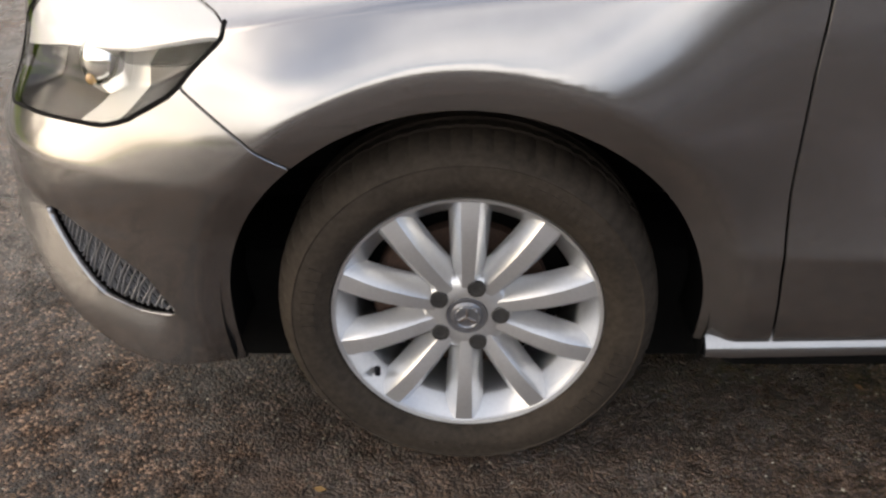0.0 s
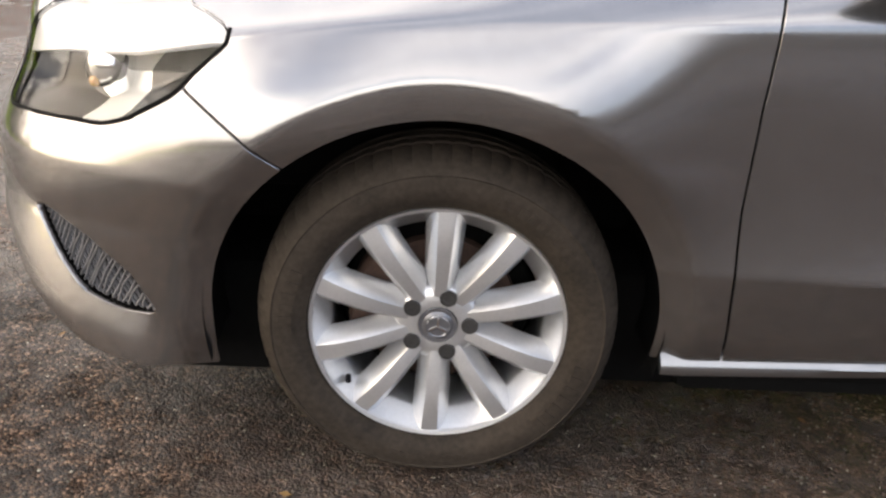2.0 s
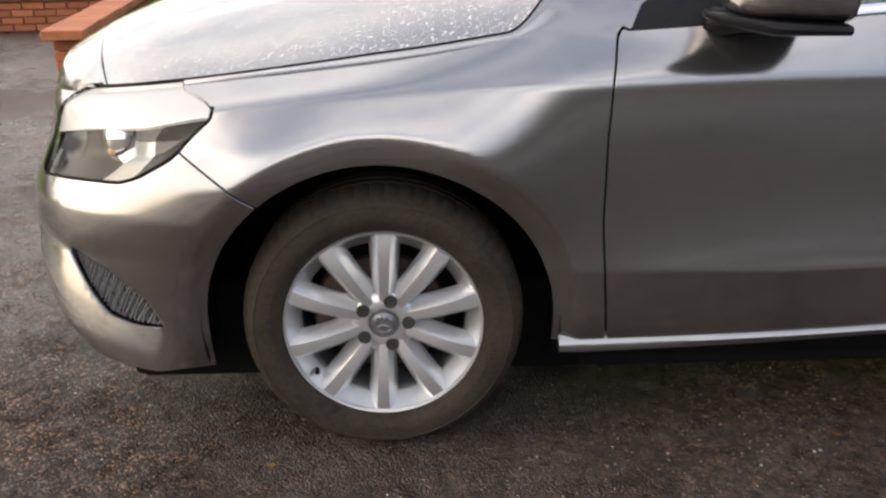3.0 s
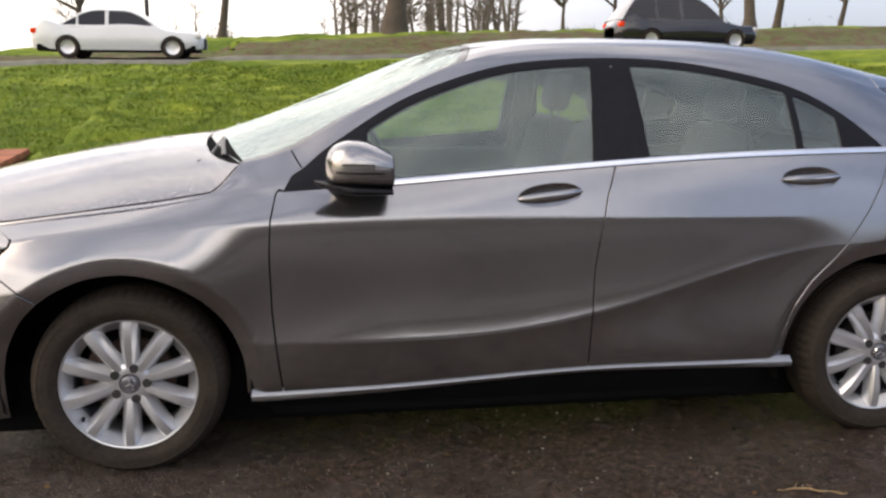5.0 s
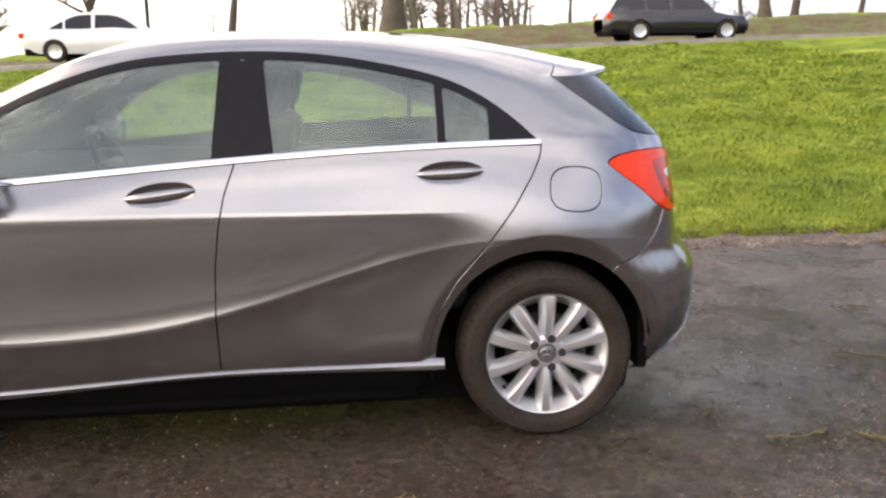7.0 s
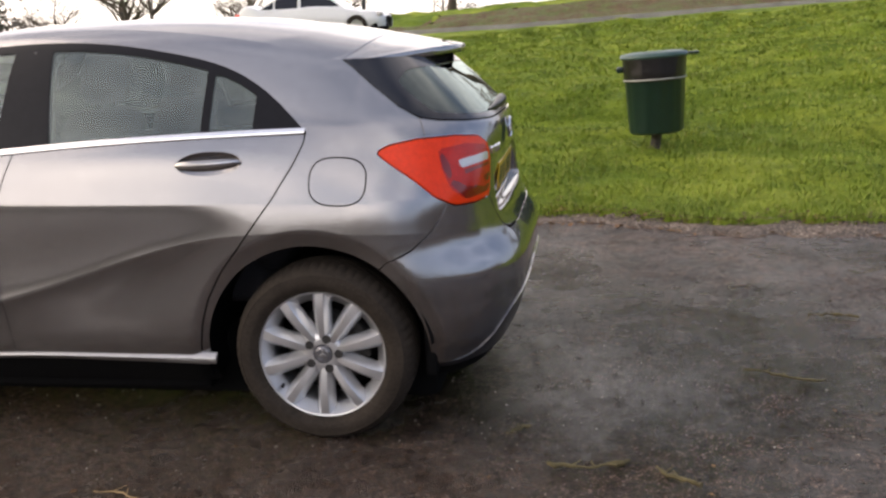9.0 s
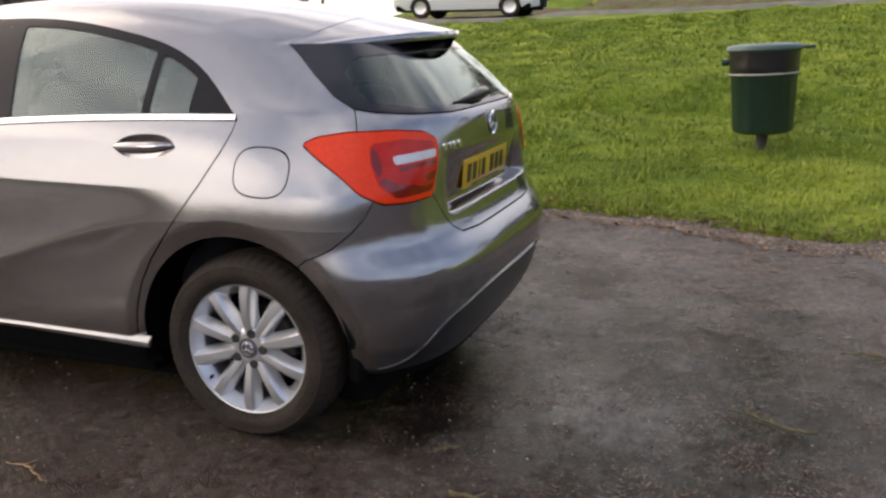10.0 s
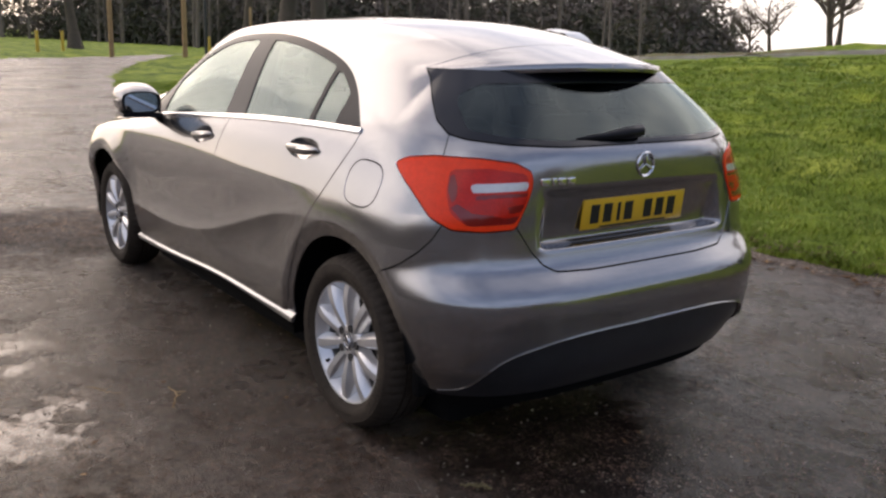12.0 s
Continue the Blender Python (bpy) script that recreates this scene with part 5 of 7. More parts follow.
for flip in (1, -1):
    bm = bmesh.new()
    box(bm, (-0.85, flip * 0.70 - 0.03, 0.32), (0.90, flip * 0.70 + 0.03, 0.955), 0.03)
    box(bm, (0.88, flip * 0.70 - 0.03, 0.74), (1.30, flip * 0.70 + 0.03, 0.955), 0.02)
    part("door_lining", bm, CABIN, car)
    bm = bmesh.new()
    tube(bm, [(0.31, flip * 0.72, 0.95), (0.32, flip * 0.60, 1.34)], [0.06, 0.045], 8)
    part("pillar_lining", bm, CABIN, car)
bm = bmesh.new()
box(bm, (-0.30, -0.10, 1.27), (-0.26, 0.10, 1.33), 0.018)
part("rear_view_mirror", bm, BLACK_TRIM, car)
bm = bmesh.new()
box(bm, (-1.9, -0.60, 0.45), (-1.12, 0.60, 0.76), 0.05)
part("engine_block", bm, UNDER, car)

# ---- ground ----
def grass_edge(x):
    """Where the tarmac ends and the bank begins, behind the car."""
    x = np.asarray(x, float)
    base = np.interp(x, [-3.72, -2.0, 0.5, 1.2, 2.0, 2.9, 3.9, 6.5, 22.0], [3.9, 3.35, 2.95, 3.02, 2.95, 2.62, 2.52, 2.55, 9.0])
    left = np.interp(x, [-120.0, -55.0, -36.0, -24.0, -17.3, -16.4, -10.5, -8.5, -7.0, -3.73], [50.0, 19.5, 10.2, 5.6, 3.9, 4.0, 4.1, 5.0, 7.45, 7.45])
    return np.where(x > -3.73, base, left) + 0.05 * np.sin(7.3 * x) * np.sin(2.1 * x + 1)


def bank_lean(x):
    """How high the bank stands along its length."""
    return np.interp(x, [-40.0, -24.0, -14.0, -8.0, 0.0, 9.0, 16.5, 33.0], [0.15, 0.42, 0.70, 0.95, 1.0, 1.16, 1.27, 1.52])


def rise(x, y):
    """Height of the bank, the road on it and the land beyond."""
    e = np.where(np.asarray(x) > -3.73, np.interp(x, [-3.72, 0.5, 2.0, 5.0], [3.9, 2.95, 2.95, 2.55]), np.interp(x, [-120.0, -55.0, -36.0, -24.0, -16.0, -8.0], [50.0, 20.0, 11.0, 6.5, 5.5, 5.5]))
    d = np.maximum(np.asarray(y) - e, 0)
    near = np.interp(d, [0, 0.5, 1.65, 4.5, 9.0, 18.0, 24.0, 24.5], [0.03, 0.10, 0.29, 0.62, 0.98, 1.62, 1.66, 1.72])
    beyond = np.interp(d, [24.5, 28.5, 52.0, 120.0, 400.0], [0.0, 0.93, 1.35, 1.8, 1.8])
    return near * bank_lean(x) + beyond * np.clip(bank_lean(x), 0.15, 1.0)


def lane_far(x, y):
    """Positive on the lane that leads away to the left."""
    return np.asarray(y) - np.interp(x, [-300.0, -70.0, -55.0, -45.0, -38.0, -36.0], [60.0, 30.0, 19.5, 11.9, 4.0, -60.0])


def stretch(near, far, n, k):
    t = np.linspace(-1, 1, n)
    return np.sign(t) * (near * np.abs(t) + (far - near) * np.abs(t) ** k)


gx = np.unique(np.concatenate([stretch(14, 420, 190, 5.0), np.linspace(-12, 12, 160)]))
gy = np.unique(np.concatenate([np.linspace(-420, -12, 24), np.linspace(-12, 2.2, 20), np.linspace(2.2, 9, 110), np.linspace(9, 34, 130), 34 + np.linspace(0, 1, 40) ** 2.2 * 420]))
X, Y = np.meshgrid(gx, gy, indexing="ij")
E = grass_edge(X)
on_grass = (Y > E) | ((X < -36) & (lane_far(X, Y) < 0)) | (Y < -46)
Z = np.where(Y > E, rise(X, Y), 0.0)
bump = np.zeros_like(Z)
for i in range(len(gx)):
    for j in range(len(gy)):
        if on_grass[i, j] and abs(gx[i]) < 90 and -25 < gy[j] < 90:
            p = Vector((gx[i], gy[j], 0))
            amp = min(1.0, max(0.0, (gy[j] - E[i, j]) / 2.5))
            q = Vector((gx[i] * 0.6, gy[j] * 1.2, 0))
            bump[i, j] = amp * (0.16 * noise.noise(p * 0.32) + 0.16 * noise.noise(q * 0.9) + 0.10 * noise.noise(q * 2.1))
            if 19.5 < gy[j] < 27.5:
                bump[i, j] *= 0.15
Z = Z + bump
Z = np.where(on_grass, Z + 0.012, -0.05)
far_grass = (X < -36) & (lane_far(X, Y) < 0)
Z = np.where(far_grass & (Y <= E), 0.02 + 0.040 * np.clip(-0.45 * lane_far(X, Y), 0, 45), Z)
grass_places = np.stack([X, Y, Z], 2)


def ground_height(x, y):
    i = int(np.clip(np.searchsorted(gx, x) - 1, 0, len(gx) - 2))
    j = int(np.clip(np.searchsorted(gy, y) - 1, 0, len(gy) - 2))
    u, v = (x - gx[i]) / (gx[i + 1] - gx[i]), (y - gy[j]) / (gy[j + 1] - gy[j])
    return float(Z[i, j] * (1 - u) * (1 - v) + Z[i + 1, j] * u * (1 - v) + Z[i, j + 1] * (1 - u) * v + Z[i + 1, j + 1] * u * v)


def nodes_of(name):
    m = bpy.data.materials.new(name)
    m.use_nodes = True
    nt = m.node_tree
    return m, nt, nt.nodes["Principled BSDF"], nt.nodes.new("ShaderNodeTexCoord")


def tex_noise(nt, co, scale, detail=5, rough=0.55):
    n = nt.nodes.new("ShaderNodeTexNoise")
    n.inputs["Scale"].default_value, n.inputs["Detail"].default_value, n.inputs["Roughness"].default_value = scale, detail, rough
    nt.links.new(co.outputs["Object"], n.inputs["Vector"])
    return n.outputs["Fac"]


def tex_ramp(nt, fac, *stops):
    r = nt.nodes.new("ShaderNodeValToRGB")
    while len(r.color_ramp.elements) < len(stops):
        r.color_ramp.elements.new(0.5)
    for e, (p, c) in zip(r.color_ramp.elements, stops):
        e.position, e.color = p, (*c, 1) if len(c) == 3 else c
    nt.links.new(fac, r.inputs["Fac"])
    return r.outputs["Color"]


def tex_mix(nt, fac, a, b, blend="MIX"):
    m = nt.nodes.new("ShaderNodeMix")
    m.data_type, m.blend_type = "RGBA", blend
    for socket, val in ((m.inputs[0], fac), (m.inputs[6], a), (m.inputs[7], b)):
        if hasattr(val, "links"):
            nt.links.new(val, socket)
        else:
            socket.default_value = val if not isinstance(val, tuple) else (*val, 1)
    return m.outputs[2]


def tex_math(nt, op, a, b):
    m = nt.nodes.new("ShaderNodeMath")
    m.operation = op
    for socket, val in zip(m.inputs, (a, b)):
        if hasattr(val, "links"):
            nt.links.new(val, socket)
        else:
            socket.default_value = val
    return m.outputs[0]


def tex_bump(nt, b, height, strength, distance):
    n = nt.nodes.new("ShaderNodeBump")
    n.inputs["Strength"].default_value, n.inputs["Distance"].default_value = strength, distance
    nt.links.new(height, n.inputs["Height"])
    nt.links.new(n.outputs["Normal"], b.inputs["Normal"])
    return n


GRASS, nt, b, co = nodes_of("meadow_grass")


class Stretched:
    """Object coordinates drawn out along the bank."""
    node = nt.nodes.new("ShaderNodeMapping")
    node.inputs["Scale"].default_value = (0.55, 1.25, 1.0)
    nt.links.new(co.outputs["Object"], node.inputs["Vector"])
    outputs = {"Object": node.outputs["Vector"]}


flat_co = Stretched
big = tex_ramp(nt, tex_noise(nt, flat_co, 0.8, 5), (0.32, (0.10, 0.155, 0.019)), (0.50, (0.19, 0.26, 0.032)), (0.68, (0.34, 0.385, 0.066)))
fine = tex_ramp(nt, tex_noise(nt, co, 26, 6, 0.7), (0.30, (0.65, 0.68, 0.52)), (0.55, (0.97, 1.0, 0.88)), (0.75, (1.28, 1.22, 1.05)))
mid = tex_ramp(nt, tex_noise(nt, flat_co, 3.0, 5, 0.6), (0.34, (0.55, 0.62, 0.50)), (0.52, (0.95, 0.97, 0.9)), (0.66, (1.2, 1.15, 1.05)))
nt.links.new(tex_mix(nt, 1.0, tex_mix(nt, 1.0, big, mid, "MULTIPLY"), fine, "MULTIPLY"), b.inputs["Base Color"])
b.inputs["Roughness"].default_value = 0.85
b.inputs["Specular IOR Level"].default_value = 0.15
tex_bump(nt, b, tex_noise(nt, co, 14, 7, 0.75), 1.0, 0.06)

sheet = Sheet.grid(grass_places)
me = bpy.data.meshes.new("ground")
me.from_pydata(sheet.v[:, :3].tolist(), [], sheet.t.tolist())
me.shade_smooth()
tagged(link_mesh("ground", me, GRASS), "uneven green winter grass rising to a bank", "ground", kind="structure")

# tarmac: worn, coarse and wet in patches
TARMAC, nt, b, co = nodes_of("worn_wet_tarmac")
vor = nt.nodes.new("ShaderNodeTexVoronoi")
vor.inputs["Scale"].default_value = 170
nt.links.new(co.outputs["Object"], vor.inputs["Vector"])
vor2 = nt.nodes.new("ShaderNodeTexVoronoi")
vor2.inputs["Scale"].default_value = 420
nt.links.new(co.outputs["Object"], vor2.inputs["Vector"])
stone = nt.nodes.new("ShaderNodeSeparateColor")
nt.links.new(vor.outputs["Color"], stone.inputs[0])
chips = tex_ramp(nt, stone.outputs[0], (0.0, (0.006, 0.005, 0.0043)), (0.45, (0.0175, 0.0142, 0.0118)), (0.80, (0.045, 0.0365, 0.030)), (0.97, (0.15, 0.13, 0.112)))
tone = tex_ramp(nt, tex_noise(nt, co, 0.75, 5), (0.34, (0.62, 0.60, 0.58)), (0.66, (1.75, 1.66, 1.58)))
dirt = tex_ramp(nt, tex_noise(nt, co, 5.5, 6, 0.65), (0.38, (0.58, 0.56, 0.54)), (0.62, (1.45, 1.37, 1.30)))
nt.links.new(tex_mix(nt, 1.0, tex_mix(nt, 1.0, chips, tone, "MULTIPLY"), dirt, "MULTIPLY"), b.inputs["Base Color"])
wet = tex_ramp(nt, tex_math(nt, "ADD", tex_math(nt, "MULTIPLY", tex_noise(nt, co, 0.55, 4), 0.62), tex_math(nt, "MULTIPLY", tex_noise(nt, co, 7.0, 5, 0.6), 0.38)), (0.38, (0.50, 0.50, 0.50)), (0.48, (0.34, 0.34, 0.34)), (0.58, (0.17, 0.17, 0.17)))
nt.links.new(wet, b.inputs["Roughness"])
dull = tex_ramp(nt, wet, (0.15, (0.50, 0.50, 0.52)), (0.55, (1.15, 1.12, 1.08)))
nt.links.new(tex_mix(nt, 1.0, b.inputs["Base Color"].links[0].from_socket, dull, "MULTIPLY"), b.inputs["Base Color"])
# a drift of dry brown grit before the front wheel, a wet patch with painted shade, a puddle, and blotches everywhere
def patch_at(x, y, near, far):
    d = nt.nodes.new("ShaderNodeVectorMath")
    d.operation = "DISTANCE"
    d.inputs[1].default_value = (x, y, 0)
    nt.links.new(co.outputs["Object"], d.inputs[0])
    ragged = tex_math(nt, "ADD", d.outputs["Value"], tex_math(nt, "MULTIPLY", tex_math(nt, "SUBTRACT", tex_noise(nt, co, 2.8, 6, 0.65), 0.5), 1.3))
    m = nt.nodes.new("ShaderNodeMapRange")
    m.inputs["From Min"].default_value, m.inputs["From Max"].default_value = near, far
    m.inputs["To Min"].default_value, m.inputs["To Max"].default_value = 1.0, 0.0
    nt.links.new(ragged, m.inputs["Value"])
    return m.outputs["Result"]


# the second patch is wet ground with the rear bumper's shade in its colour
drift, wet_shade = patch_at(-2.45, -1.15, 0.55, 1.15), patch_at(2.05, -0.25, 0.35, 0.80)
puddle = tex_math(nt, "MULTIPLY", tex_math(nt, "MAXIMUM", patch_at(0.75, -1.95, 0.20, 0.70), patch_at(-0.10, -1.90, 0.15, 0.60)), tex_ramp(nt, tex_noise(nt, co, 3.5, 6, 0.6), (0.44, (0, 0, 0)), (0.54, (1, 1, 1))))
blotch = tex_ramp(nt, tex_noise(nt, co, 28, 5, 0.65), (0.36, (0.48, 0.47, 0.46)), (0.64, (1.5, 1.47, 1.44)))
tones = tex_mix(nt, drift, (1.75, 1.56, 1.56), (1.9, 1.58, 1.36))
# browner, duller tone beside the car, standing in for its reflection in wet tarmac
reflection_tone = tex_math(nt, "MAXIMUM", tex_math(nt, "MAXIMUM", patch_at(0.1, -1.15, 0.7, 1.5), patch_at(1.2, -1.05, 0.7, 1.4)), tex_math(nt, "MAXIMUM", patch_at(-0.9, -1.1, 0.6, 1.1), patch_at(0.1, -2.7, 0.8, 1.4)))
tones = tex_mix(nt, wet_shade, tex_mix(nt, reflection_tone, tones, (2.15, 1.86, 1.70)), (0.60, 0.53, 0.52))
now = tex_mix(nt, tex_math(nt, "MULTIPLY", reflection_tone, 0.72), b.inputs["Base Color"].links[0].from_socket, (0.0275, 0.0218, 0.0182))
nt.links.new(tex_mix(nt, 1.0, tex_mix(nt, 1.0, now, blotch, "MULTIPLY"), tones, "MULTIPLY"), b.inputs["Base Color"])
rough = tex_mix(nt, wet_shade, tex_mix(nt, drift, wet, (0.8, 0.8, 0.8)), (0.24, 0.24, 0.24))
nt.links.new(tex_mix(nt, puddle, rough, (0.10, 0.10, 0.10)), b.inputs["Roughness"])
nt.links.new(tex_mix(nt, 1.0, tex_mix(nt, wet_shade, tex_mix(nt, reflection_tone, (0.75, 0.75, 0.75), (0.45, 0.45, 0.45)), (0.35, 0.35, 0.35)), tex_ramp(nt, tex_math(nt, "ADD", tex_math(nt, "MULTIPLY", tex_noise(nt, co, 16, 5, 0.7), 0.6), tex_math(nt, "MULTIPLY", tex_noise(nt, co, 2.6, 4, 0.6), 0.4)), (0.40, (0.18, 0.18, 0.18)), (0.60, (1.33, 1.33, 1.33))), "MULTIPLY"), b.inputs["Specular IOR Level"])
h = tex_math(nt, "ADD", tex_math(nt, "MULTIPLY", vor.outputs["Distance"], -1.0), tex_math(nt, "MULTIPLY", vor2.outputs["Distance"], -0.35))
h = tex_math(nt, "ADD", h, tex_math(nt, "MULTIPLY", tex_noise(nt, co, 22, 5, 0.6), 2.3))
h = tex_math(nt, "ADD", h, tex_math(nt, "MULTIPLY", stone.outputs[1], 0.45))
h = tex_math(nt, "ADD", h, tex_math(nt, "MULTIPLY", tex_noise(nt, co, 75, 3, 0.6), 0.9))
nb = tex_bump(nt, b, h, 0.9, 0.015)
inv = nt.nodes.new("ShaderNodeMapRange")
inv.inputs["From Min"].default_value, inv.inputs["From Max"].default_value = 0.12, 0.45
inv.inputs["To Min"].default_value, inv.inputs["To Max"].default_value = 0.50, 1.0
nt.links.new(wet, inv.inputs["Value"])
flat = tex_math(nt, "SUBTRACT", 1.0, tex_math(nt, "MULTIPLY", tex_math(nt, "MAXIMUM", tex_math(nt, "MULTIPLY", wet_shade, 0.75), puddle), 0.88))
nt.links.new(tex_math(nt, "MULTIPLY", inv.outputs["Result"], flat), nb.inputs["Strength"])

tx = np.unique(np.concatenate([np.linspace(-80, 60, 150), np.linspace(-24, 9, 240)]))
ty = np.unique(np.concatenate([np.linspace(-47, -6, 24), np.linspace(-6, 8, 120), np.linspace(8, 34, 40)]))
tX, tY = np.meshgrid(tx, ty, indexing="ij")
tZ = np.zeros_like(tX)
for i in range(len(tx)):
    for j in range(len(ty)):
        p = Vector((tx[i], ty[j], 0))
        calm = min(1.0, max(0.0, (abs(ty[j]) - 1.2) / 1.0))
        tZ[i, j] = calm * 0.012 * noise.noise(p * 0.8)
sheet = Sheet.grid(np.stack([tX, tY, tZ], 2))
sx, sy = sheet.v[:, 0], sheet.v[:, 1]
sheet = sheet.keep(sy - grass_edge(sx) - 0.06)
sheet = sheet.keep(np.where(sheet.v[:, 0] < -35.5, -0.3 - lane_far(sheet.v[:, 0], sheet.v[:, 1]), -1))
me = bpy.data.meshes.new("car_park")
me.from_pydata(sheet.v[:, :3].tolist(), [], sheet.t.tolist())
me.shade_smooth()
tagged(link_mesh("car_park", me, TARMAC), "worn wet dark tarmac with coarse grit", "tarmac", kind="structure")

# soil, gravel and leaf crumbs where the tarmac frays out against the grass
SOIL, nt, b, co = nodes_of("gravelly_soil")
crumbs = nt.nodes.new("ShaderNodeTexVoronoi")
crumbs.inputs["Scale"].default_value = 75
nt.links.new(co.outputs["Object"], crumbs.inputs["Vector"])
crumb = nt.nodes.new("ShaderNodeSeparateColor")
nt.links.new(crumbs.outputs["Color"], crumb.inputs[0])
soil = tex_ramp(nt, crumb.outputs[0], (0.0, (0.035, 0.024, 0.016)), (0.5, (0.095, 0.070, 0.050)), (0.85, (0.19, 0.15, 0.12)), (1.0, (0.34, 0.29, 0.24)))
nt.links.new(tex_mix(nt, 1.0, soil, tex_ramp(nt, tex_noise(nt, co, 4, 6, 0.65), (0.35, (0.5, 0.48, 0.45)), (0.65, (1.25, 1.18, 1.1))), "MULTIPLY"), b.inputs["Base Color"])
b.inputs["Roughness"].default_value = 0.8
tex_bump(nt, b, tex_math(nt, "ADD", tex_math(nt, "MULTIPLY", crumbs.outputs["Distance"], -1.0), tex_noise(nt, co, 30, 5, 0.6)), 1.0, 0.008)
ex = np.linspace(-3.6, 12.0, 520)
fray = np.array([0.10 + 0.16 * abs(noise.noise(Vector((q * 0.9, 3.1, 0)))) + 0.16 * abs(noise.noise(Vector((q * 4.1, 7.7, 0)))) + 0.07 * abs(noise.noise(Vector((q * 17.0, 1.7, 0)))) for q in ex]) * (1 + 1.1 * ramp01(ex, 2.0, 4.5))
ey = grass_edge(ex)
band = np.stack([np.stack([ex, ey - fray * (1 - k), np.full_like(ex, -0.004 + 0.020 * k) + 0.012 * np.sin(math.pi * k)], 1) for k in np.linspace(0, 1.0, 6)] + [np.stack([ex, ey + 0.08, np.full_like(ex, 0.045)], 1)], 1)
band[:, 1:6, 2] += np.array([[0.006 * noise.noise(Vector((q * 9, k * 1.3, 0))) for k in range(5)] for q in ex])
s = Sheet.grid(band)
if s.v[:, 5].sum() < 0:
    s = s.flipped()
me = bpy.data.meshes.new("soil_edge")
me.from_pydata(s.v[:, :3].tolist(), [], s.t.tolist())
me.shade_smooth()
tagged(link_mesh("soil_edge", me, SOIL), "brown gravelly soil between the tarmac and the grass", "soil", kind="structure")

# road on the bank
ROAD, nt, b, co = nodes_of("far_road")
nt.links.new(tex_ramp(nt, tex_noise(nt, co, 1.6, 6), (0.3, (0.05, 0.048, 0.046)), (0.7, (0.085, 0.080, 0.075))), b.inputs["Base Color"])
b.inputs["Roughness"].default_value = 0.8
b.inputs["Specular IOR Level"].default_value = 0.2
PAVE, nt, b, co = nodes_of("pale_kerb_stone")
nt.links.new(tex_ramp(nt, tex_noise(nt, co, 2.5, 6), (0.3, (0.22, 0.21, 0.19)), (0.7, (0.34, 0.32, 0.29))), b.inputs["Base Color"])
b.inputs["Roughness"].default_value = 0.8
RX = np.linspace(-120, 120, 241)


def road_y(x):
    return np.interp(x, [-120, -40, -18, -5, 0, 120], [62, 33, 23.0, 21.6, 21.2, 20.7])


for name, mat, y0, y1, dz, thick, label in (("road", ROAD, 0.35, 5.6, 0.05, 0.0, "wet grey road along the top of the bank"), ("kerb", PAVE, 0.14, 0.34, 0.12, 0.5, "pale stone kerb along the road")):
    ry = road_y(RX)
    grid = np.stack([np.stack([RX, ry + d, np.array([ground_height(p, q + d) for p, q in zip(RX, ry)]) + dz], 1) for d in (y0, (y0 + y1) / 2, y1)], 1)
    s = Sheet.grid(grid)
    if s.v[:, 5].mean() < 0:
        s = Sheet(s.v, s.t[:, ::-1])
    me = bpy.data.meshes.new(name)
    if thick:
        low = [(x, y - 0.03, z - thick) for x, y, z in grid[:, 0]]
        v = grid.reshape(-1, 3).tolist() + low
        f = s.t.tolist() + [(i * 3, (i + 1) * 3, len(RX) * 3 + i + 1, len(RX) * 3 + i) for i in range(len(RX) - 1)]
        me.from_pydata(v, [], f)
    else:
        me.from_pydata(s.v[:, :3].tolist(), [], s.t.tolist())
    tagged(link_mesh(name, me, mat), label, name, kind="structure")

# the leaf-strewn foot of the bank beyond the road
LITTER, nt, b, co = nodes_of("leaf_litter_bank")
mask = tex_ramp(nt, tex_noise(nt, co, 2.0, 6, 0.65), (0.40, (0, 0, 0)), (0.60, (1, 1, 1)))
brown = tex_ramp(nt, tex_noise(nt, co, 7, 6, 0.7), (0.30, (0.06, 0.038, 0.018)), (0.55, (0.14, 0.085, 0.040)), (0.75, (0.25, 0.17, 0.085)))
green = tex_ramp(nt, tex_noise(nt, co, 9, 6, 0.7), (0.30, (0.06, 0.085, 0.02)), (0.7, (0.17, 0.19, 0.055)))
nt.links.new(tex_mix(nt, mask, brown, green), b.inputs["Base Color"])
b.inputs["Roughness"].default_value = 0.9
tex_bump(nt, b, tex_noise(nt, co, 6, 6, 0.75), 1.0, 0.10)
lx, ld = np.linspace(-60, 60, 240), np.linspace(5.5, 10.6, 24)
lit = np.zeros((240, 24, 3))
for i, x in enumerate(lx):
    for j, d in enumerate(ld):
        y = float(road_y(x)) + d
        lit[i, j] = (x, y, ground_height(x, y) + 0.13 * (1 - ramp01(d, 8.0, 10.6)) - 0.10 * float(ramp01(d, 9.0, 10.6)) + 0.06 * noise.noise(Vector((x * 1.5, y * 1.5, 0))))
s = Sheet.grid(lit)
me = bpy.data.meshes.new("leafy_verge")
me.from_pydata(s.v[:, :3].tolist(), [], s.t.tolist())
me.shade_smooth()
tagged(link_mesh("leafy_verge", me, LITTER), "brown leaf litter and rough grass beyond the road", "verge", kind="structure")

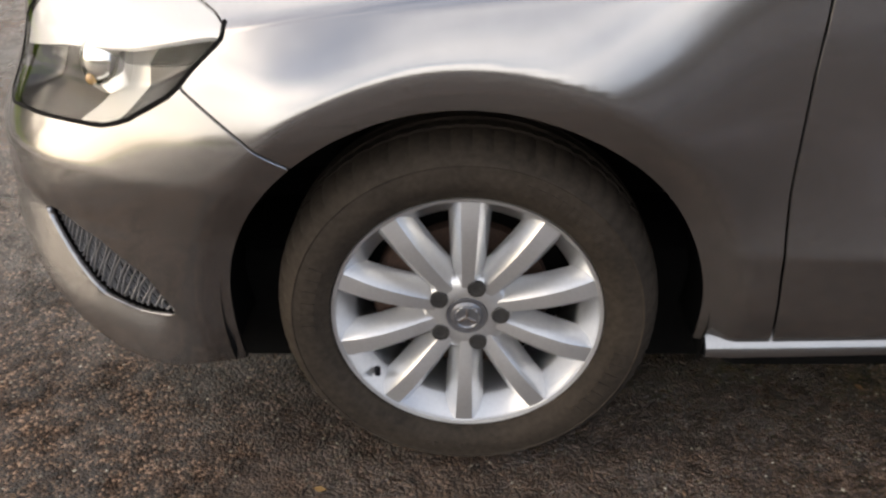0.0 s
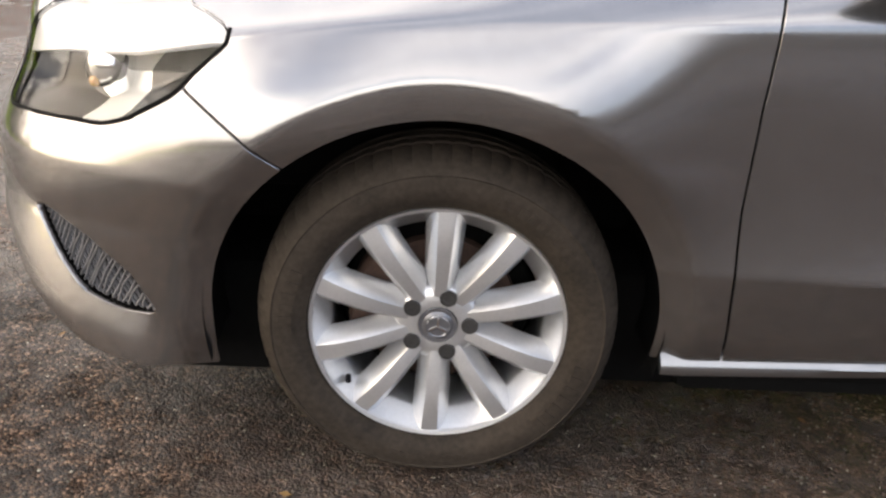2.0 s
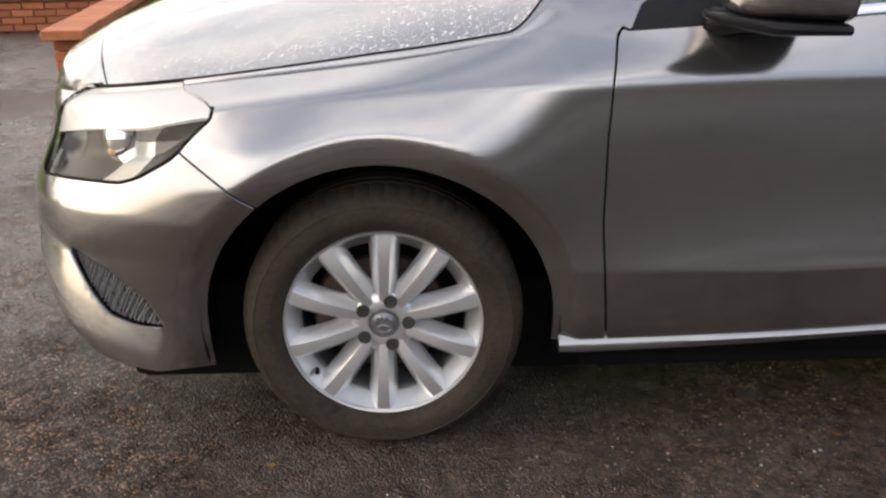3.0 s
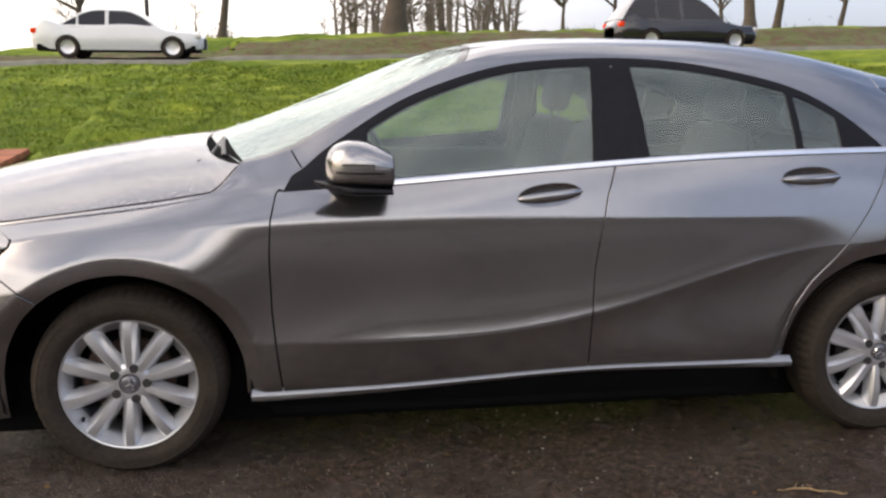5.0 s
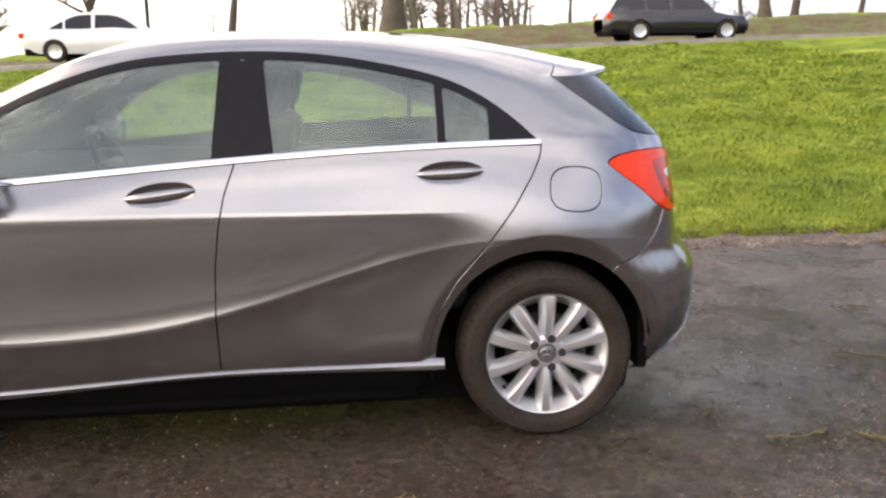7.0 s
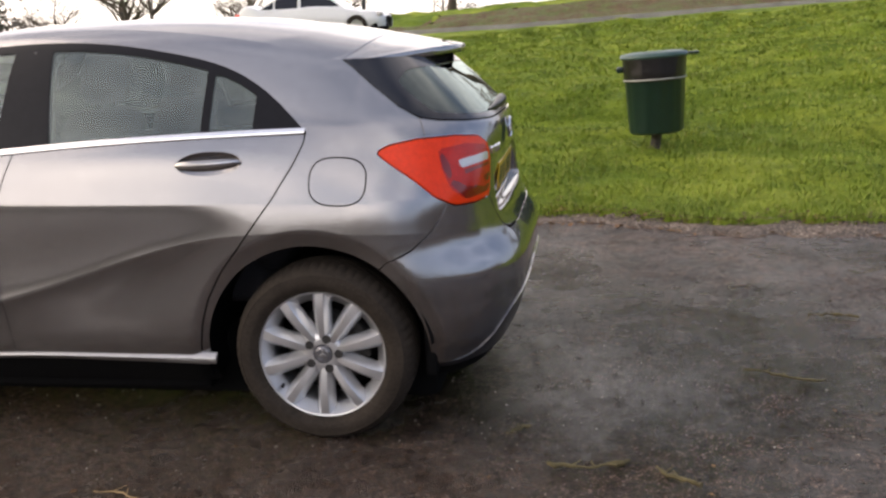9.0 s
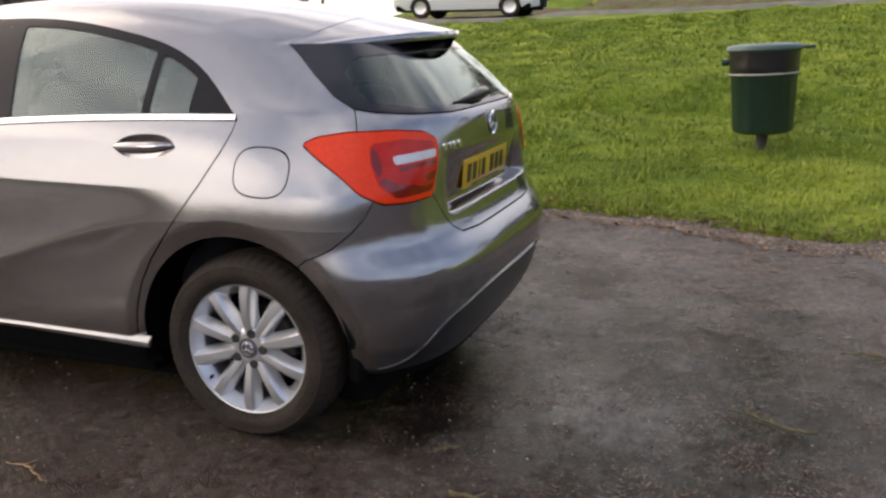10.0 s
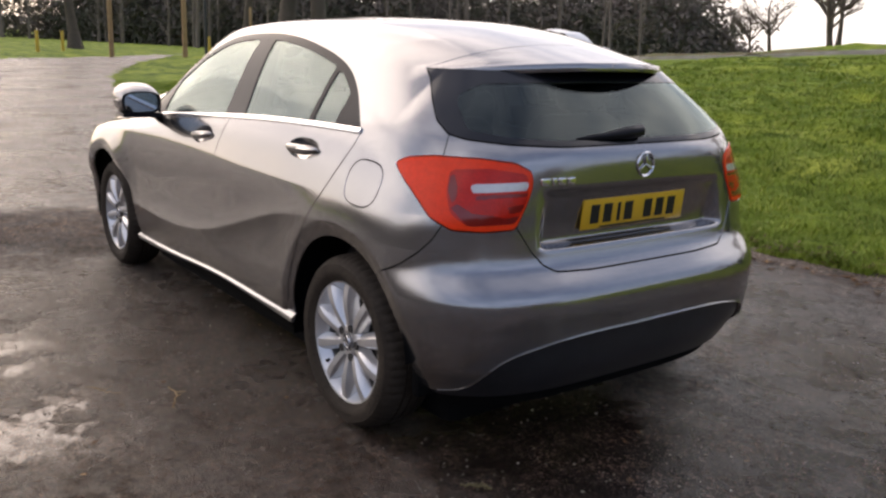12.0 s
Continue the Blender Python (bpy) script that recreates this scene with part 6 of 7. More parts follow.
# ---- litter bin on its post ----
BIN_GREEN = material("dark_green_plastic", (0.004, 0.022, 0.015), 0.38, 0.0, 0.2, 9, 0.25)
BIN_BAG = material("black_bin_bag", (0.010, 0.009, 0.009), 0.30, 0.0, 0.2, 14, 0.4, bump=0.06, bump_scale=22)
BIN_LID = material("weathered_green_lid", (0.035, 0.080, 0.070), 0.45, 0.0, 0.0, 10, 0.25)
POST = material("weathered_post", (0.07, 0.06, 0.05), 0.85, 0.0, 0.0, 14, 0.35, bump=0.03, bump_scale=70)
bin_z = ground_height(2.85, 4.56)
litter_bin = group_thing("litter_bin", (2.85, 4.56, bin_z), "dark green litter bin with black liner on a short post", "litter bin")


def bin_part(name, bm, mat, label=""):
    bmesh.ops.transform(bm, matrix=pose(0, 0, 0, 0, -2.5, 0), verts=bm.verts)
    return part(name, bm, mat, litter_bin, label)


bm = bmesh.new()
ring_a = []
for k in range(56):
    t = 2 * math.pi * k / 56
    rib = 0.006 if k % 4 < 2 else 0.0
    ring_a.append([bm.verts.new(((r - rib * rb) * math.cos(t), (r - rib * rb) * math.sin(t), z)) for r, z, rb in ((0.0, 0.150, 0), (0.205, 0.150, 0), (0.232, 0.165, 0), (0.240, 0.19, 1), (0.262, 0.62, 1), (0.266, 0.635, 0), (0.262, 0.64, 0))])
for k in range(56):
    a, b2 = ring_a[k], ring_a[(k + 1) % 56]
    for i in range(6):
        bm.faces.new((a[i], a[i + 1], b2[i + 1], b2[i]))
bmesh.ops.remove_doubles(bm, verts=bm.verts, dist=0.0005)
bin_part("tub", bm, BIN_GREEN)
bm = bmesh.new()
ring_a = []
for k in range(60):
    t = 2 * math.pi * k / 60
    cr_ = 0.008 * noise.noise(Vector((math.cos(t) * 6, math.sin(t) * 6, 1)))
    ring_a.append([bm.verts.new(((r + cr_ * q) * math.cos(t), (r + cr_ * q) * math.sin(t), z + 0.8 * cr_ * q)) for r, z, q in ((0.266, 0.615, 1), (0.271, 0.63, 0.6), (0.270, 0.70, 1.3), (0.276, 0.77, 1), (0.278, 0.815, 0.4), (0.25, 0.82, 0))])
for k in range(60):
    a, b2 = ring_a[k], ring_a[(k + 1) % 60]
    for i in range(5):
        bm.faces.new((a[i], a[i + 1], b2[i + 1], b2[i]))
bin_part("liner", bm, BIN_BAG, "creased black plastic liner")
bm = bmesh.new()
lathe(bm, [(0.268, 0.622), (0.276, 0.626), (0.276, 0.636), (0.268, 0.640)], 56, "z", True)
bin_part("band", bm, material("pale_band", (0.35, 0.35, 0.32), 0.5, 0.2), "pale retaining band")
bm = bmesh.new()
lathe(bm, [(0.115, 0.845), (0.120, 0.862), (0.20, 0.866), (0.278, 0.855), (0.292, 0.843), (0.296, 0.825), (0.288, 0.812), (0.27, 0.81)], 56, "z")
bin_part("lid", bm, BIN_LID, "weathered lid with a round opening")
bm = bmesh.new()
box(bm, (0.27, -0.055, 0.815), (0.385, 0.055, 0.842), 0.012)
bin_part("hinge_tab", bm, BIN_GREEN)
bm = bmesh.new()
box(bm, (-0.33, -0.03, 0.70), (-0.27, 0.03, 0.755), 0.012)
bin_part("catch", bm, BIN_GREEN)
# a black disc stands in for the shade inside the bin
bm = bmesh.new()
lathe(bm, [(0.0, 0.80), (0.24, 0.80)], 40, "z")
bin_part("opening", bm, UNDER)
bm = bmesh.new()
tube(bm, [(-0.02, 0, -0.10), (-0.012, 0, 0.06), (0.0, 0, 0.16)], [0.052, 0.046, 0.046], 12)
part("post", bm, POST, litter_bin)

# ---- low brick wall of a planting bed ----
BRICK = material("red_orange_brick", (0.36, 0.115, 0.048), 0.85, 0.0, 0.0, 9, 0.30, bump=0.05, bump_scale=55)
nt = BRICK.node_tree
info, hsv = nt.nodes.new("ShaderNodeObjectInfo"), nt.nodes.new("ShaderNodeHueSaturation")
rng_ = nt.nodes.new("ShaderNodeMapRange")
rng_.inputs["To Min"].default_value, rng_.inputs["To Max"].default_value = 0.72, 1.25
src = nt.nodes["Principled BSDF"].inputs["Base Color"].links[0].from_socket
nt.links.new(info.outputs["Random"], rng_.inputs["Value"])
nt.links.new(rng_.outputs["Result"], hsv.inputs["Value"])
nt.links.new(src, hsv.inputs["Color"])
nt.links.new(hsv.outputs["Color"], nt.nodes["Principled BSDF"].inputs["Base Color"])
MORTAR = material("mortar", (0.26, 0.20, 0.16), 0.95, 0.0, 0.0, 20, 0.3, bump=0.04, bump_scale=120)
brick_wall = group_thing("planter_wall", (-4.02, 5.7, 0), "low orange brick wall round a planting bed", "wall")
brick_wall.rotation_euler = (0, 0, radians(7.6))


def brick_shape(lx, ly, lz):
    bm = bmesh.new()
    box(bm, (-lx / 2, -ly / 2, -lz / 2), (lx / 2, ly / 2, lz / 2), 0.006, segments=1)
    bmesh.ops.recalc_face_normals(bm, faces=bm.faces)
    me = bpy.data.meshes.new("brick")
    bm.to_mesh(me)
    bm.free()
    me.materials.append(BRICK)
    return me


STRETCH, COPE = brick_shape(0.102, 0.215, 0.065), brick_shape(0.29, 0.215, 0.072)


def lay(me, x, y, z, turn=0.0):
    ob = new("brick", me)
    ob.parent = brick_wall
    ob.matrix_basis = pose(x + random.uniform(-0.002, 0.002) + 3.93, y - 5.7 + random.uniform(-0.002, 0.002), z, random.uniform(-0.6, 0.6), random.uniform(-0.6, 0.6), turn + random.uniform(-0.6, 0.6))


bm = bmesh.new()
box(bm, (-0.105, -1.62, -0.05), (0.105, 1.70, 0.315))
box(bm, (-3.05, 1.49, -0.05), (-0.105, 1.70, 0.315))
part("mortar_core", bm, MORTAR, brick_wall, smooth=False)
for course in range(4):
    z = 0.035 + 0.075 * course
    for side_x in (-0.062, 0.062):
        for k in range(15):
            y = 4.19 + 0.225 * k + (0.1125 if course % 2 else 0)
            if y < 7.36:
                lay(STRETCH, -3.93 + side_x, y, z)
    for k in range(13):
        x = -4.19 - 0.225 * k - (0.1125 if course % 2 else 0)
        for side_y in (7.20 - 0.0, 7.20 + 0.124):
            lay(STRETCH, x, side_y + 0.0, z, 90)
for course in range(4):
    lay(STRETCH, -3.93, 4.022, 0.035 + 0.075 * course, 90)
for k in range(-1, 15):
    lay(COPE, -3.93, 4.155 + 0.225 * k, 0.352)
for k in range(13):
    lay(COPE, -4.20 - 0.225 * k, 7.26, 0.352, 90)

# ---- bare trees ----
BARK = material("grey_brown_bark", (0.085, 0.066, 0.050), 0.9, 0.0, 0.0, 3, 0.35, bump=0.08, bump_scale=18)
# twigs and evergreen are lightened for the haze of distance
TWIG = material("winter_twigs", (0.165, 0.135, 0.112), 0.9, 0.0, 0.0, 3, 0.3)
EVERGREEN = material("dark_evergreen", (0.072, 0.072, 0.048), 0.9, 0.0, 0.0, 2, 0.45)


def grow(seed, height, girth, spread=1.0):
    """A bare tree: trunk and limbs in one mesh, fine twigs in another."""
    rnd = random.Random(seed)
    wood, fine = bmesh.new(), bmesh.new()

    def shoot(bm, p, d, length, r, level):
        pts, radii = [p.copy()], [r]
        n = 5 if level < 2 else 3
        for k in range(n):
            wander = 0.10 if level == 0 else 0.28
            d = (d + Vector((rnd.uniform(-1, 1), rnd.uniform(-1, 1), rnd.uniform(-0.5, 0.9))) * wander).normalized()
            p = p + d * (length / n)
            pts.append(p.copy())
            radii.append(r * (1 - 0.55 * (k + 1) / n))
        tube(bm if level < 3 else fine, pts, radii, (10, 7, 5, 3, 3)[level], level < 1)
        if level < 4:
            count = (7, 5, 5, 4)[level]
            for k in range(count):
                f = rnd.uniform(0.35, 1.0) if level else rnd.uniform(0.42, 1.0)
                i = min(n - 1, int(f * n))
                q = pts[i].lerp(pts[i + 1], f * n - i if f < 1 else 1)
                ax = Vector((rnd.uniform(-1, 1), rnd.uniform(-1, 1), rnd.uniform(-0.1, 0.5))).normalized()
                nd = (d * 0.55 + ax * spread).normalized()
                shoot(bm, q, nd, length * rnd.uniform(0.45, 0.68), max(radii[i] * 0.62, 0.008), level + 1)

    shoot(wood, Vector((0, 0, -0.3)), Vector((0, 0, 1)), height * 0.55, girth, 0)
    for v in wood.verts:                        # roots flare
        if v.co.z < 0.6:
            k = 1 + 0.6 * (0.6 - max(v.co.z, 0)) / 0.6
            v.co.x *= k
            v.co.y *= k
    return wood, fine


TREE_KINDS = []
for seed, h, g, sp in ((1, 11, 0.30, 1.0), (2, 9, 0.20, 1.1), (5, 13, 0.42, 0.9), (8, 7, 0.12, 1.0)):
    wood, fine = grow(seed, h, g, sp)
    t0 = group_thing("bare_tree", (0, 0, -60), "leafless winter tree with spreading bare branches", "tree", "bare trees along the road")
    part("trunk", wood, BARK, t0)
    part("crown", fine, TWIG, t0)
    TREE_KINDS.append(t0)
TREE_PLACES = ((19.5, 54.4, 1), (33.0, 66.0, 1), (31.5, 55.0, 0), (-5.9, 50.0, 0), (2.8, 34.5, 2), (-13.0, 46.0, 1), (27.0, 50.0, 2), (-27.5, 52.0, 1), (-26.0, 65.2, 3), (-41.5, 63.3, 3), (-37.0, 68.0, 0), (9.0, 62.0, 0), (46.0, 60.0, 1), (-18.0, 36.0, 3), (-74.0, 42.0, 2), (-62.0, 27.0, 2), (-58.0, 66.0, 0), (-49.0, 78.0, 1), (-34.0, 88.0, 0), (-22.0, 82.0, 1), (13.0, 44.0, 3), (-33.7, 16.3, 2), (-32.7, 17.6, 2), (-55.7, 12.6, 2), (36.2, 55.0, 1))
first_used = set()
for k, (px, py, kind) in enumerate(TREE_PLACES):
    m = Matrix.Translation((px, py, ground_height(px, py))) @ pose(0, 0, 0, 0, 0, 71 * k) @ Matrix.Scale(0.9 + 0.25 * ((k * 37) % 10) / 10, 4)
    if kind not in first_used:
        TREE_KINDS[kind].matrix_basis = m
        first_used.add(kind)
    else:
        t1 = copy_thing(TREE_KINDS[kind], Matrix.Identity(4))
        t1.matrix_basis = m

# far woods: stems, twigs and evergreen clumps that nobody could count
rnd = random.Random(77)
stems, clumps = bmesh.new(), bmesh.new()


def wood_at(px, py, h):
    pz = ground_height(px, py)
    tube(stems, [(px, py, pz - 0.3), (px + rnd.uniform(-0.4, 0.4), py, pz + h * 0.5), (px + rnd.uniform(-0.8, 0.8), py, pz + h)], [0.16, 0.10, 0.02], 4, False)
    for _ in range(16):
        z0 = pz + h * rnd.uniform(0.12, 0.95)
        a, ln = rnd.uniform(0, 6.28), h * rnd.uniform(0.12, 0.34)
        p0 = Vector((px, py, z0))
        p1 = p0 + Vector((math.cos(a), math.sin(a) * 0.6, rnd.uniform(0.2, 0.9))) * ln
        tube(stems, [p0, p1], [0.05, 0.012], 3, False)
        for _ in range(3):
            q = p0.lerp(p1, rnd.uniform(0.3, 1))
            tube(stems, [q, q + Vector((rnd.uniform(-1, 1), rnd.uniform(-1, 1), rnd.uniform(-0.1, 1))) * ln * 0.5], [0.025, 0.008], 3, False)


def clump_at(px, py, h, w, clumps=clumps, lift=0.0, dens=26, size=(0.2, 0.5)):
    pz = ground_height(px, py)
    for _ in range(int(dens * w)):
        c = Vector((px + rnd.gauss(0, w * 0.45), py + rnd.gauss(0, w * 0.3), pz + lift + abs(rnd.gauss(0, h * 0.42))))
        for _ in range(7):
            q = c + Vector((rnd.gauss(0, 0.35), rnd.gauss(0, 0.35), rnd.gauss(0, 0.3)))
            s = rnd.uniform(*size)
            a = Vector((rnd.uniform(-1, 1), rnd.uniform(-1, 1), rnd.uniform(-1, 1))).normalized()
            b3 = a.orthogonal().normalized()
            clumps.faces.new([clumps.verts.new(q + a * s), clumps.verts.new(q + b3 * s * 0.6), clumps.verts.new(q - a * s * 0.7)])


for _ in range(34):
    d = rnd.uniform(0, 0.62)
    wood_at(-95 + 75 * d + rnd.uniform(-3, 3), 14 + 68 * d + rnd.uniform(-5, 12), rnd.uniform(5, 11))
for _ in range(16):
    wood_at(rnd.uniform(-30, 70), rnd.uniform(70, 110), rnd.uniform(3, 6))
for _ in range(46):
    wood_at(rnd.uniform(1, 12), rnd.uniform(48, 60), rnd.uniform(3, 5))
for _ in range(150):
    d = rnd.uniform(0, 0.62)
    clump_at(-98 + 78 * d, 16 + 72 * d + rnd.uniform(0, 12), rnd.uniform(2.5, 7.0), rnd.uniform(2, 4), clumps, 0.0, 32, (0.16, 0.38))
for _ in range(26):
    clump_at(rnd.uniform(-30, 70), rnd.uniform(66, 100), rnd.uniform(1.0, 2.2), rnd.uniform(1.2, 2.6), clumps, -0.3, 75, (0.10, 0.24))
thicket = bmesh.new()
for _ in range(300):
    d = rnd.uniform(0, 0.62)
    clump_at(-99 + 78 * d, 17 + 72 * d + rnd.uniform(0, 14), rnd.uniform(3.5, 9.0), rnd.uniform(2, 4), thicket, 0.0)
for _ in range(260):
    px = rnd.uniform(-75, 75)
    clump_at(px, -34 - rnd.uniform(0, 12) - 0.002 * px * px, rnd.uniform(2.5, 5.5), rnd.uniform(2.5, 5.0), thicket, 0.3, 24, (0.4, 0.9))
# unseen clumps beyond the tail, added to darken what the tailgate reflects
for _ in range(110):
    py = rnd.uniform(-44, 22)
    clump_at(48 + rnd.uniform(0, 12) - 0.004 * py * py, py, rnd.uniform(4.0, 9.0), rnd.uniform(2.5, 5.0), thicket, 0.3, 24, (0.4, 0.9))
tagged(part("far_thicket", thicket, TWIG, smooth=False), "brown leafless far thicket, part of it unseen and added for tailgate reflections", "thicket", kind="stuff")
tagged(part("far_woods", stems, TWIG, smooth=False), "dense leafless far woodland", "woodland", kind="stuff")
tagged(part("far_bushes", clumps, EVERGREEN, smooth=False), "dark evergreen bushes before the woods", "bushes", kind="stuff")

# ---- posts and bollards ----
TIMBER = material("pale_timber", (0.33, 0.21, 0.10), 0.85, 0.0, 0.0, 6, 0.3)
IRON_POST = material("dark_painted_steel", (0.03, 0.033, 0.035), 0.5, 0.2, 0.0, 6, 0.2)
YELLOW = material("yellow_bollard_paint", (0.55, 0.36, 0.04), 0.6, 0.0, 0.0, 6, 0.25)


def pole(name, place, h, r, mat, label, category, cap_r=0.0):
    bm = bmesh.new()
    tube(bm, [(0, 0, -0.4), (0, 0, h * 0.5), (0, 0, h - r), (0, 0, h)], [r, r * 0.95, r * 0.9, r * 0.5], 10)
    if cap_r:
        lathe(bm, [(0.0, h + 0.02), (cap_r, h), (cap_r, h - 0.06), (0.0, h - 0.06)], 16, "z")
    ob = part(name, bm, mat)
    ob.location = (place[0], place[1], ground_height(*place))
    return tagged(ob, label, category)


pole("road_post", (-7.3, 34.3), 4.6, 0.09, IRON_POST, "thin dark steel post beside the road", "post")
for place, h, r in (((-44.5, 11.6), 4.2, 0.13), ((-44.0, 15.4), 4.5, 0.14), ((-50.0, 22.0), 3.0, 0.10)):
    pole("timber_post", place, h, r, TIMBER, "tall pale timber post on the grass", "post")
pole("lamp_post", (-46.0, 17.4), 6.0, 0.09, IRON_POST, "slim dark lamp post beside the lane", "lamp post", 0.16)
for place in ((-47.5, 8.6), (-50.5, 10.6), (-52.0, 20.0)):
    pole("bollard", place, 1.1, 0.09, YELLOW, "short yellow bollard on the grass", "bollard", 0.10)

# ---- cars on the road ----
def far_car(name, place, yaw, paint, label, length=4.75, width=1.75, height=1.42, sedan=True):
    thing = group_thing(name, place, label, "car")
    thing.rotation_euler = (0, 0, radians(yaw))
    L2 = length / 2
    top = spline((-L2, 0.62), (-L2 + 0.10, 0.72), (-L2 + 0.5, 0.80), (-L2 + 1.25, 0.92), (0.6, 0.95), (L2 - 0.9, 0.96), (L2 - 0.12, 0.90), (L2, 0.70))
    xs = np.linspace(-L2, L2, 60)
    f = np.linspace(0, 1, 20)
    pts = np.zeros((60, 20, 3))
    for i, x in enumerate(xs):
        e = (1 - abs(x / L2) ** 7) ** 0.35 if abs(x / L2) < 1 else 0.0
        zt, zb = float(top(x)), 0.24 + 0.06 * (x / L2) ** 6
        for j, q in enumerate(f):
            if q < 0.55:
                z = zb + (zt - 0.06 - zb) * q / 0.55
                w = width / 2 * (0.93 + 0.07 * math.sin(math.pi * min(1, q / 0.5)))
            else:
                k = (q - 0.55) / 0.45
                z = zt - 0.06 * (1 - k) ** 2
                w = width / 2 * 0.94 * (1 - k)
            pts[i, j] = (x, -w * (0.55 + 0.45 * e), z)
    s = Sheet.grid(pts)
    if s.v[:, 5].sum() < 0:
        s = s.flipped()
    for cx in (-L2 + 0.83, L2 - 1.05):
        s = s.keep(0.345 - np.hypot(s.v[:, 0] - cx, s.v[:, 2] - 0.31))
    s.joined(s.mirrored()).put("body", paint, thing, thick=0.02)
    xs = np.linspace(-L2 + 1.20, L2 - (0.75 if sedan else 0.12), 50)
    roof = spline((xs[0], 0.90), (xs[0] + 0.75, height - 0.05), (xs[0] + 1.3, height), (xs[-1] - (0.95 if sedan else 0.55), height - 0.02), (xs[-1], 0.92))
    pts = np.zeros((50, 20, 3))
    for i, x in enumerate(xs):
        zt = max(float(roof(x)), 0.90)
        for j, q in enumerate(f):
            k = min(1, q / 0.6)
            z = 0.88 + (zt - 0.88) * (k if q < 0.6 else 1) - (0.03 if q < 0.6 else 0.03 * (1 - (q - 0.6) / 0.4) ** 2)
            w = width / 2 * (0.90 - 0.22 * k * (height - 0.9) / 0.5 * (zt - 0.88) / (height - 0.88))
            pts[i, j] = (x, -w * (1 if q < 0.6 else 1 - (q - 0.6) / 0.4), z)
    s = Sheet.grid(pts)
    if s.v[:, 5].sum() < 0:
        s = s.flipped()
    d = np.minimum(roof(s.v[:, 0]) - 0.09 - s.v[:, 2], s.v[:, 2] - 0.93)
    pill = np.minimum(np.abs(s.v[:, 0] - 0.25) - 0.05, np.abs(s.v[:, 0] - 1.05) - 0.03)
    win = np.maximum(np.maximum(-d, -pill), 0.35 - np.abs(s.v[:, 1]))
    glass, frame_ = s.split(win, 0.004)
    frame_.joined(frame_.mirrored()).put("cabin", paint, thing, thick=0.02)
    for sheet_g in (glass, glass.mirrored()):
        for a, b in ((-9.0, 0.25), (0.25, 1.05), (1.05, 9.0)):
            one = sheet_g.keep(np.maximum(a - sheet_g.v[:, 0], sheet_g.v[:, 0] - b))
            if len(one.t):
                one.shifted(-0.006).put("side_glass", GLOSS_BLACK, thing, thick=0.0)
    for cx in (-L2 + 0.83, L2 - 1.05):
        for sy in (1, -1):
            bm = bmesh.new()
            lathe(bm, [(0.19, -0.02), (0.20, -0.05), (0.29, -0.055), (0.315, -0.02), (0.315, 0.14), (0.0, 0.15)], 28)
            bmesh.ops.transform(bm, matrix=Matrix.Translation((cx, -sy * (width / 2 - 0.07), 0.315)) @ pose(0, 0, 0, 0, 0, 0 if sy == 1 else 180), verts=bm.verts)
            w = part("wheel", bm, RUBBER, thing)
            bm = bmesh.new()
            lathe(bm, [(0.0, -0.035), (0.06, -0.04), (0.17, -0.03), (0.195, -0.045), (0.2, -0.02)], 28)
            bmesh.ops.transform(bm, matrix=Matrix.Translation((cx, -sy * (width / 2 - 0.07), 0.315)) @ pose(0, 0, 0, 0, 0, 0 if sy == 1 else 180), verts=bm.verts)
            part("wheel_cover", bm, ALLOY, w)
    for sy in (1, -1):
        bm = bmesh.new()
        box(bm, (-L2 + 0.06, sy * width * 0.36 - 0.13, 0.58), (-L2 + 0.22, sy * width * 0.36 + 0.13, 0.72), 0.03)
        part("headlamp", bm, CLEAR_LAMP, thing)
        bm = bmesh.new()
        box(bm, (L2 - 0.22, sy * width * 0.37 - 0.13, 0.68), (L2 - 0.05, sy * width * 0.37 + 0.13, 0.84), 0.03)
        part("tail_lamp", bm, RED, thing)
    bm = bmesh.new()
    box(bm, (-L2 + 0.2, -width / 2 + 0.08, 0.2), (L2 - 0.2, width / 2 - 0.08, 0.4), 0.04)
    part("underbody", bm, UNDER, thing)
    return thing


WHITE_PAINT = material("white_car_paint", (0.72, 0.72, 0.70), 0.3, 0.0, 0.8, 3, 0.05)
DARK_PAINT = material("black_car_paint", (0.012, 0.012, 0.014), 0.25, 0.2, 0.8, 3, 0.05)
for name, px, lane, paint, label, sizes in (
        ("white_saloon", -6.2, 1.9, WHITE_PAINT, "white saloon car on the road above the bank", {}),
        ("black_estate_car", 10.8, 2.1, DARK_PAINT, "tall black car on the road above the bank", {"length": 4.6, "width": 1.85, "height": 1.62, "sedan": False}),
        ("white_hatchback", -29.0, 2.0, WHITE_PAINT, "white hatchback on the road beside the lane", {"length": 4.3, "width": 1.78, "height": 1.50, "sedan": False})):
    py = float(road_y(px)) + lane
    far_car(name, (px, py, ground_height(px, py) + 0.07), 180, paint, label, **sizes)

# ---- grass blades, leaves, twigs, grit ----
def blade_material(name, stops, rough=0.7):
    m, nt, b, co = nodes_of(name)
    geo = nt.nodes.new("ShaderNodeNewGeometry")
    patchy = tex_ramp(nt, tex_noise(nt, co, 1.6, 5), (0.34, (0.60, 0.66, 0.56)), (0.52, (0.95, 0.97, 0.9)), (0.64, (1.25, 1.18, 1.05)))
    nt.links.new(tex_mix(nt, 1.0, tex_ramp(nt, geo.outputs["Random Per Island"], *stops), patchy, "MULTIPLY"), b.inputs["Base Color"])
    b.inputs["Roughness"].default_value = rough
    b.inputs["Specular IOR Level"].default_value = 0.25
    return m


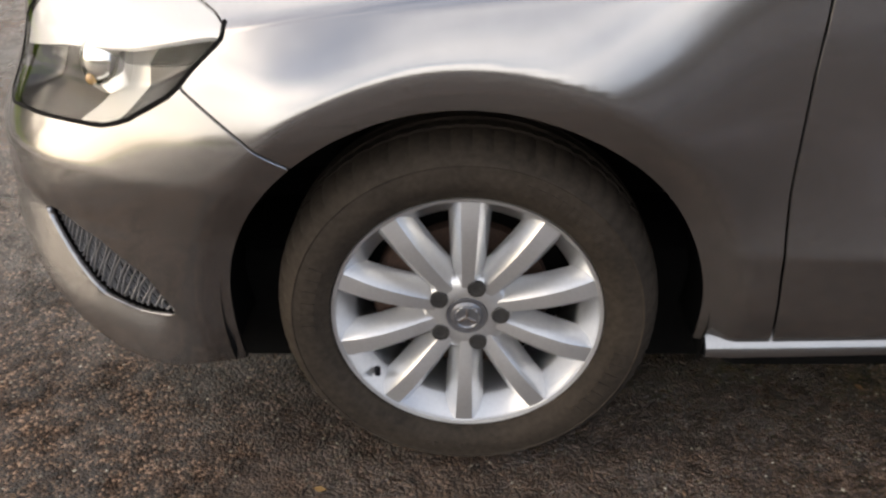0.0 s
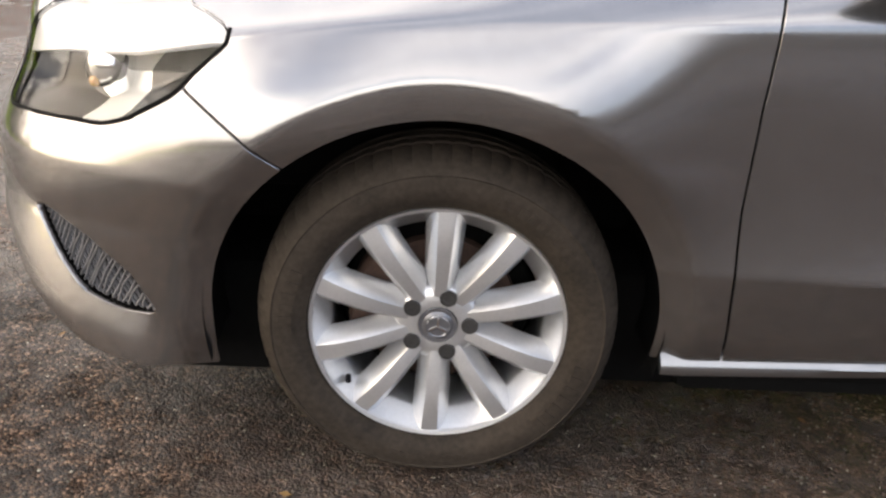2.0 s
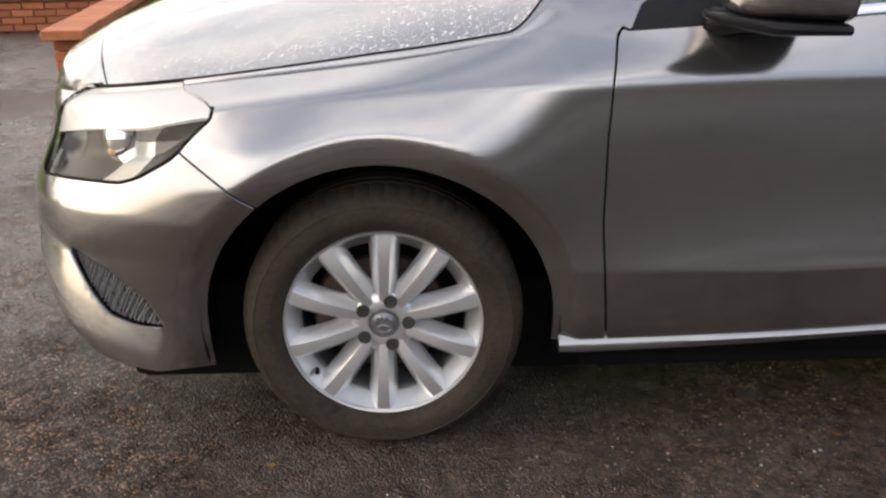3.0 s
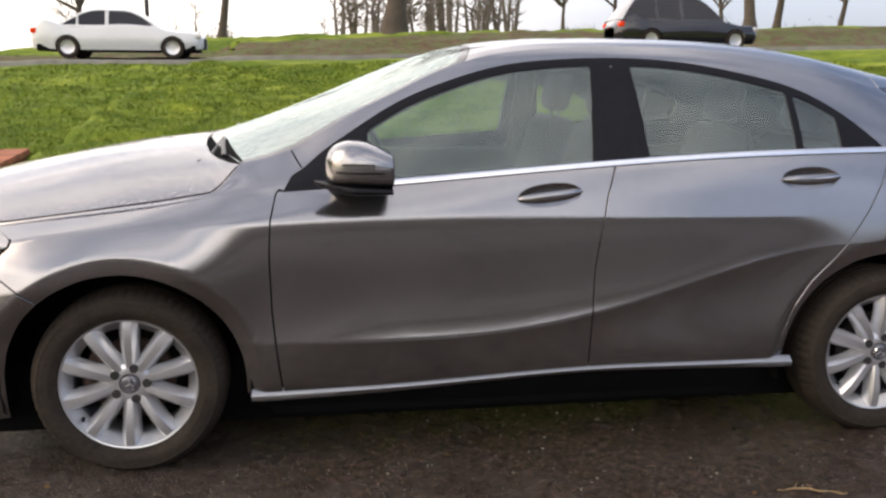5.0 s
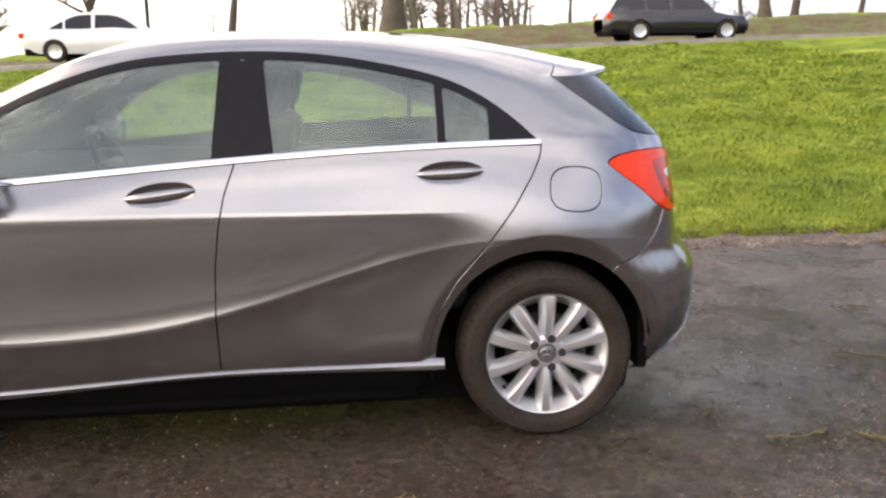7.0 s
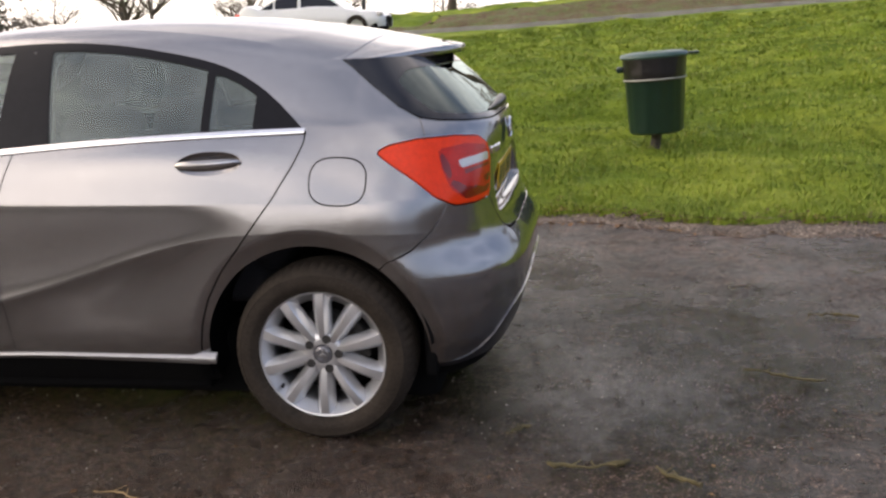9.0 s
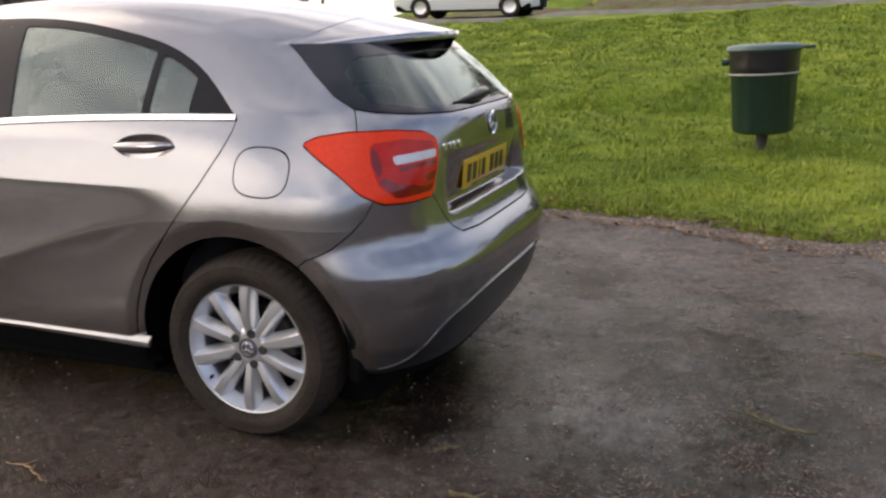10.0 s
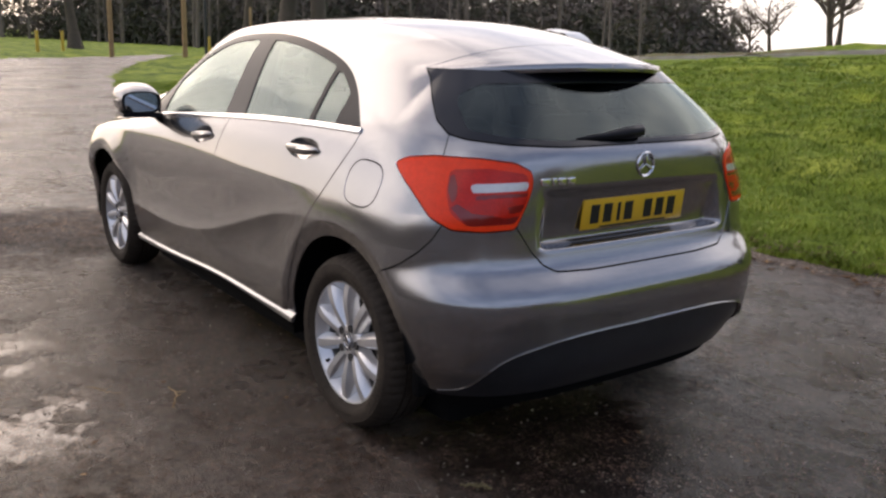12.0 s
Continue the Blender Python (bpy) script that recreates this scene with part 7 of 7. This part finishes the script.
BLADES = blade_material("grass_blades", ((0.0, (0.15, 0.215, 0.026)), (0.45, (0.205, 0.285, 0.035)), (0.85, (0.275, 0.34, 0.054)), (1.0, (0.36, 0.34, 0.11))))
rng = np.random.default_rng(4)


def blades(count, x0, x1, depth, height):
    """Short tufts over the bank, thinning out with the distance."""
    px = rng.uniform(x0, x1, count)
    py = grass_edge(px) + depth * rng.uniform(0, 1, count) ** 1.7 - 0.03
    pz = np.array([ground_height(a, b) for a, b in zip(px, py)])
    keep = pz > -0.03
    px, py, pz = px[keep], py[keep], pz[keep]
    v, f = [], []
    n = len(px)
    for _ in range(4):
        a = rng.uniform(0, 2 * math.pi, n)
        h = height * rng.uniform(0.5, 1.3, n) * (0.7 + 0.6 * np.sin(px * 3.1 + np.cos(py * 2.3) * 2) ** 2)
        lean = h * rng.uniform(0.4, 1.6, n)
        ox, oy = px + rng.normal(0, 0.02, n), py + rng.normal(0, 0.02, n)
        w = 0.0035 + 0.0009 * (py - 2.5)
        base = len(v)
        c, s = np.cos(a), np.sin(a)
        tri = np.stack([np.stack([ox - s * w, oy + c * w, pz - 0.01], 1), np.stack([ox + s * w, oy - c * w, pz - 0.01], 1), np.stack([ox + c * lean, oy + s * lean, pz + h], 1)], 1)
        v.append(tri.reshape(-1, 3))
    v = np.concatenate(v)
    f = np.arange(len(v)).reshape(-1, 3)
    me = bpy.data.meshes.new("grass_tufts")
    me.from_pydata(v.tolist(), [], f.tolist())
    return me


tagged(link_mesh("grass_tufts", blades(90000, -3.6, 12.0, 15.5, 0.040), BLADES), "short wet green grass on the bank", "grass", kind="stuff")
tagged(link_mesh("grass_tufts", blades(34000, -20.0, -3.7, 15.0, 0.045), BLADES), "short wet green grass on the bank", "grass", kind="stuff")

LEAF = blade_material("dead_leaves", ((0.0, (0.055, 0.028, 0.012)), (0.5, (0.13, 0.065, 0.028)), (1.0, (0.24, 0.14, 0.06))), 0.65)


def leaves(count, place, size):
    v, f = [], []
    for _ in range(count):
        x, y = place()
        z = max(ground_height(x, y), 0.0) + 0.006
        a, s = rng.uniform(0, 6.28), size * rng.uniform(0.5, 1.3)
        c, sn = math.cos(a), math.sin(a)
        base = len(v)
        for u, w_, dz in ((-1, 0, 0.0), (0, 0.5, rng.uniform(0, 0.4)), (1, 0, rng.uniform(0, 0.35)), (0, -0.5, rng.uniform(0, 0.4))):
            v.append((x + s * (u * c - w_ * sn), y + s * (u * sn + w_ * c), z + s * dz))
        f += [(base, base + 1, base + 2), (base, base + 2, base + 3)]
    me = bpy.data.meshes.new("fallen_leaves")
    me.from_pydata(v, [], f)
    return me


def by_the_edge():
    x = rng.uniform(-3.5, 8)
    return x, float(grass_edge(x)) + rng.normal(-0.02, 0.13)


tagged(link_mesh("fallen_leaves", leaves(3800, by_the_edge, 0.026), LEAF), "brown dead leaves along the edge of the tarmac", "leaves", kind="stuff")
tagged(link_mesh("fallen_leaves", leaves(260, lambda: (rng.uniform(-4, 7), rng.uniform(-2.4, 2.6)), 0.014), LEAF), "brown leaf scraps on the tarmac", "leaves", kind="stuff")
tagged(link_mesh("bank_leaves", leaves(16000, lambda: (lambda q: (q, float(road_y(q)) + 6.0 + abs(rng.normal(0, 1.2))))(rng.uniform(-30, 34)), 0.13), LEAF), "brown leaf litter at the foot of the far bank", "leaves", kind="stuff")

MOSS_TWIG = material("mossy_twig", (0.105, 0.085, 0.035), 0.9, 0.0, 0.0, 30, 0.5)
PALE_TWIG = material("pale_twig", (0.30, 0.20, 0.09), 0.8, 0.0, 0.0, 30, 0.3)
for k, (px, py, ln, tilt, thick, mat) in enumerate(((0.83, -1.30, 0.22, -8, 0.004, PALE_TWIG), (2.98, -0.21, 0.30, -14, 0.009, MOSS_TWIG), (2.24, -0.99, 0.26, 12, 0.009, MOSS_TWIG), (2.50, -1.05, 0.16, -48, 0.008, MOSS_TWIG), (2.0, -0.75, 0.10, 30, 0.006, MOSS_TWIG), (3.35, 0.55, 0.22, -6, 0.008, MOSS_TWIG), (3.30, -0.75, 0.16, -30, 0.007, MOSS_TWIG), (0.62, -1.50, 0.16, 40, 0.003, PALE_TWIG), (2.75, -1.35, 0.12, 70, 0.007, MOSS_TWIG), (-0.6, -1.9, 0.12, 20, 0.004, PALE_TWIG))):
    rnd = random.Random(k)
    bm = bmesh.new()
    pts = [Vector((px, py, 0.012)) + Matrix.Rotation(radians(tilt), 3, "Z") @ Vector((ln * (u - 0.5), 0.08 * ln * math.sin(5 * u + k) + rnd.uniform(-0.007, 0.007), 0.004 * rnd.random())) for u in np.linspace(0, 1, 12)]
    thick *= 0.85 if mat is MOSS_TWIG else 0.7
    tube(bm, pts, [thick * (0.35 + 1.0 * rnd.random()) for _ in pts], 6)
    for at_, dx, dy in ((3, 0.030, 0.030), (6, -0.012, 0.034), (8, 0.026, -0.022)):
        tube(bm, [pts[at_], pts[at_] + Vector((dx, dy, 0.006))], [thick * 0.6, thick * 0.25], 5)
    tagged(part("twig", bm, mat), "thin broken twig lying on wet tarmac", "twig", group="twigs on the tarmac")

GRIT = blade_material("loose_grit", ((0.0, (0.05, 0.042, 0.036)), (0.6, (0.12, 0.10, 0.085)), (0.93, (0.22, 0.19, 0.16)), (1.0, (0.55, 0.50, 0.44))), 0.6)
OCT = np.array([(1, 0, 0), (-1, 0, 0), (0, 1, 0), (0, -1, 0), (0, 0, 1), (0, 0, -1)], float)
OCT_F = np.array([(0, 2, 4), (2, 1, 4), (1, 3, 4), (3, 0, 4), (2, 0, 5), (1, 2, 5), (3, 1, 5), (0, 3, 5)])


def grit(count, x0, x1, y0, y1, size):
    v, f = [], []
    for k in range(count):
        s = size * rng.uniform(0.4, 1.4)
        p = OCT * s * rng.uniform(0.6, 1.3, (6, 1))
        a = rng.uniform(0, 6.28)
        rot = np.array([[math.cos(a), -math.sin(a), 0], [math.sin(a), math.cos(a), 0], [0, 0, 0.7]])
        v.append(p @ rot.T + (rng.uniform(x0, x1), rng.uniform(y0, y1), s * 0.25))
        f.append(OCT_F + 6 * k)
    me = bpy.data.meshes.new("loose_grit")
    me.from_pydata(np.concatenate(v).tolist(), [], np.concatenate(f).tolist())
    return me


tagged(link_mesh("loose_grit", grit(9000, -3.2, -0.2, -1.75, 0.6, 0.0032), GRIT), "loose grit on the tarmac beside the front wheel", "grit", kind="stuff")
tagged(link_mesh("loose_grit", grit(5000, -0.2, 5.0, -2.6, 2.6, 0.0045), GRIT), "loose grit on the tarmac behind the car", "grit", kind="stuff")
